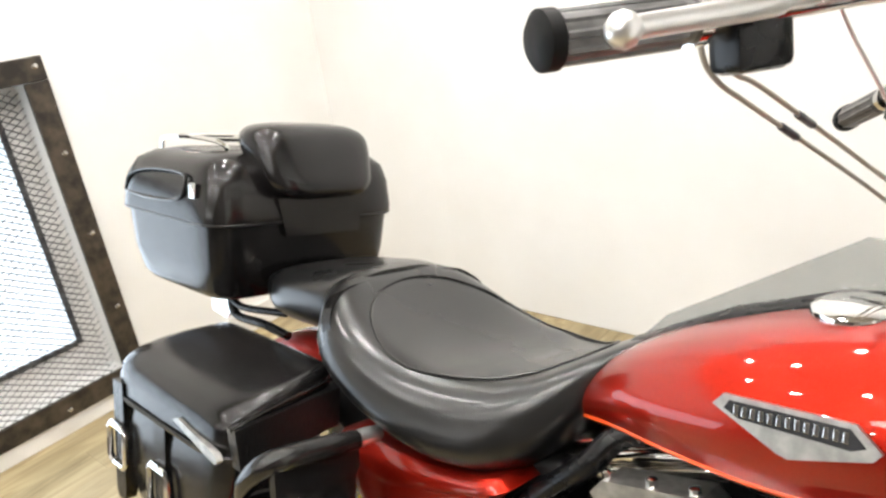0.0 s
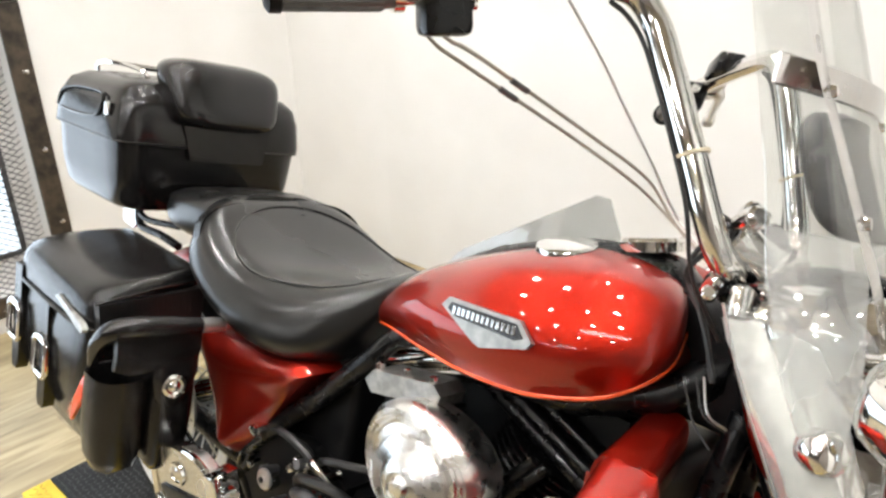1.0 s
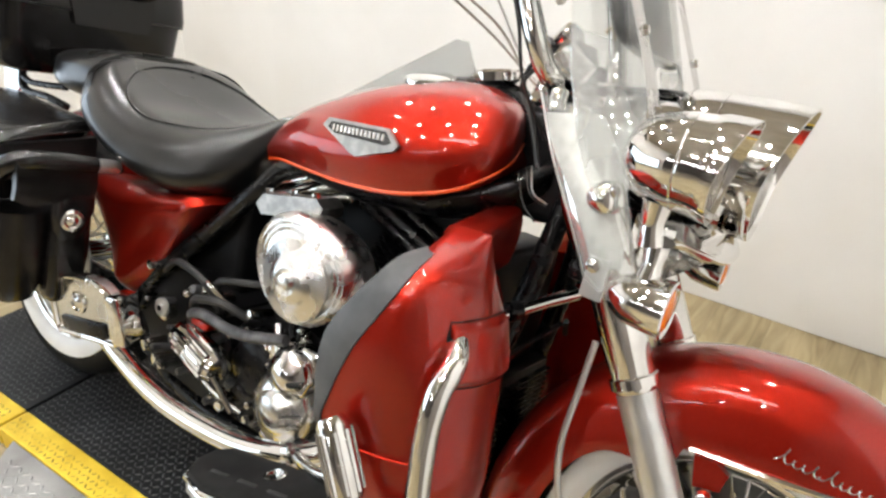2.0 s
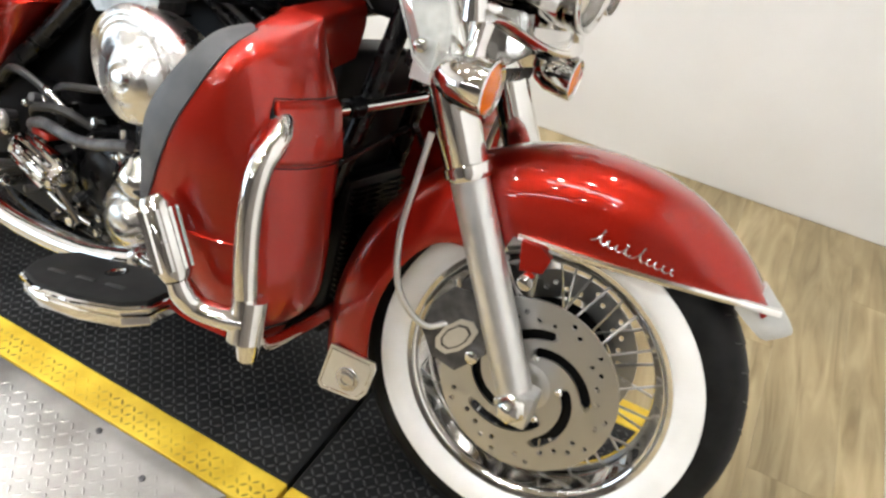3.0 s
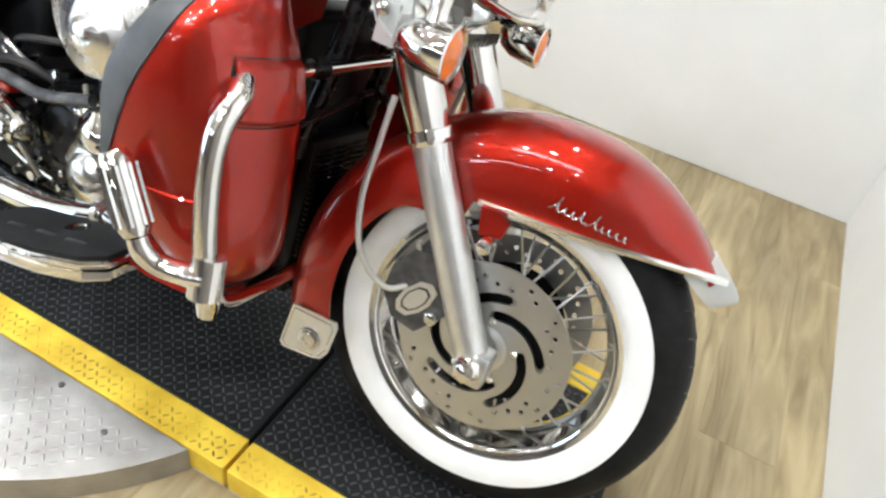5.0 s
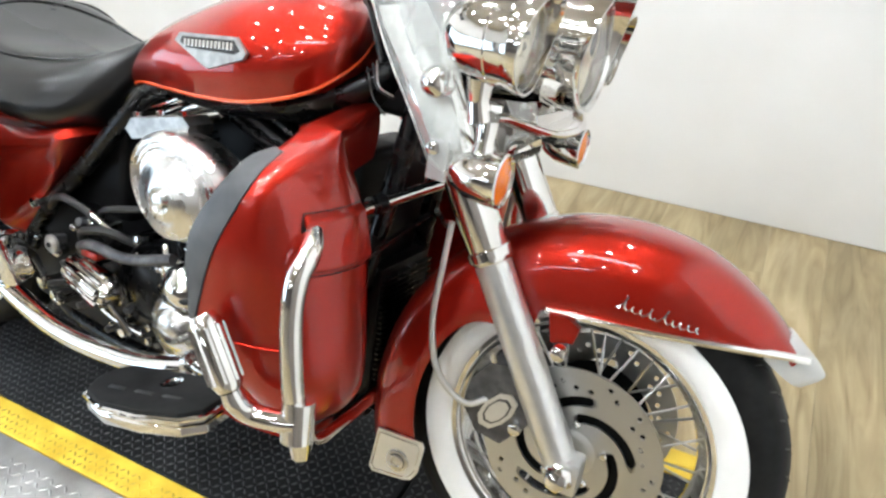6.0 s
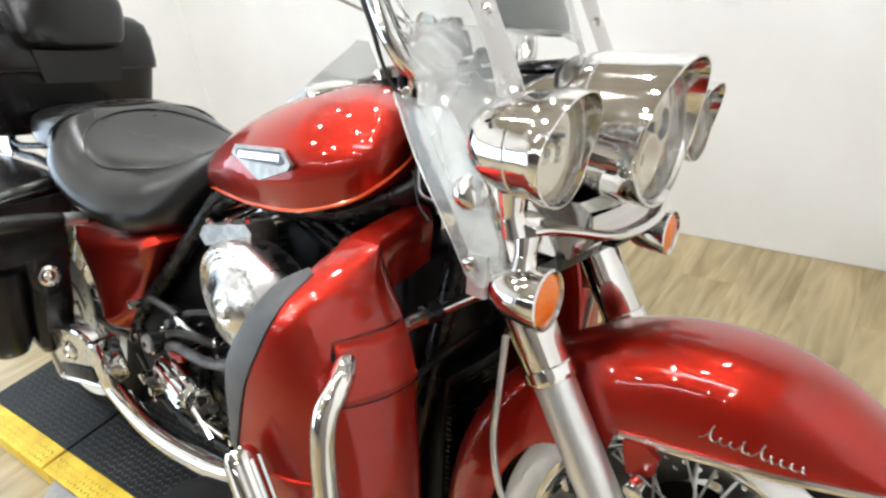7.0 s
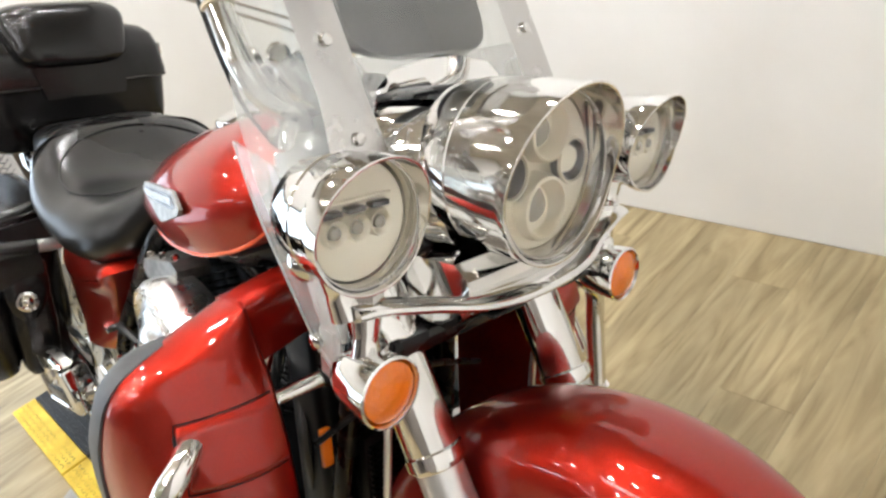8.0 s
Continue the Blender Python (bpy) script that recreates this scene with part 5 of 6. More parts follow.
# ---- headlamp cluster ----
def visored(c, r, out, depth, name, parent, label, banded=False):
    """A chrome lamp shell with a hood over its face, a glass, and a bowl within; c is the middle of the face."""
    n = 48
    rings = []
    small_back = ((depth, 0.42), (depth * 0.92, 0.62), (depth * 0.7, 0.84), (depth * 0.4, 0.96), (depth * 0.34, 0.985), (depth * 0.32, 0.97), (depth * 0.30, 0.985), (0.012, 1.0), (0.006, 1.04), (0.0, 1.06))
    band_back = ((depth, 0.45), (depth * 0.95, 0.70), (depth * 0.85, 0.88), (depth * 0.72, 0.97), (depth * 0.56, 1.02), (depth * 0.44, 1.035), (depth * 0.43, 1.018), (depth * 0.42, 1.040), (depth * 0.2, 1.055), (0.006, 1.065), (0.0, 1.07))
    for back, k in band_back if banded else small_back:
        rings.append([c + Vector((-back, r * k * math.cos(2 * math.pi * j / n), r * k * math.sin(2 * math.pi * j / n))) for j in range(n)])
    hood = lambda u: 0.010 + out * max(0.0, 0.25 + 0.75 * math.sin(u)) ** 1.3
    for f, k in ((0.6, 1.075), (1.0, 1.07), (1.02, 1.05), (1.0, 1.03), (0.5, 1.01), (0.0, 0.97)):
        rings.append([c + Vector((hood(2 * math.pi * j / n) * f, r * k * math.cos(2 * math.pi * j / n), r * k * math.sin(2 * math.pi * j / n))) for j in range(n)])
    rings.append([c + Vector((-0.035, r * 0.90 * math.cos(2 * math.pi * j / n), r * 0.90 * math.sin(2 * math.pi * j / n))) for j in range(n)])
    rings.append([c + Vector((-0.045, r * 0.30 * math.cos(2 * math.pi * j / n), r * 0.30 * math.sin(2 * math.pi * j / n))) for j in range(n)])
    shell_ob = front(name, loft(rings), CHROME, parent, label, sharp=35)
    glass = front("lens_glass", revolve([(0.0, r * 0.955), (0.006, r * 0.8), (0.010, r * 0.5), (0.0115, 0.0), (0.0085, 0.0), (0.007, r * 0.5), (0.003, r * 0.8), (-0.003, r * 0.955)], c, (1, 0, 0), 40, True), GLASS, shell_ob, "clear domed lamp glass")
    glass.visible_shadow = False
    front("lens_gasket", revolve([(-0.002, r * 0.96), (0.004, r * 0.965), (0.004, r * 0.99), (-0.002, r * 0.99)], c, (1, 0, 0), 40, True), DULLCHROME, shell_ob)
    return shell_ob


HL = Vector((0.690, 0.0, 0.941))
head = visored(HL, 0.094, 0.034, 0.165, "headlight", bike, "large chrome headlight with a hooded rim", True)
front("reflector_plate", revolve([(-0.034, 0.086), (-0.018, 0.086), (-0.026, 0.05), (-0.030, 0.0)], HL, (1, 0, 0), 36), BRIGHT, head)
for y, z, r in ((0.004, 0.043, 0.034), (0.000, -0.040, 0.038)):
    cup = front("projector", revolve([(-0.034, r * 1.05), (-0.012, r), (-0.004, r * 0.95), (-0.003, r * 0.86), (-0.008, r * 0.76), (-0.022, r * 0.66), (-0.032, r * 0.45), (-0.034, 0)], HL + Vector((-0.004, y, z)), (1, 0, 0), 36), BRIGHT, head, "round cream projector bowl")
    front("projector_glass", revolve([(-0.033, r * 0.60), (-0.022, r * 0.54), (-0.015, r * 0.32), (-0.013, 0.0)], HL + Vector((-0.004, y, z)), (1, 0, 0), 28), LENSGREY, cup, "domed projector lens")
for side in (-1, 1):
    bowl = front("side_bowl", revolve([(-0.034, 0.026), (-0.014, 0.024), (-0.010, 0.022), (-0.014, 0.019), (-0.026, 0.013), (-0.030, 0)], HL + Vector((-0.004, side * 0.054, 0.004)), (1, 0, 0), 28), BARREL, head, "small dark side reflector bowl")
    front("bowl_rim", revolve([(-0.012, 0.0235), (-0.008, 0.0245), (-0.008, 0.0265), (-0.012, 0.0275)], HL + Vector((-0.004, side * 0.054, 0.004)), (1, 0, 0), 28, True), BRIGHT, bowl)
# shell between the lamps and the bar clamp
nac = []
for x, z, w, h in ((0.600, 0.925, 0.082, 0.085), (0.565, 0.925, 0.098, 0.088), (0.53, 0.925, 0.112, 0.085), (0.49, 0.930, 0.115, 0.076), (0.45, 0.938, 0.105, 0.062), (0.415, 0.945, 0.085, 0.045), (0.395, 0.950, 0.050, 0.025)):
    nac.append([Vector((x, w * abs(math.cos(u)) ** 0.7 * (1 if math.cos(u) > 0 else -1), z + h * abs(math.sin(u)) ** 0.8 * (1 if math.sin(u) > 0 else -1))) for u in [2 * math.pi * k / 40 for k in range(40)]])
nacelle = front("headlight_nacelle", loft(nac), CHROME, bike, "chrome nacelle behind the headlight", sharp=50)
front("nacelle_front", prism([(0.56, 0.845), (0.635, 0.850), (0.655, 0.835), (0.66, 0.80), (0.625, 0.770), (0.56, 0.775)], -0.098, 0.098, 0.014, 3), CHROME, nacelle, "chrome lower panel under the headlight")
front("nacelle_top", loft([[Vector((x, w * math.cos(math.pi * k / 12), z + 0.012 * math.sin(math.pi * k / 12))) for k in range(13)] for x, z, w in ((0.60, 1.012, 0.03), (0.55, 1.013, 0.05), (0.47, 1.004, 0.055), (0.42, 0.992, 0.05))]), BLACK, nacelle)
for s in (-1, 1):
    c = Vector((0.664, s * 0.238, 0.936))
    aux = visored(c, 0.060, 0.024, 0.100, "passing_lamp", bike, "chrome hooded passing lamp")
    front("reflector_plate", revolve([(-0.024, 0.055), (-0.012, 0.055), (-0.018, 0.03), (-0.020, 0.0)], c, (1, 0, 0), 32), BRIGHT, aux)
    for k in (-1, 0, 1):
        led = front("led_element", revolve([(-0.024, 0.0135), (-0.012, 0.0135), (-0.008, 0.012), (-0.010, 0.009), (-0.016, 0.006), (-0.018, 0)], c + Vector((0, k * 0.0250, -0.006)), (1, 0, 0), 20), BRIGHT, aux, "round bright lamp bowl")
        front("led_lens", revolve([(-0.018, 0.007), (-0.010, 0.006), (-0.006, 0)], c + Vector((0, k * 0.0250, -0.006)), (1, 0, 0), 16), LENSGREY, led)
        front("led_louvre", box(c.x - 0.020, c.x - 0.009, c.y + k * 0.0265 - 0.010, c.y + k * 0.0265 + 0.010, c.z + 0.008, c.z + 0.013, 0.001), BARREL, aux)
    front("lamp_grille", box(c.x - 0.019, c.x - 0.012, c.y - 0.042, c.y + 0.042, c.z + 0.017, c.z + 0.020, 0.001), BRIGHT, aux)
    front("lamp_foot", tube([c + Vector((-0.050, 0, -0.052)), c + Vector((-0.050, -s * 0.004, -0.080)), c + Vector((-0.046, -s * 0.01, -0.105))], [0.018, 0.014, 0.018], 14), CHROME, aux)
    sig = front("turn_signal", revolve([(-0.078, 0.0), (-0.076, 0.010), (-0.066, 0.022), (-0.045, 0.033), (-0.010, 0.0375), (0.004, 0.0385), (0.006, 0.036), (0.002, 0.034), (-0.012, 0.031), (-0.012, 0)],
                                       (0.656, s * 0.214, 0.755), (1, 0, 0), 32), CHROME, bike, "chrome bullet turn signal")
    front("signal_lens", revolve([(-0.008, 0.0325), (0.002, 0.032), (0.007, 0.022), (0.008, 0.014), (0.009, 0.008), (0.0095, 0.0)], (0.656, s * 0.214, 0.755), (1, 0, 0), 28), AMBER, sig, "amber signal lens")
    front("signal_stem", tube([(0.624, s * 0.214, 0.785), (0.624, s * 0.213, 0.803), (0.622, s * 0.208, 0.838)], [0.016, 0.013, 0.017], 14), CHROME, sig)
    front("stem_nut", revolve([(0, 0.019), (0.010, 0.019), (0.012, 0.012), (0.012, 0)], (0.622, s * 0.210, 0.842), (0, 0, 1), 6), CHROME, sig)
    # fork top cover beside the nacelle
    front("fork_shroud", tube([(FORK_X(0.735), s * 0.130, 0.735), (FORK_X(0.75), s * 0.130, 0.75), (FORK_X(0.84), s * 0.128, 0.84), (FORK_X(0.93), s * 0.118, 0.93)], [0.037, 0.041, 0.044, 0.040], 20, False), CHROME, nacelle)
light_bar = []
for p in spline([(0.628, -0.235, 0.838), (0.634, -0.205, 0.836), (0.645, -0.155, 0.826), (0.666, -0.085, 0.812), (0.672, 0.0, 0.808), (0.666, 0.085, 0.812), (0.645, 0.155, 0.826), (0.634, 0.205, 0.836), (0.628, 0.235, 0.838)], 6):
    light_bar.append([p + Vector((0.020 * math.cos(u), 0, 0.008 * math.sin(u))) for u in [2 * math.pi * k / 14 for k in range(14)]])
front("light_bar", loft(light_bar), CHROME, bike, "bowed chrome light bar")
for y in (-0.06, 0.06):
    front("bar_slot", box(0.664, 0.684, y - 0.028, y + 0.028, 0.7975, 0.8035, 0.002), BLACK, nacelle)

# ---- windscreen ----
def screen_x(y, z):
    return 0.595 - 0.42 * (z - 0.90) - 1.5 * y * y


def screen_half(z):
    return lerp(((0.856, 0.196), (0.860, 0.212), (0.868, 0.224), (0.885, 0.232), (0.94, 0.240), (0.98, 0.239), (1.02, 0.238), (1.10, 0.226), (1.25, 0.212), (1.38, 0.20), (1.44, 0.19), (1.47, 0.12)), z)[0]


def screen_gap(z):
    """Half-width of the notch round the headlamp."""
    return lerp(((0.856, 0.192), (0.870, 0.180), (0.884, 0.172), (0.946, 0.135), (1.00, 0.115), (1.045, 0.080), (1.06, 0.0)), z)[0]


for s in (-1, 1):
    lobe = front("windscreen_lobe", shell(loft([[Vector((screen_x(s * y, z), s * y, z)) for y in [screen_gap(z) + (screen_half(z) - screen_gap(z)) * k / 10 for k in range(11)]] for z in [0.856 + 0.204 * (j / 18) ** 1.4 for j in range(19)]], False), 0.003), LOBE, bike, "clear lower lobe of the windscreen")
    lobe.visible_shadow = False
screen = front("windscreen", shell(loft([[Vector((screen_x(y, z), y, z)) for y in [screen_half(z) * (k / 14 - 1) for k in range(29)]] for z in [1.0605 + 0.41 * j / 16 for j in range(17)]], False), 0.003), CLEAR, bike, "clear polycarbonate windscreen")
screen.visible_shadow = False
for s in (-1, 1):
    strip = []
    for z in [0.955 + 0.40 * k / 16 for k in range(17)]:
        x = screen_x(0.14, z) + 0.028 - 0.02 * min(1.0, max(0.0, (z - 1.02) / 0.2))
        w = 0.030 + 0.010 * max(0.0, (1.02 - z) / 0.07)
        strip.append([Vector((x, s * (0.160 - w), z)), Vector((x + 0.004, s * 0.160, z)), Vector((x, s * (0.160 + w), z)), Vector((x - 0.003, s * 0.160, z))])
    front("screen_bracket", loft(strip), DULLCHROME, screen, "upright polished screen bracket")
    for z in (0.985, 1.08, 1.20):
        front("screen_bolt", revolve([(0, 0.008), (0.006, 0.006), (0.007, 0)], (screen_x(0.14, z) + 0.031 - 0.02 * min(1.0, max(0.0, (z - 1.02) / 0.2)), s * 0.16, z), (1, 0, 0.3), 12), CHROME, screen)
    # clear wind deflector beside the fork
    defl = front("wind_deflector", shell(loft([[Vector((x0 + (x1 - x0) * k / 4, s * (y0 + (y1 - y0) * k / 4), z - 0.012 * k / 4)) for k in range(5)] for x0, x1, y0, y1, z in
            ((0.425, 0.520, 0.224, 0.236, 0.975), (0.437, 0.540, 0.225, 0.237, 0.950), (0.455, 0.562, 0.225, 0.237, 0.915), (0.478, 0.582, 0.224, 0.236, 0.875), (0.503, 0.599, 0.222, 0.234, 0.835), (0.523, 0.607, 0.220, 0.231, 0.802), (0.537, 0.592, 0.218, 0.226, 0.776), (0.546, 0.570, 0.216, 0.220, 0.760))], False), 0.003), DEFLECT, bike, "clear wind deflector beside the fork")
    defl.visible_shadow = False
    front("deflector_edge", tube([(0.425, s * 0.224, 0.975), (0.455, s * 0.225, 0.915), (0.478, s * 0.224, 0.875), (0.503, s * 0.222, 0.835), (0.523, s * 0.220, 0.802), (0.546, s * 0.216, 0.760)], 0.0014, 6), SILVER, defl)
    front("fork_side_plate", shell(loft([[Vector((x0, s * y, z)), Vector(((x0 + x1) / 2, s * (y + 0.004), z + 0.003)), Vector((x1, s * y, z + 0.008))] for x0, x1, y, z in ((0.412, 0.452, 0.166, 0.950), (0.424, 0.468, 0.170, 0.928), (0.464, 0.514, 0.186, 0.884), (0.505, 0.558, 0.202, 0.842), (0.535, 0.584, 0.209, 0.800), (0.552, 0.588, 0.211, 0.775))], False), 0.004), PEWTER, nacelle, "flat pale metal plate beside the fork")
    front("deflector_bolt", revolve([(0, 0.010), (0.005, 0.009), (0.007, 0.005), (0.007, 0)], (0.556, s * 0.224, 0.780), (0.1, s, 0), 12), CHROME, defl)
    front("deflector_tab", loft([[Vector((x, s * y, z)) for x, y in ((0.545, 0.214), (0.575, 0.218), (0.575, 0.210), (0.545, 0.206))] for z in (0.735, 0.79)]), SILVER, defl)
    front("screen_grommet", revolve([(-0.02, 0.0), (-0.02, 0.020), (-0.004, 0.024), (0.006, 0.022), (0.014, 0.015), (0.017, 0)], (0.550, s * 0.222, 0.868), (0.75, s * 0.6, 0.2), 18), CHROME, nacelle)
front("screen_strap", loft([[Vector((screen_x(y, 1.212) + o, y, z)) for o, z in ((0.005, 1.196), (0.009, 1.198), (0.009, 1.226), (0.005, 1.228))] for y in [0.204 * (k / 10 - 1) for k in range(21)]]), DULLCHROME, screen, "polished strap across the screen")
pouch_rings = []
for o, k in ((-0.050, 0.90), (-0.040, 0.98), (-0.020, 1.0), (-0.010, 0.95)):
    ring = []
    for j in range(36):
        u = 2 * math.pi * j / 36
        y = 0.118 * k * abs(math.cos(u)) ** 0.5 * (1 if math.cos(u) > 0 else -1)
        z = 1.122 + 0.070 * k * abs(math.sin(u)) ** 0.5 * (1 if math.sin(u) > 0 else -1)
        ring.append(Vector((screen_x(y, z) + o, y, z)))
    pouch_rings.append(ring)
front("screen_pouch", loft(pouch_rings), POUCHGREY, bike, "grey vinyl pouch fixed behind the screen")

# ---- handlebar ----
def hold(s, name, bm, mat, parent, label=""):
    """A part on the bar; the far half of the bar stands a little further ahead."""
    if s > 0:
        shear = Matrix.Identity(4)
        shear[0][2], shear[0][3] = 0.19, -0.19 * 0.985
        bm = moved(bm, shear)
    return front(name, bm, mat, parent, label)


for s in (-1, 1):
    bar = hold(s, "handlebar", tube([(0.408, s * 0.045, 0.985), (0.402, s * 0.105, 0.990), (0.394, s * 0.152, 1.006), (0.374, s * 0.173, 1.046), (0.338, s * 0.177, 1.114), (0.292, s * 0.179, 1.198), (0.258, s * 0.183, 1.254), (0.226, s * 0.203, 1.280), (0.165, s * 0.258, 1.270), (0.100, s * 0.318, 1.248), (0.040, s * 0.378, 1.2235), (-0.018, s * 0.475, 1.198)], 0.0165, 16), CHROME, bike, "tall chrome handlebar")
    d = (Vector((-0.030, s * 0.493, 1.193)) - Vector((0.040, s * 0.378, 1.2235))).normalized()
    g0 = Vector((0.040, s * 0.378, 1.2235))
    grip = hold(s, "grip", tube([g0, g0 + d * 0.01, g0 + d * 0.10, g0 + d * 0.125, g0 + d * 0.135], [0.018, 0.0195, 0.0205, 0.0205, 0.0205], 20, False), GRIPGREY, bar, "black ribbed hand grip with a flanged end")
    hold(s, "grip_end", tube([g0 + d * 0.120, g0 + d * 0.122, g0 + d * 0.134, g0 + d * 0.139], [0.021, 0.0240, 0.0240, 0.017], 24, False), RUBBER, grip, "black rubber grip flange")
    for k in range(10):
        u = 2 * math.pi * k / 10
        a = d.orthogonal().normalized()
        o = (a * math.cos(u) + d.cross(a) * math.sin(u)) * 0.0185
        hold(s, "grip_rib", tube([g0 + d * 0.012 + o, g0 + d * 0.120 + o], 0.004, 6, False), GRIPGREY, grip)
    hold(s, "grip_collar", tube([g0 - d * 0.012, g0], 0.0225, 18, False), CHROME, grip)
    hold(s, "switch_housing", moved(box(-0.030, 0.030, -0.021, 0.021, -0.030, 0.024, 0.009), Matrix.Translation(g0 - d * 0.060 + Vector((0.006, 0, -0.018))) @ d.to_track_quat("X", "Z").to_matrix().to_4x4()), BLACK, bar, "black switch housing")
    hold(s, "master_cylinder", moved(box(-0.030, 0.036, -0.022, 0.022, -0.018, 0.018, 0.007), Matrix.Translation(g0 - d * 0.120 + Vector((0.030, 0, 0.022))) @ d.to_track_quat("X", "Z").to_matrix().to_4x4()), BLACK, bar, "black brake fluid reservoir")
    hold(s, "lever_perch", moved(box(-0.046, 0.040, -0.020, 0.020, -0.013, 0.019, 0.008), Matrix.Translation(g0 - d * 0.030 + Vector((0.034, 0, 0.014))) @ d.to_track_quat("X", "Z").to_matrix().to_4x4()), SILVER, bar, "silver lever perch")
    hold(s, "perch_bolt", revolve([(0, 0.008), (0.004, 0.008), (0.006, 0.005), (0.006, 0)], g0 - d * 0.102 + Vector((0.0, 0, -0.012)), (-0.5, s * 0.8, -0.2), 10), CHROME, bar)
    lv = [g0 - d * 0.030 + Vector((0.045, 0, 0.010)), g0 - d * 0.005 + Vector((0.062, s * 0.006, 0.008)), g0 + d * 0.05 + Vector((0.068, s * 0.020, 0.004)), g0 + d * 0.10 + Vector((0.072, s * 0.036, 0.0)), g0 + d * 0.118 + Vector((0.074, s * 0.042, -0.002))]
    hold(s, "lever", tube(lv, [0.012, 0.010, 0.009, 0.0085, 0.008], 12), SILVER, bar, "silver hand lever with a ball end")
    hold(s, "lever_ball", revolve([(-0.013, 0.0), (-0.011, 0.007), (-0.006, 0.0115), (0.0, 0.013), (0.006, 0.0115), (0.011, 0.007), (0.013, 0.0)], lv[-1], d, 18), SILVER, bar)
    hold(s, "bar_clamp", revolve([(-0.022, 0.0), (-0.022, 0.026), (0.022, 0.026), (0.022, 0.0)], (0.408, s * 0.052, 0.990), (0.2, 1, 0.1), 20), CHROME, bar)
    hold(s, "bar_riser", tube([(0.415, s * 0.052, 0.945), (0.410, s * 0.052, 0.985)], 0.019, 16, False), CHROME, bar)
    for o, q in ((0.002, 0.0), (0.005, 0.007)):
        hold(s, "control_cable", tube([(0.214 + o, s * (0.212 + q), 1.262), (0.232 + o, s * (0.198 + q), 1.250), (0.255 + o, s * (0.186 + q), 1.222), (0.300 + o, s * (0.184 + q), 1.146), (0.345 + o, s * (0.182 + q), 1.060), (0.368, s * 0.165, 0.985), (0.40, s * 0.11, 0.91)], 0.0025, 8), CABLE, bar)
    hold(s, "cable_tie", revolve([(-0.002, 0.0), (-0.002, 0.020), (0.002, 0.020), (0.002, 0.0)], (0.338, s * 0.177, 1.114), (-0.48, 0, 0.87), 16), CREAM, bar, "pale cable tie")
# clamps, caps and wiring round the steering head
rng = random.Random(11)
gauge = front("gauge_housing", revolve([(-0.03, 0.0), (-0.03, 0.030), (-0.02, 0.036), (0.026, 0.037), (0.030, 0.033), (0.026, 0.029), (0.024, 0)], (0.405, -0.105, 1.022), (-0.75, -0.45, 0.45), 28), CHROME, bike, "chrome gauge housing at the bar clamp")
front("gauge_face", revolve([(0.0235, 0.0), (0.0235, 0.029), (0.025, 0.029), (0.025, 0)], (0.405, -0.105, 1.022), (-0.75, -0.45, 0.45), 24), BLACK, gauge)
for y in (-0.128, 0.128):
    front("fork_cap", revolve([(0, 0.024), (0.012, 0.024), (0.018, 0.019), (0.024, 0.010), (0.025, 0)], (0.448, y, 0.952), (-0.5, 0, 0.866), 20), CHROME, bike, "chrome fork cap")
for k in range(26):
    p = Vector((rng.uniform(0.345, 0.435), rng.uniform(-0.15, -0.02), rng.uniform(0.945, 1.06)))
    size = rng.uniform(0.006, 0.014)
    front("clamp_fitting", revolve([(-size * 1.4, 0.0), (-size * 1.4, size * 0.8), (0, size), (size, size), (size * 1.3, size * 0.7), (size * 1.3, 0)], p, (rng.uniform(-1, 1), rng.uniform(-1, 0.2), rng.uniform(0, 1)), 10), CHROME if k % 3 else BLACK, gauge)
for k in range(2):
    q = 0.006 * k
    front("wiring", tube([(0.375 + q, -0.10 - q, 1.04), (0.352 + q, -0.115, 1.01 - q), (0.345, -0.11 - q, 0.98), (0.355, -0.11, 0.955 + q), (0.385, -0.13 - q, 0.93), (0.415, -0.145, 0.87 + q)], 0.0035, 6), CABLE, bike, "black wiring loom")

# twin hydraulic lines sweeping across to the steering head
for o in (0.0, 0.013):
    front("brake_line", tube([(0.030 + o, -0.322, 1.244), (0.035 + o, -0.320 + o, 1.205), (0.043 + o, -0.296 + o, 1.184 + o / 2), (0.058 + o, -0.25 + o / 2, 1.168 + o), (0.120 + o, -0.05, 1.106 + o), (0.170 + o, 0.085, 1.055 + o), (0.235, 0.120, 1.005), (0.34, 0.08, 0.950)], 0.0026, 8), LINEGREY, bike, "grey braided hydraulic line")
    front("line_fitting", tube([(0.076 + o, -0.192 + o / 4, 1.150 + o), (0.085 + o, -0.163 + o / 4, 1.141 + o)], 0.0042, 8, False), GREYMETAL, bike)
front("pale_cable", tube([(0.090, -0.110, 1.292), (0.104, -0.060, 1.255), (0.128, -0.018, 1.210), (0.160, 0.025, 1.150), (0.192, 0.062, 1.095), (0.240, 0.100, 1.020), (0.34, 0.085, 0.950)], 0.0022, 8), SILVER, bike, "thin pale control cable")
mirror_stem = front("mirror_stem", tube([(0.125, -0.305, 1.262), (0.14, -0.31, 1.31), (0.16, -0.335, 1.37), (0.165, -0.36, 1.42)], 0.0075, 10), CHROME, bike, "chrome mirror stem")
front("mirror_head", moved(loft([[Vector((x, 0.075 * k * math.cos(u), 0.042 * k * math.sin(u))) for u in [2 * math.pi * j / 32 for j in range(32)]] for x, k in ((0.03, 0.3), (0.022, 0.75), (0.008, 0.98), (-0.004, 1.0), (-0.006, 0.95))]), Matrix.Translation((0.170, -0.385, 1.455))), CHROME, mirror_stem)
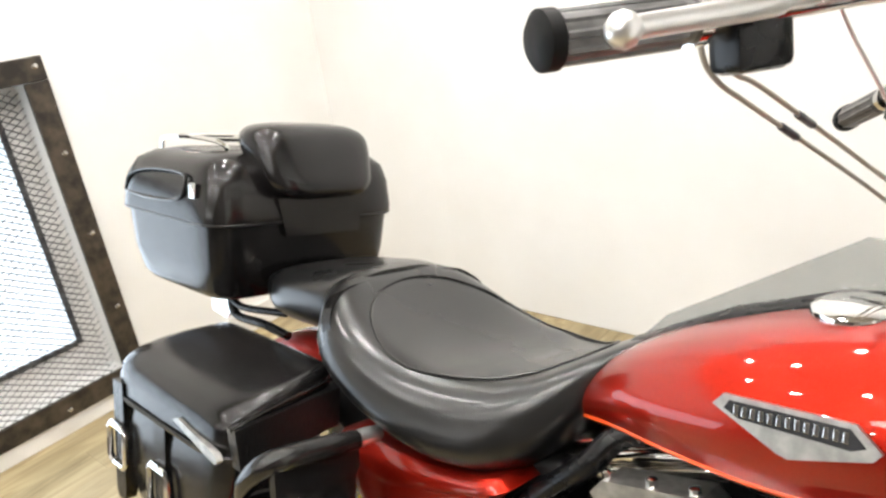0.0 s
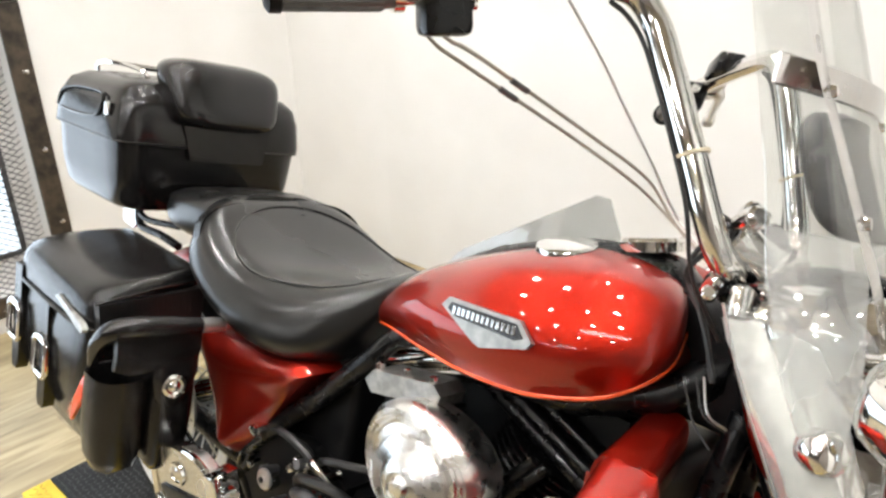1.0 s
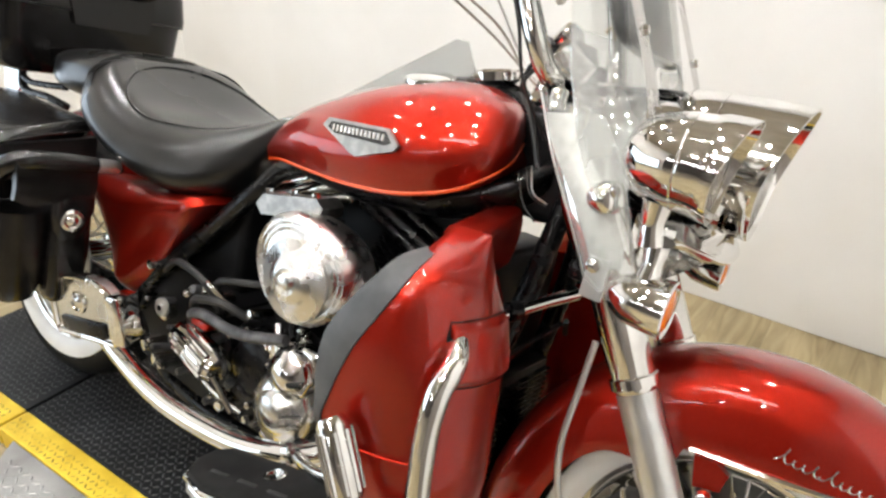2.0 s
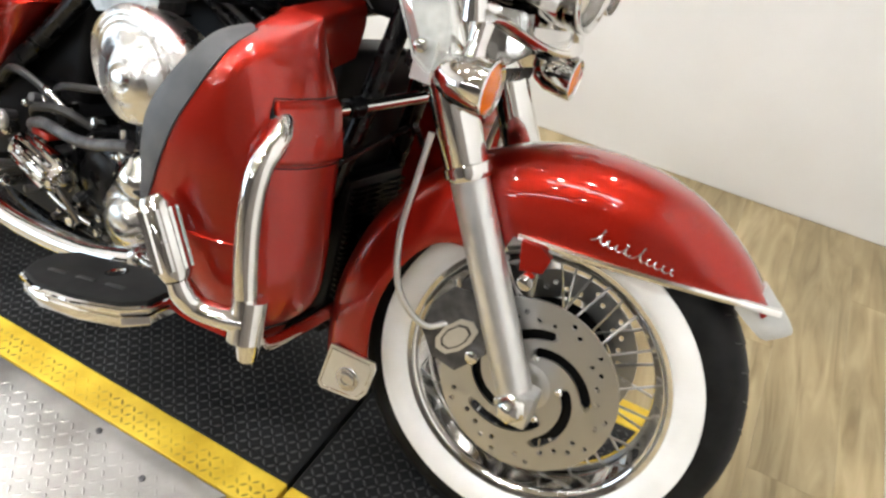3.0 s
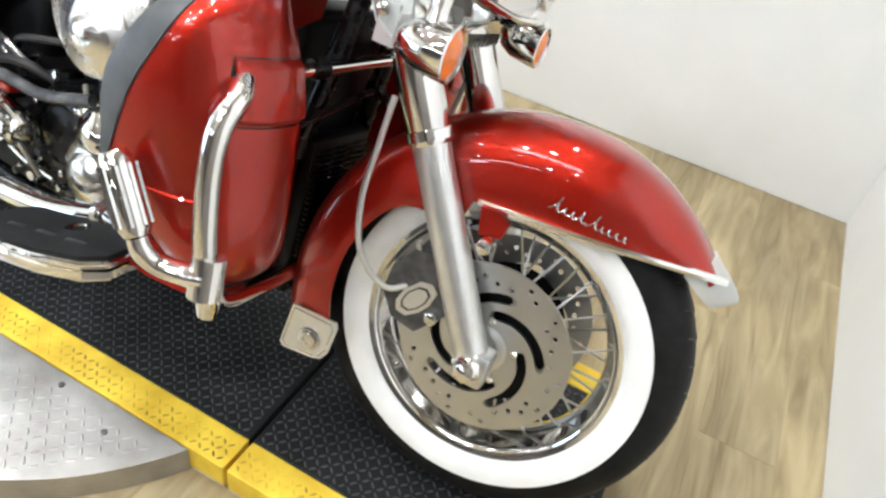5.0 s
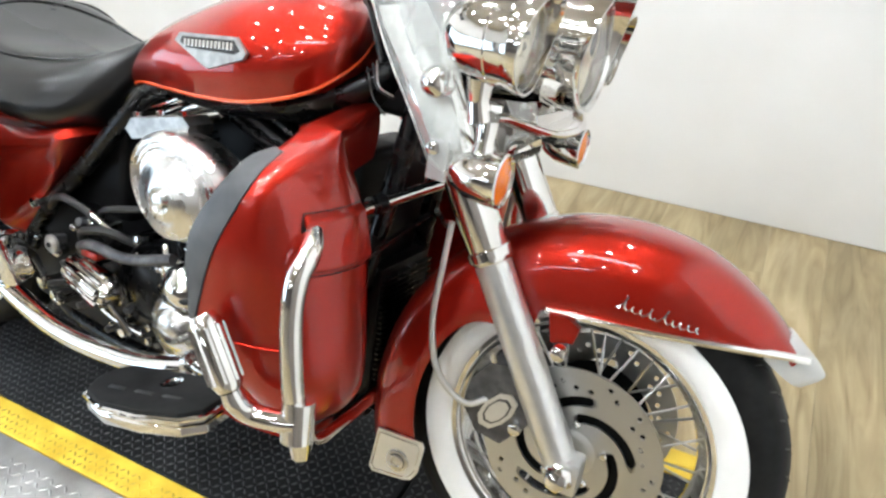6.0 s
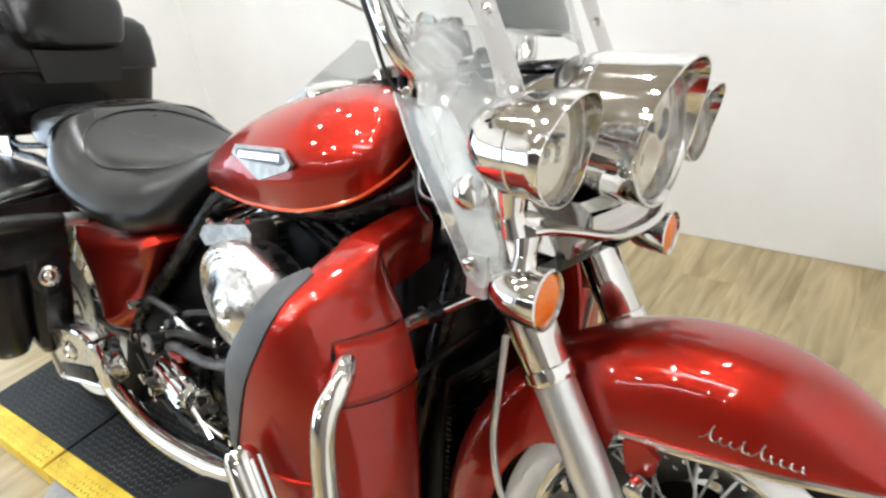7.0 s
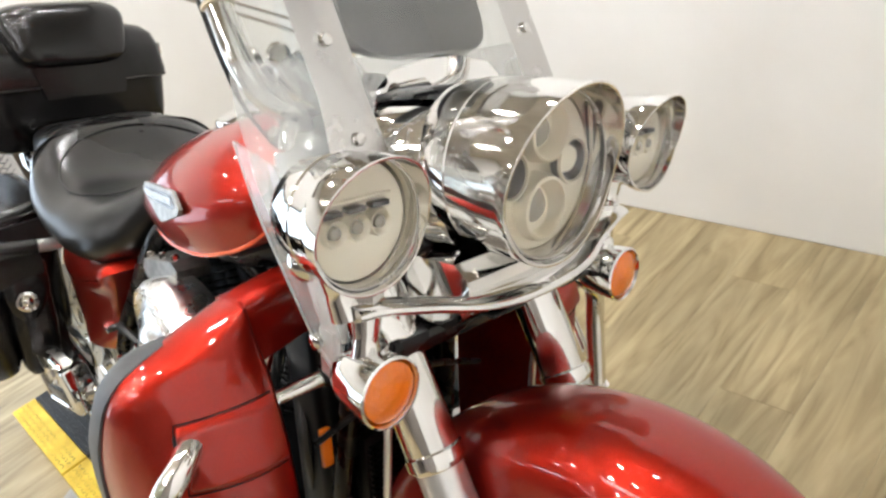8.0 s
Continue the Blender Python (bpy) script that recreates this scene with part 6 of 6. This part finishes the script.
front("brake_hose", tube([(0.568, -0.142, 0.660), (0.566, -0.145, 0.585), (0.563, -0.145, 0.500), (0.578, -0.143, 0.425), (0.606, -0.138, 0.385), (0.640, -0.128, 0.366), (0.665, -0.105, 0.375)], 0.0052, 10), SILVER, bike, "braided silver brake hose")
front("brake_hose", tube([(0.568, 0.142, 0.660), (0.560, 0.145, 0.560), (0.578, 0.143, 0.425), (0.640, 0.128, 0.366), (0.665, 0.105, 0.375)], 0.0052, 10), SILVER, bike, "braided silver brake hose")

# ---- frame and engine ----
for s in (-1, 1):
    part("frame_rail", tube([(-0.44, s * 0.150, 0.33), (-0.40, s * 0.155, 0.41), (-0.25, s * 0.155, 0.555), (-0.13, s * 0.150, 0.680), (-0.07, s * 0.12, 0.745), (0.10, s * 0.06, 0.770), (0.36, s * 0.03, 0.82)], 0.0185, 12), BLACK, bike, "black frame tube")
    part("frame_rail", tube([(0.44, s * 0.05, 0.82), (0.42, s * 0.085, 0.62), (0.37, s * 0.105, 0.35), (0.30, s * 0.115, 0.20), (0.10, s * 0.12, 0.17), (-0.30, s * 0.13, 0.18), (-0.44, s * 0.14, 0.30)], 0.0175, 12), BLACK, bike, "black frame tube")
    part("swing_arm", tube([(-0.32, s * 0.10, 0.31), (-0.55, s * 0.125, 0.32), (-0.82, s * 0.125, 0.3215)], 0.022, 12), BLACK, bike, "black swing arm")
# Added black block that keeps the tank's far front lobe out of sight.
part("neck_cover", box(0.325, 0.445, -0.058, 0.075, 0.78, 0.945, 0.018, 3), CASTBLACK, bike, "black block added at the steering neck to hide the tank")
part("steering_head", tube([(0.425, 0, 0.93), (0.515, 0, 0.76)], 0.040, 20, False), BLACK, bike)
front("triple_clamp", box(0.50, 0.60, -0.155, 0.155, 0.735, 0.765, 0.010), BLACK, bike, "black lower fork clamp")
part("under_tank", loft([[Vector((x, w * math.cos(u), z + h * math.sin(u))) for u in [2 * math.pi * k / 24 for k in range(24)]] for x, z, w, h in ((-0.17, 0.735, 0.07, 0.02), (-0.05, 0.745, 0.13, 0.03), (0.10, 0.748, 0.155, 0.035), (0.25, 0.775, 0.155, 0.04), (0.36, 0.82, 0.12, 0.045), (0.41, 0.86, 0.07, 0.04))]), BLACK, bike, "black underside of the tank")
crank = part("crankcase", prism([(-0.10, 0.20), (0.20, 0.20), (0.27, 0.26), (0.28, 0.36), (0.22, 0.43), (0.05, 0.46), (-0.12, 0.44), (-0.16, 0.34), (-0.14, 0.24)], -0.135, 0.135, 0.02, 3), CASTBLACK, bike, "black engine crankcase")
gear = part("gearbox", prism([(-0.42, 0.22), (-0.14, 0.20), (-0.13, 0.44), (-0.26, 0.47), (-0.40, 0.44), (-0.44, 0.34)], -0.150, 0.150, 0.02, 3), CASTBLACK, bike, "black gearbox housing")
for n, (base, top) in enumerate((((-0.005, 0.440), (-0.085, 0.655)), ((0.110, 0.440), (0.195, 0.655)))):
    b0, b1 = Vector((base[0], 0, base[1])), Vector((top[0], 0, top[1]))
    d = (b1 - b0).normalized()
    cyl = part("cylinder", tube([b0, b1], 0.062, 28, False), CASTBLACK, bike, "black finned engine cylinder")
    fin = finish("cooling_fin", revolve([(-0.0022, 0.060), (-0.0022, 0.094), (0.0, 0.096), (0.0022, 0.094), (0.0022, 0.060)], (0, 0, 0), (0, 0, 1), 32, True), BLACK)
    for k in range(15):
        ob = new("cooling_fin", fin)
        ob.parent = cyl
        ob.matrix_basis = Matrix.Translation(b0 + d * (0.02 + k * 0.0138)) @ d.to_track_quat("Z", "Y").to_matrix().to_4x4() @ Matrix.Diagonal((1.0, 1.15, 1, 1))
    m = Matrix.Translation(b1) @ d.to_track_quat("Z", "Y").to_matrix().to_4x4()
    for k, (hw, z0, z1) in enumerate(((0.088, 0.0, 0.022), (0.092, 0.024, 0.046), (0.080, 0.048, 0.066))):
        part("rocker_cover", moved(box(-0.145 if k < 2 else -0.12, 0.145 if k < 2 else 0.12, -hw, hw, z0, z1, 0.008, 3), m @ Matrix.Rotation(radians(90), 4, "Z")), CHROME if n == 0 else BLACK, cyl, "chrome rocker box" if n == 0 else "black rocker box")
    for y in (-0.06, -0.09):
        part("rocker_bolt", moved(revolve([(0, 0.008), (0.010, 0.008), (0.012, 0.005), (0.012, 0)], (0, 0, 0), (0, 0, 1), 8), m @ Matrix.Translation((0.0, 0.0, 0.066)) @ Matrix.Translation((y * 0.6, 0.09 if y < -0.07 else -0.09, 0))), DULLCHROME, cyl)
    for k in (0, 1):
        foot = Vector((0.03 + 0.055 * n + 0.022 * k, -0.150, 0.40))
        part("pushrod_tube", tube([foot, foot + (b1 - b0) * 0.45 + Vector((0, 0.01, 0.05)), b1 + Vector((0.02 * k - 0.03 + 0.04 * n, -0.115, 0.0))], 0.0095, 12, False), BLACK, cyl, "black pushrod tube")
part("intake_body", prism([(-0.16, 0.46), (0.22, 0.46), (0.30, 0.62), (0.30, 0.745), (-0.12, 0.735), (-0.20, 0.60)], -0.052, 0.052, 0.02), CASTBLACK, bike, "black intake and inner engine")
part("battery_box", box(-0.46, -0.17, -0.125, 0.125, 0.43, 0.66, 0.02, 3), CASTBLACK, bike, "black battery and oil box under the seat")
air = part("air_cleaner", loft([[Vector((0.076 + k * (0.104 * math.cos(u) + 0.016 * max(0, math.cos(u - 0.5)) ** 2 - 0.014 * max(0, math.cos(u - 2.4)) ** 2), y, 0.598 + k * (0.094 * math.sin(u) + 0.010 * max(0, math.cos(u - 2.4)) ** 2))) for u in [2 * math.pi * j / 48 for j in range(48)]]
               for y, k in ((-0.150, 0.92), (-0.198, 1.0), (-0.214, 0.985), (-0.224, 0.93), (-0.229, 0.90), (-0.225, 0.87), (-0.225, 0.85), (-0.2305, 0.82), (-0.226, 0.79), (-0.226, 0.76), (-0.231, 0.73), (-0.228, 0.70), (-0.232, 0.5), (-0.234, 0.2))]), AIRCOVER, bike, "oval chrome air cleaner cover", sharp=45)
part("air_cleaner_boss", revolve([(0, 0.074), (0.006, 0.074), (0.010, 0.068), (0.012, 0.050), (0.020, 0.042), (0.024, 0.032), (0.026, 0.024), (0.020, 0.020), (0.030, 0.013), (0.032, 0)], (0.078, -0.230, 0.588), (0, -1, 0), 40), AIRCOVER, air, "stepped round chrome boss")
timing = part("timing_cover", revolve([(0, 0.088), (0.026, 0.088), (0.036, 0.080), (0.038, 0.060), (0.034, 0.055), (0.040, 0.045), (0.042, 0)], (-0.06, -0.132, 0.345), (0, -1, 0), 40), BLACK, bike, "round black timing cover")
for k in range(8):
    a = 2 * math.pi * k / 8 + 0.2
    part("cover_bolt", revolve([(0, 0.007), (0.008, 0.007), (0.010, 0.004), (0.010, 0)], (-0.06 + 0.076 * math.cos(a), -0.168, 0.345 + 0.076 * math.sin(a)), (0, -1, 0), 8), CHROME, timing)
fil = part("oil_filter", tube([(-0.238, -0.190, 0.352), (-0.228, -0.193, 0.351), (-0.112, -0.212, 0.338), (-0.092, -0.215, 0.335)], [0.028, 0.036, 0.036, 0.026], 20, False), CHROME, bike, "chrome oil pump housing")
for k in range(5):
    o = Vector((0.010 * math.sin(0.5 + 0.45 * k), -0.036 * math.cos(-0.5 + 0.45 * k), 0.036 * math.sin(-0.5 + 0.45 * k)))
    part("housing_rib", tube([Vector((-0.226, -0.193, 0.351)) + o, Vector((-0.114, -0.212, 0.338)) + o], 0.0055, 8, False), CHROME, fil)
part("lifter_block", box(-0.005, 0.055, -0.185, -0.12, 0.385, 0.445, 0.010, 3), CHROME, bike, "chrome lifter block")
part("lifter_block", box(0.075, 0.150, -0.190, -0.12, 0.385, 0.455, 0.010, 3), CHROME, bike, "chrome lifter block")
part("rocker_end", prism([(-0.100, 0.668), (-0.085, 0.690), (0.045, 0.718), (0.062, 0.705), (0.058, 0.685), (-0.082, 0.652)], -0.178, -0.120, 0.009, 3), PEWTER, bike, "dull metal rocker box end")
for bx, bz in ((-0.082, 0.694), (-0.02, 0.708), (0.035, 0.718)):
    part("rocker_bolt", revolve([(0, 0.008), (0.012, 0.008), (0.014, 0.005), (0.014, 0)], (bx, -0.165, bz - 0.006), (-0.2, 0, 1), 8), CHROME, bike)
part("starter_badge", box(-0.198, -0.148, -0.210, -0.165, 0.392, 0.408, 0.004), RED, bike, "dark red enamel badge")
fpump = part("front_case_cover", revolve([(0, 0.074), (0.030, 0.074), (0.044, 0.064), (0.050, 0.046), (0.052, 0.042), (0.060, 0.036), (0.066, 0.020), (0.067, 0)], (0.060, -0.158, 0.318), (0, -1, 0), 32), SATINCHROME, bike, "domed chrome front case cover")
part("case_neck", revolve([(0, 0.052), (0.045, 0.052), (0.058, 0.044), (0.063, 0.030), (0.070, 0.022), (0.072, 0)], (0.070, -0.150, 0.396), (0, -1, 0), 28), CHROME, bike, "chrome breather housing")
part("oil_plug", revolve([(0, 0.020), (0.006, 0.020), (0.009, 0.016), (0.008, 0.012), (0.010, 0.010), (0.010, 0.004), (0.008, 0)], (-0.308, -0.192, 0.380), (0, -1, 0), 24), SILVER, bike, "round engraved oil plug")
part("oil_plug_core", revolve([(0, 0.0065), (0.012, 0.006), (0.013, 0)], (-0.308, -0.192, 0.380), (0, -1, 0), 16), BLACK, bike)
part("breather_pipe", tube([(-0.222, -0.185, 0.392), (-0.205, -0.200, 0.408), (-0.166, -0.205, 0.422), (-0.100, -0.205, 0.420), (-0.041, -0.205, 0.428), (0.051, -0.200, 0.456)], 0.011, 10), GREYMETAL, bike, "grey breather pipe")
part("brake_rod", tube([(-0.095, -0.225, 0.322), (-0.02, -0.235, 0.285)], 0.0055, 8, False), CHROME, bike)
rng = random.Random(4)
for k in range(80):   # bolt heads, plugs and clips over the cases
    x, z, size = rng.uniform(-0.40, 0.20), rng.uniform(0.22, 0.47), rng.uniform(0.005, 0.011)
    reach = rng.uniform(0.02, 0.055)
    part("case_bolt", revolve([(0, size * 1.1), (reach - 0.008, size * 1.1), (reach - 0.008, size), (reach - 0.001, size), (reach, size * 0.6), (reach, 0)], (x, -0.150 if x < -0.13 else -0.136, z), (rng.uniform(-0.25, 0.25), -1, rng.uniform(-0.25, 0.25)), 8), GREYMETAL if k % 3 == 0 else CHROME, gear if x < -0.13 else crank)
for pts, r in (([(-0.23, -0.165, 0.335), (-0.20, -0.185, 0.30), (-0.13, -0.195, 0.275), (-0.03, -0.20, 0.27)], 0.006), ([(0.0, -0.17, 0.46), (0.03, -0.19, 0.43), (0.04, -0.19, 0.40)], 0.009), ([(-0.20, -0.17, 0.47), (-0.17, -0.20, 0.485), (-0.13, -0.19, 0.46)], 0.006)):
    part("chrome_pipe", tube(pts, r, 10), CHROME, crank, "chrome pipe on the engine cases")
for pts, r in (([(-0.20, -0.16, 0.46), (-0.14, -0.19, 0.50), (-0.05, -0.16, 0.52), (0.03, -0.12, 0.56)], 0.007), ([(-0.36, -0.16, 0.44), (-0.28, -0.19, 0.49), (-0.20, -0.18, 0.47), (-0.16, -0.17, 0.42)], 0.008),
               ([(-0.24, -0.17, 0.40), (-0.20, -0.20, 0.44), (-0.13, -0.20, 0.46), (-0.08, -0.17, 0.44)], 0.009), ([(0.30, -0.10, 0.60), (0.34, -0.13, 0.50), (0.33, -0.12, 0.40)], 0.009)):
    part("hose", tube(pts, r, 8), CABLE, bike, "black rubber hose")
for a, b, col in (((0.41, -0.140, 0.875), (0.452, -0.150, 0.830), STEEL), ((0.40, -0.135, 0.87), (0.45, -0.145, 0.825), CABLE), ((0.38, -0.12, 0.86), (0.44, -0.15, 0.80), CABLE)):
    part("wire", tube([a, ((a[0] + b[0]) / 2, a[1] - 0.02, (a[2] + b[2]) / 2 - 0.01), b], 0.0015, 6), col, bike)
part("reflector_amber", box(0.388, 0.398, -0.136, -0.118, 0.478, 0.542, 0.003), AMBER, bike, "amber side reflector")
for s in (-1, 1):
    part("air_dam_bar", tube([(0.418, s * 0.205, 0.640), (0.428, s * 0.150, 0.648), (0.452, s * 0.055, 0.662), (0.478, s * 0.0, 0.676)], [0.010, 0.012, 0.011, 0.011], 10), CHROME, bike, "chrome brace tube")
    part("brace_rod", tube([(0.420, s * 0.160, 0.545), (0.448, s * 0.075, 0.590), (0.470, s * 0.010, 0.622)], 0.005, 8), BLACK, bike, "thin black brace rod")
    part("brace_clamp", revolve([(-0.014, 0.0), (-0.014, 0.016), (0.014, 0.016), (0.014, 0.0)], (0.432, s * 0.130, 0.651), (0.25, -s, 0.12), 16), BLACK, bike)
# Added black block that fills the dark gap between fairing and fork.
part("front_shroud", box(0.29, 0.385, -0.125, 0.125, 0.20, 0.72, 0.02, 3), CASTBLACK, bike, "black block added to close the gap before the engine")
part("oil_cooler", box(0.395, 0.43, -0.085, 0.085, 0.22, 0.52, 0.006), CASTBLACK, bike, "black oil cooler on the down tubes")
fins = finish("cooler_fin", box(0.43, 0.440, -0.080, 0.080, -0.0012, 0.0012), BLACK, False)
for k in range(26):
    ob = new("cooler_fin", fins)
    ob.parent = bike.children[-1] if bike.children[-1].name.startswith("oil_cooler") else bike
    ob.location = (0, 0, 0.24 + k * 0.0105)

# ---- exhaust, boards and stand ----
pipe = part("exhaust_pipe", tube([(0.255, -0.12, 0.62), (0.285, -0.165, 0.56), (0.290, -0.20, 0.47), (0.255, -0.225, 0.375), (0.200, -0.245, 0.318), (0.120, -0.258, 0.284), (0.0, -0.262, 0.254), (-0.18, -0.260, 0.241), (-0.34, -0.250, 0.262), (-0.50, -0.235, 0.305)], 0.0215, 18), CHROME, bike, "long chrome exhaust pipe")
part("muffler", tube([(-0.47, -0.238, 0.296), (-0.52, -0.234, 0.310), (-0.60, -0.232, 0.322), (-1.15, -0.232, 0.345), (-1.20, -0.232, 0.347)], [0.024, 0.036, 0.044, 0.046, 0.040], 20, False), CHROME, pipe, "chrome muffler")
part("pipe_clamp", revolve([(-0.008, 0.0), (-0.008, 0.028), (0.008, 0.028), (0.008, 0.0)], (0.165, -0.250, 0.302), (0.85, -0.15, 0.42), 20), DULLCHROME, pipe)
for s in (-1, 1):
    mir = (lambda b: b) if s < 0 else mirrored
    tilt = Matrix.Translation((0.200, -0.360, 0.313)) @ pose(0, 0, 0, 0, -13, 3) @ Matrix.Diagonal((0.86, 0.98, 1, 1))
    plan = [(0.165, 0.055), (0.165, -0.045), (0.13, -0.070), (0.04, -0.082), (-0.06, -0.078), (-0.135, -0.052), (-0.165, -0.010), (-0.165, 0.030), (-0.14, 0.055)]
    ring = lambda k, z: [Vector((x * k, y * k, z)) for x, y in plan]
    board = part("footboard", mir(moved(loft([ring(0.96, -0.028), ring(0.985, -0.024), ring(0.985, -0.013), ring(0.95, -0.010), ring(0.95, -0.006)]), tilt)), CHROME, bike, "chrome edged rider footboard", sharp=30)
    part("board_pad", mir(moved(loft([ring(0.955, -0.006), ring(0.965, 0.002), ring(0.95, 0.010), ring(0.90, 0.012)]), tilt)), RUBBER, board, "black rubber footboard pad", sharp=30)
    part("board_trim", mir(moved(tube([Vector((x * 0.985, y * 0.985, 0.000)) for x, y in plan], 0.0045, 8, False), tilt)), CHROME, board)
    for kx in (-0.07, 0.0, 0.07):
        part("pad_inlay", mir(moved(box(kx - 0.022, kx + 0.022, -0.034, -0.026, 0.0115, 0.0135, 0.001), tilt)), CABLE, board)
    part("pad_inlay", mir(moved(revolve([(0.010, 0.020), (0.014, 0.020), (0.014, 0.014), (0.012, 0.013), (0.012, 0)], (0.02, 0.012, 0), (0, 0, 1), 20), tilt)), CHROME, board)
    part("board_bracket", mir(tube([(0.10, -0.14, 0.235), (0.14, -0.26, 0.255), (0.17, -0.34, 0.270)], 0.013, 10)), BLACK, board)
    # passenger board folded up against the frame
    pb = Matrix.Translation((-0.398, -0.298, 0.364)) @ pose(0, 0, 0, 8, -12, 4)
    out = [(-0.105, -0.052), (-0.095, -0.062), (0.085, -0.066), (0.104, -0.050)] + [(0.108 * math.cos(a) ** 0.8 if a < 1.57 else -0.105 * abs(math.cos(a)) ** 0.8, 0.070 * math.sin(a)) for a in [math.pi * k / 14 for k in range(15)]]
    pboard = part("passenger_board", mir(moved(prism(out, -0.012, 0.012, 0.006, 3), pb)), SATINCHROME, bike, "folded chrome passenger footboard")
    part("board_rim", mir(moved(tube([Vector((x * 0.97, -0.013, z * 0.97)) for x, z in out + out[:1]], 0.006, 8, False), pb)), CHROME, pboard)
    part("board_emblem", mir(moved(revolve([(0.012, 0.024), (0.017, 0.022), (0.018, 0.017), (0.015, 0.015), (0.018, 0.008), (0.019, 0)], (-0.015, 0, 0.012), (0, -1, 0), 24), pb)), CHROME, pboard)
    part("board_step", mir(moved(box(-0.078, 0.062, -0.018, -0.011, -0.056, -0.022, 0.004), pb)), BLACK, pboard)
    part("board_hinge", mir(moved(box(0.085, 0.125, -0.025, 0.030, -0.060, 0.045, 0.008), pb)), CHROME, pboard)
part("brake_pedal", tube([(0.14, -0.24, 0.30), (0.24, -0.30, 0.335), (0.33, -0.33, 0.375)], [0.012, 0.010, 0.013], 12), CHROME, bike, "chrome brake pedal")
part("side_stand", tube([(0.10, 0.14, 0.17), (0.08, 0.24, 0.10), (0.07, 0.315, -0.060)], [0.016, 0.013, 0.012], 12), BLACK, bike, "black side stand leg")

# chrome script on the fender, as plain flowing strokes
for s in (-1, 1):
    x = 0.0
    for w, h in ((0.016, 0.021), (0.012, 0.009), (0.012, 0.009), (0.013, 0.016), (0.006, 0.003), (0.016, 0.021), (0.010, 0.009), (0.011, 0.009), (0.012, 0.009), (0.012, 0.009)):
        pts = []
        for j in range(11):
            t = j / 10
            up = h * (0.5 - 0.5 * math.cos(2 * math.pi * t))
            px = 0.826 + x + w * (t + 0.22 * math.sin(2 * math.pi * t)) + 0.35 * up
            pz = 0.588 - 0.075 * x + up
            pts.append(Vector((px, s * (fender_half(math.degrees(math.atan2(pz - 0.3215, px - 0.81))) + 0.0035), pz)))
        front("script_stroke", tube(pts, 0.0013, 6, True, 2), CHROME, front_fender)
        x += w

# ---- floor planks ----
plank_mesh = {}
PW, PL = 0.178, 1.22
col = 0
x = -2.27
while x < 1.57:
    w = min(PW, 1.57 - x)
    y = -3.4 - (col * 0.43) % PL
    while y < 1.352:
        y0, y1 = max(y, -3.4), min(y + PL, 1.374)
        if y1 - y0 > 0.02:
            key = (round(w, 3), round(y1 - y0, 3))
            if key not in plank_mesh:
                plank_mesh[key] = finish("plank", box(-w / 2 + 0.0002, w / 2 - 0.0002, -(y1 - y0) / 2 + 0.0002, (y1 - y0) / 2 - 0.0002, -0.004, 0.0, 0.0004, 1), WOOD, False)
            ob = new("plank", plank_mesh[key])
            ob.parent, ob.location = subfloor, (x + w / 2, (y0 + y1) / 2, FLOOR_Z)
        y += PL
    x += PW
    col += 1
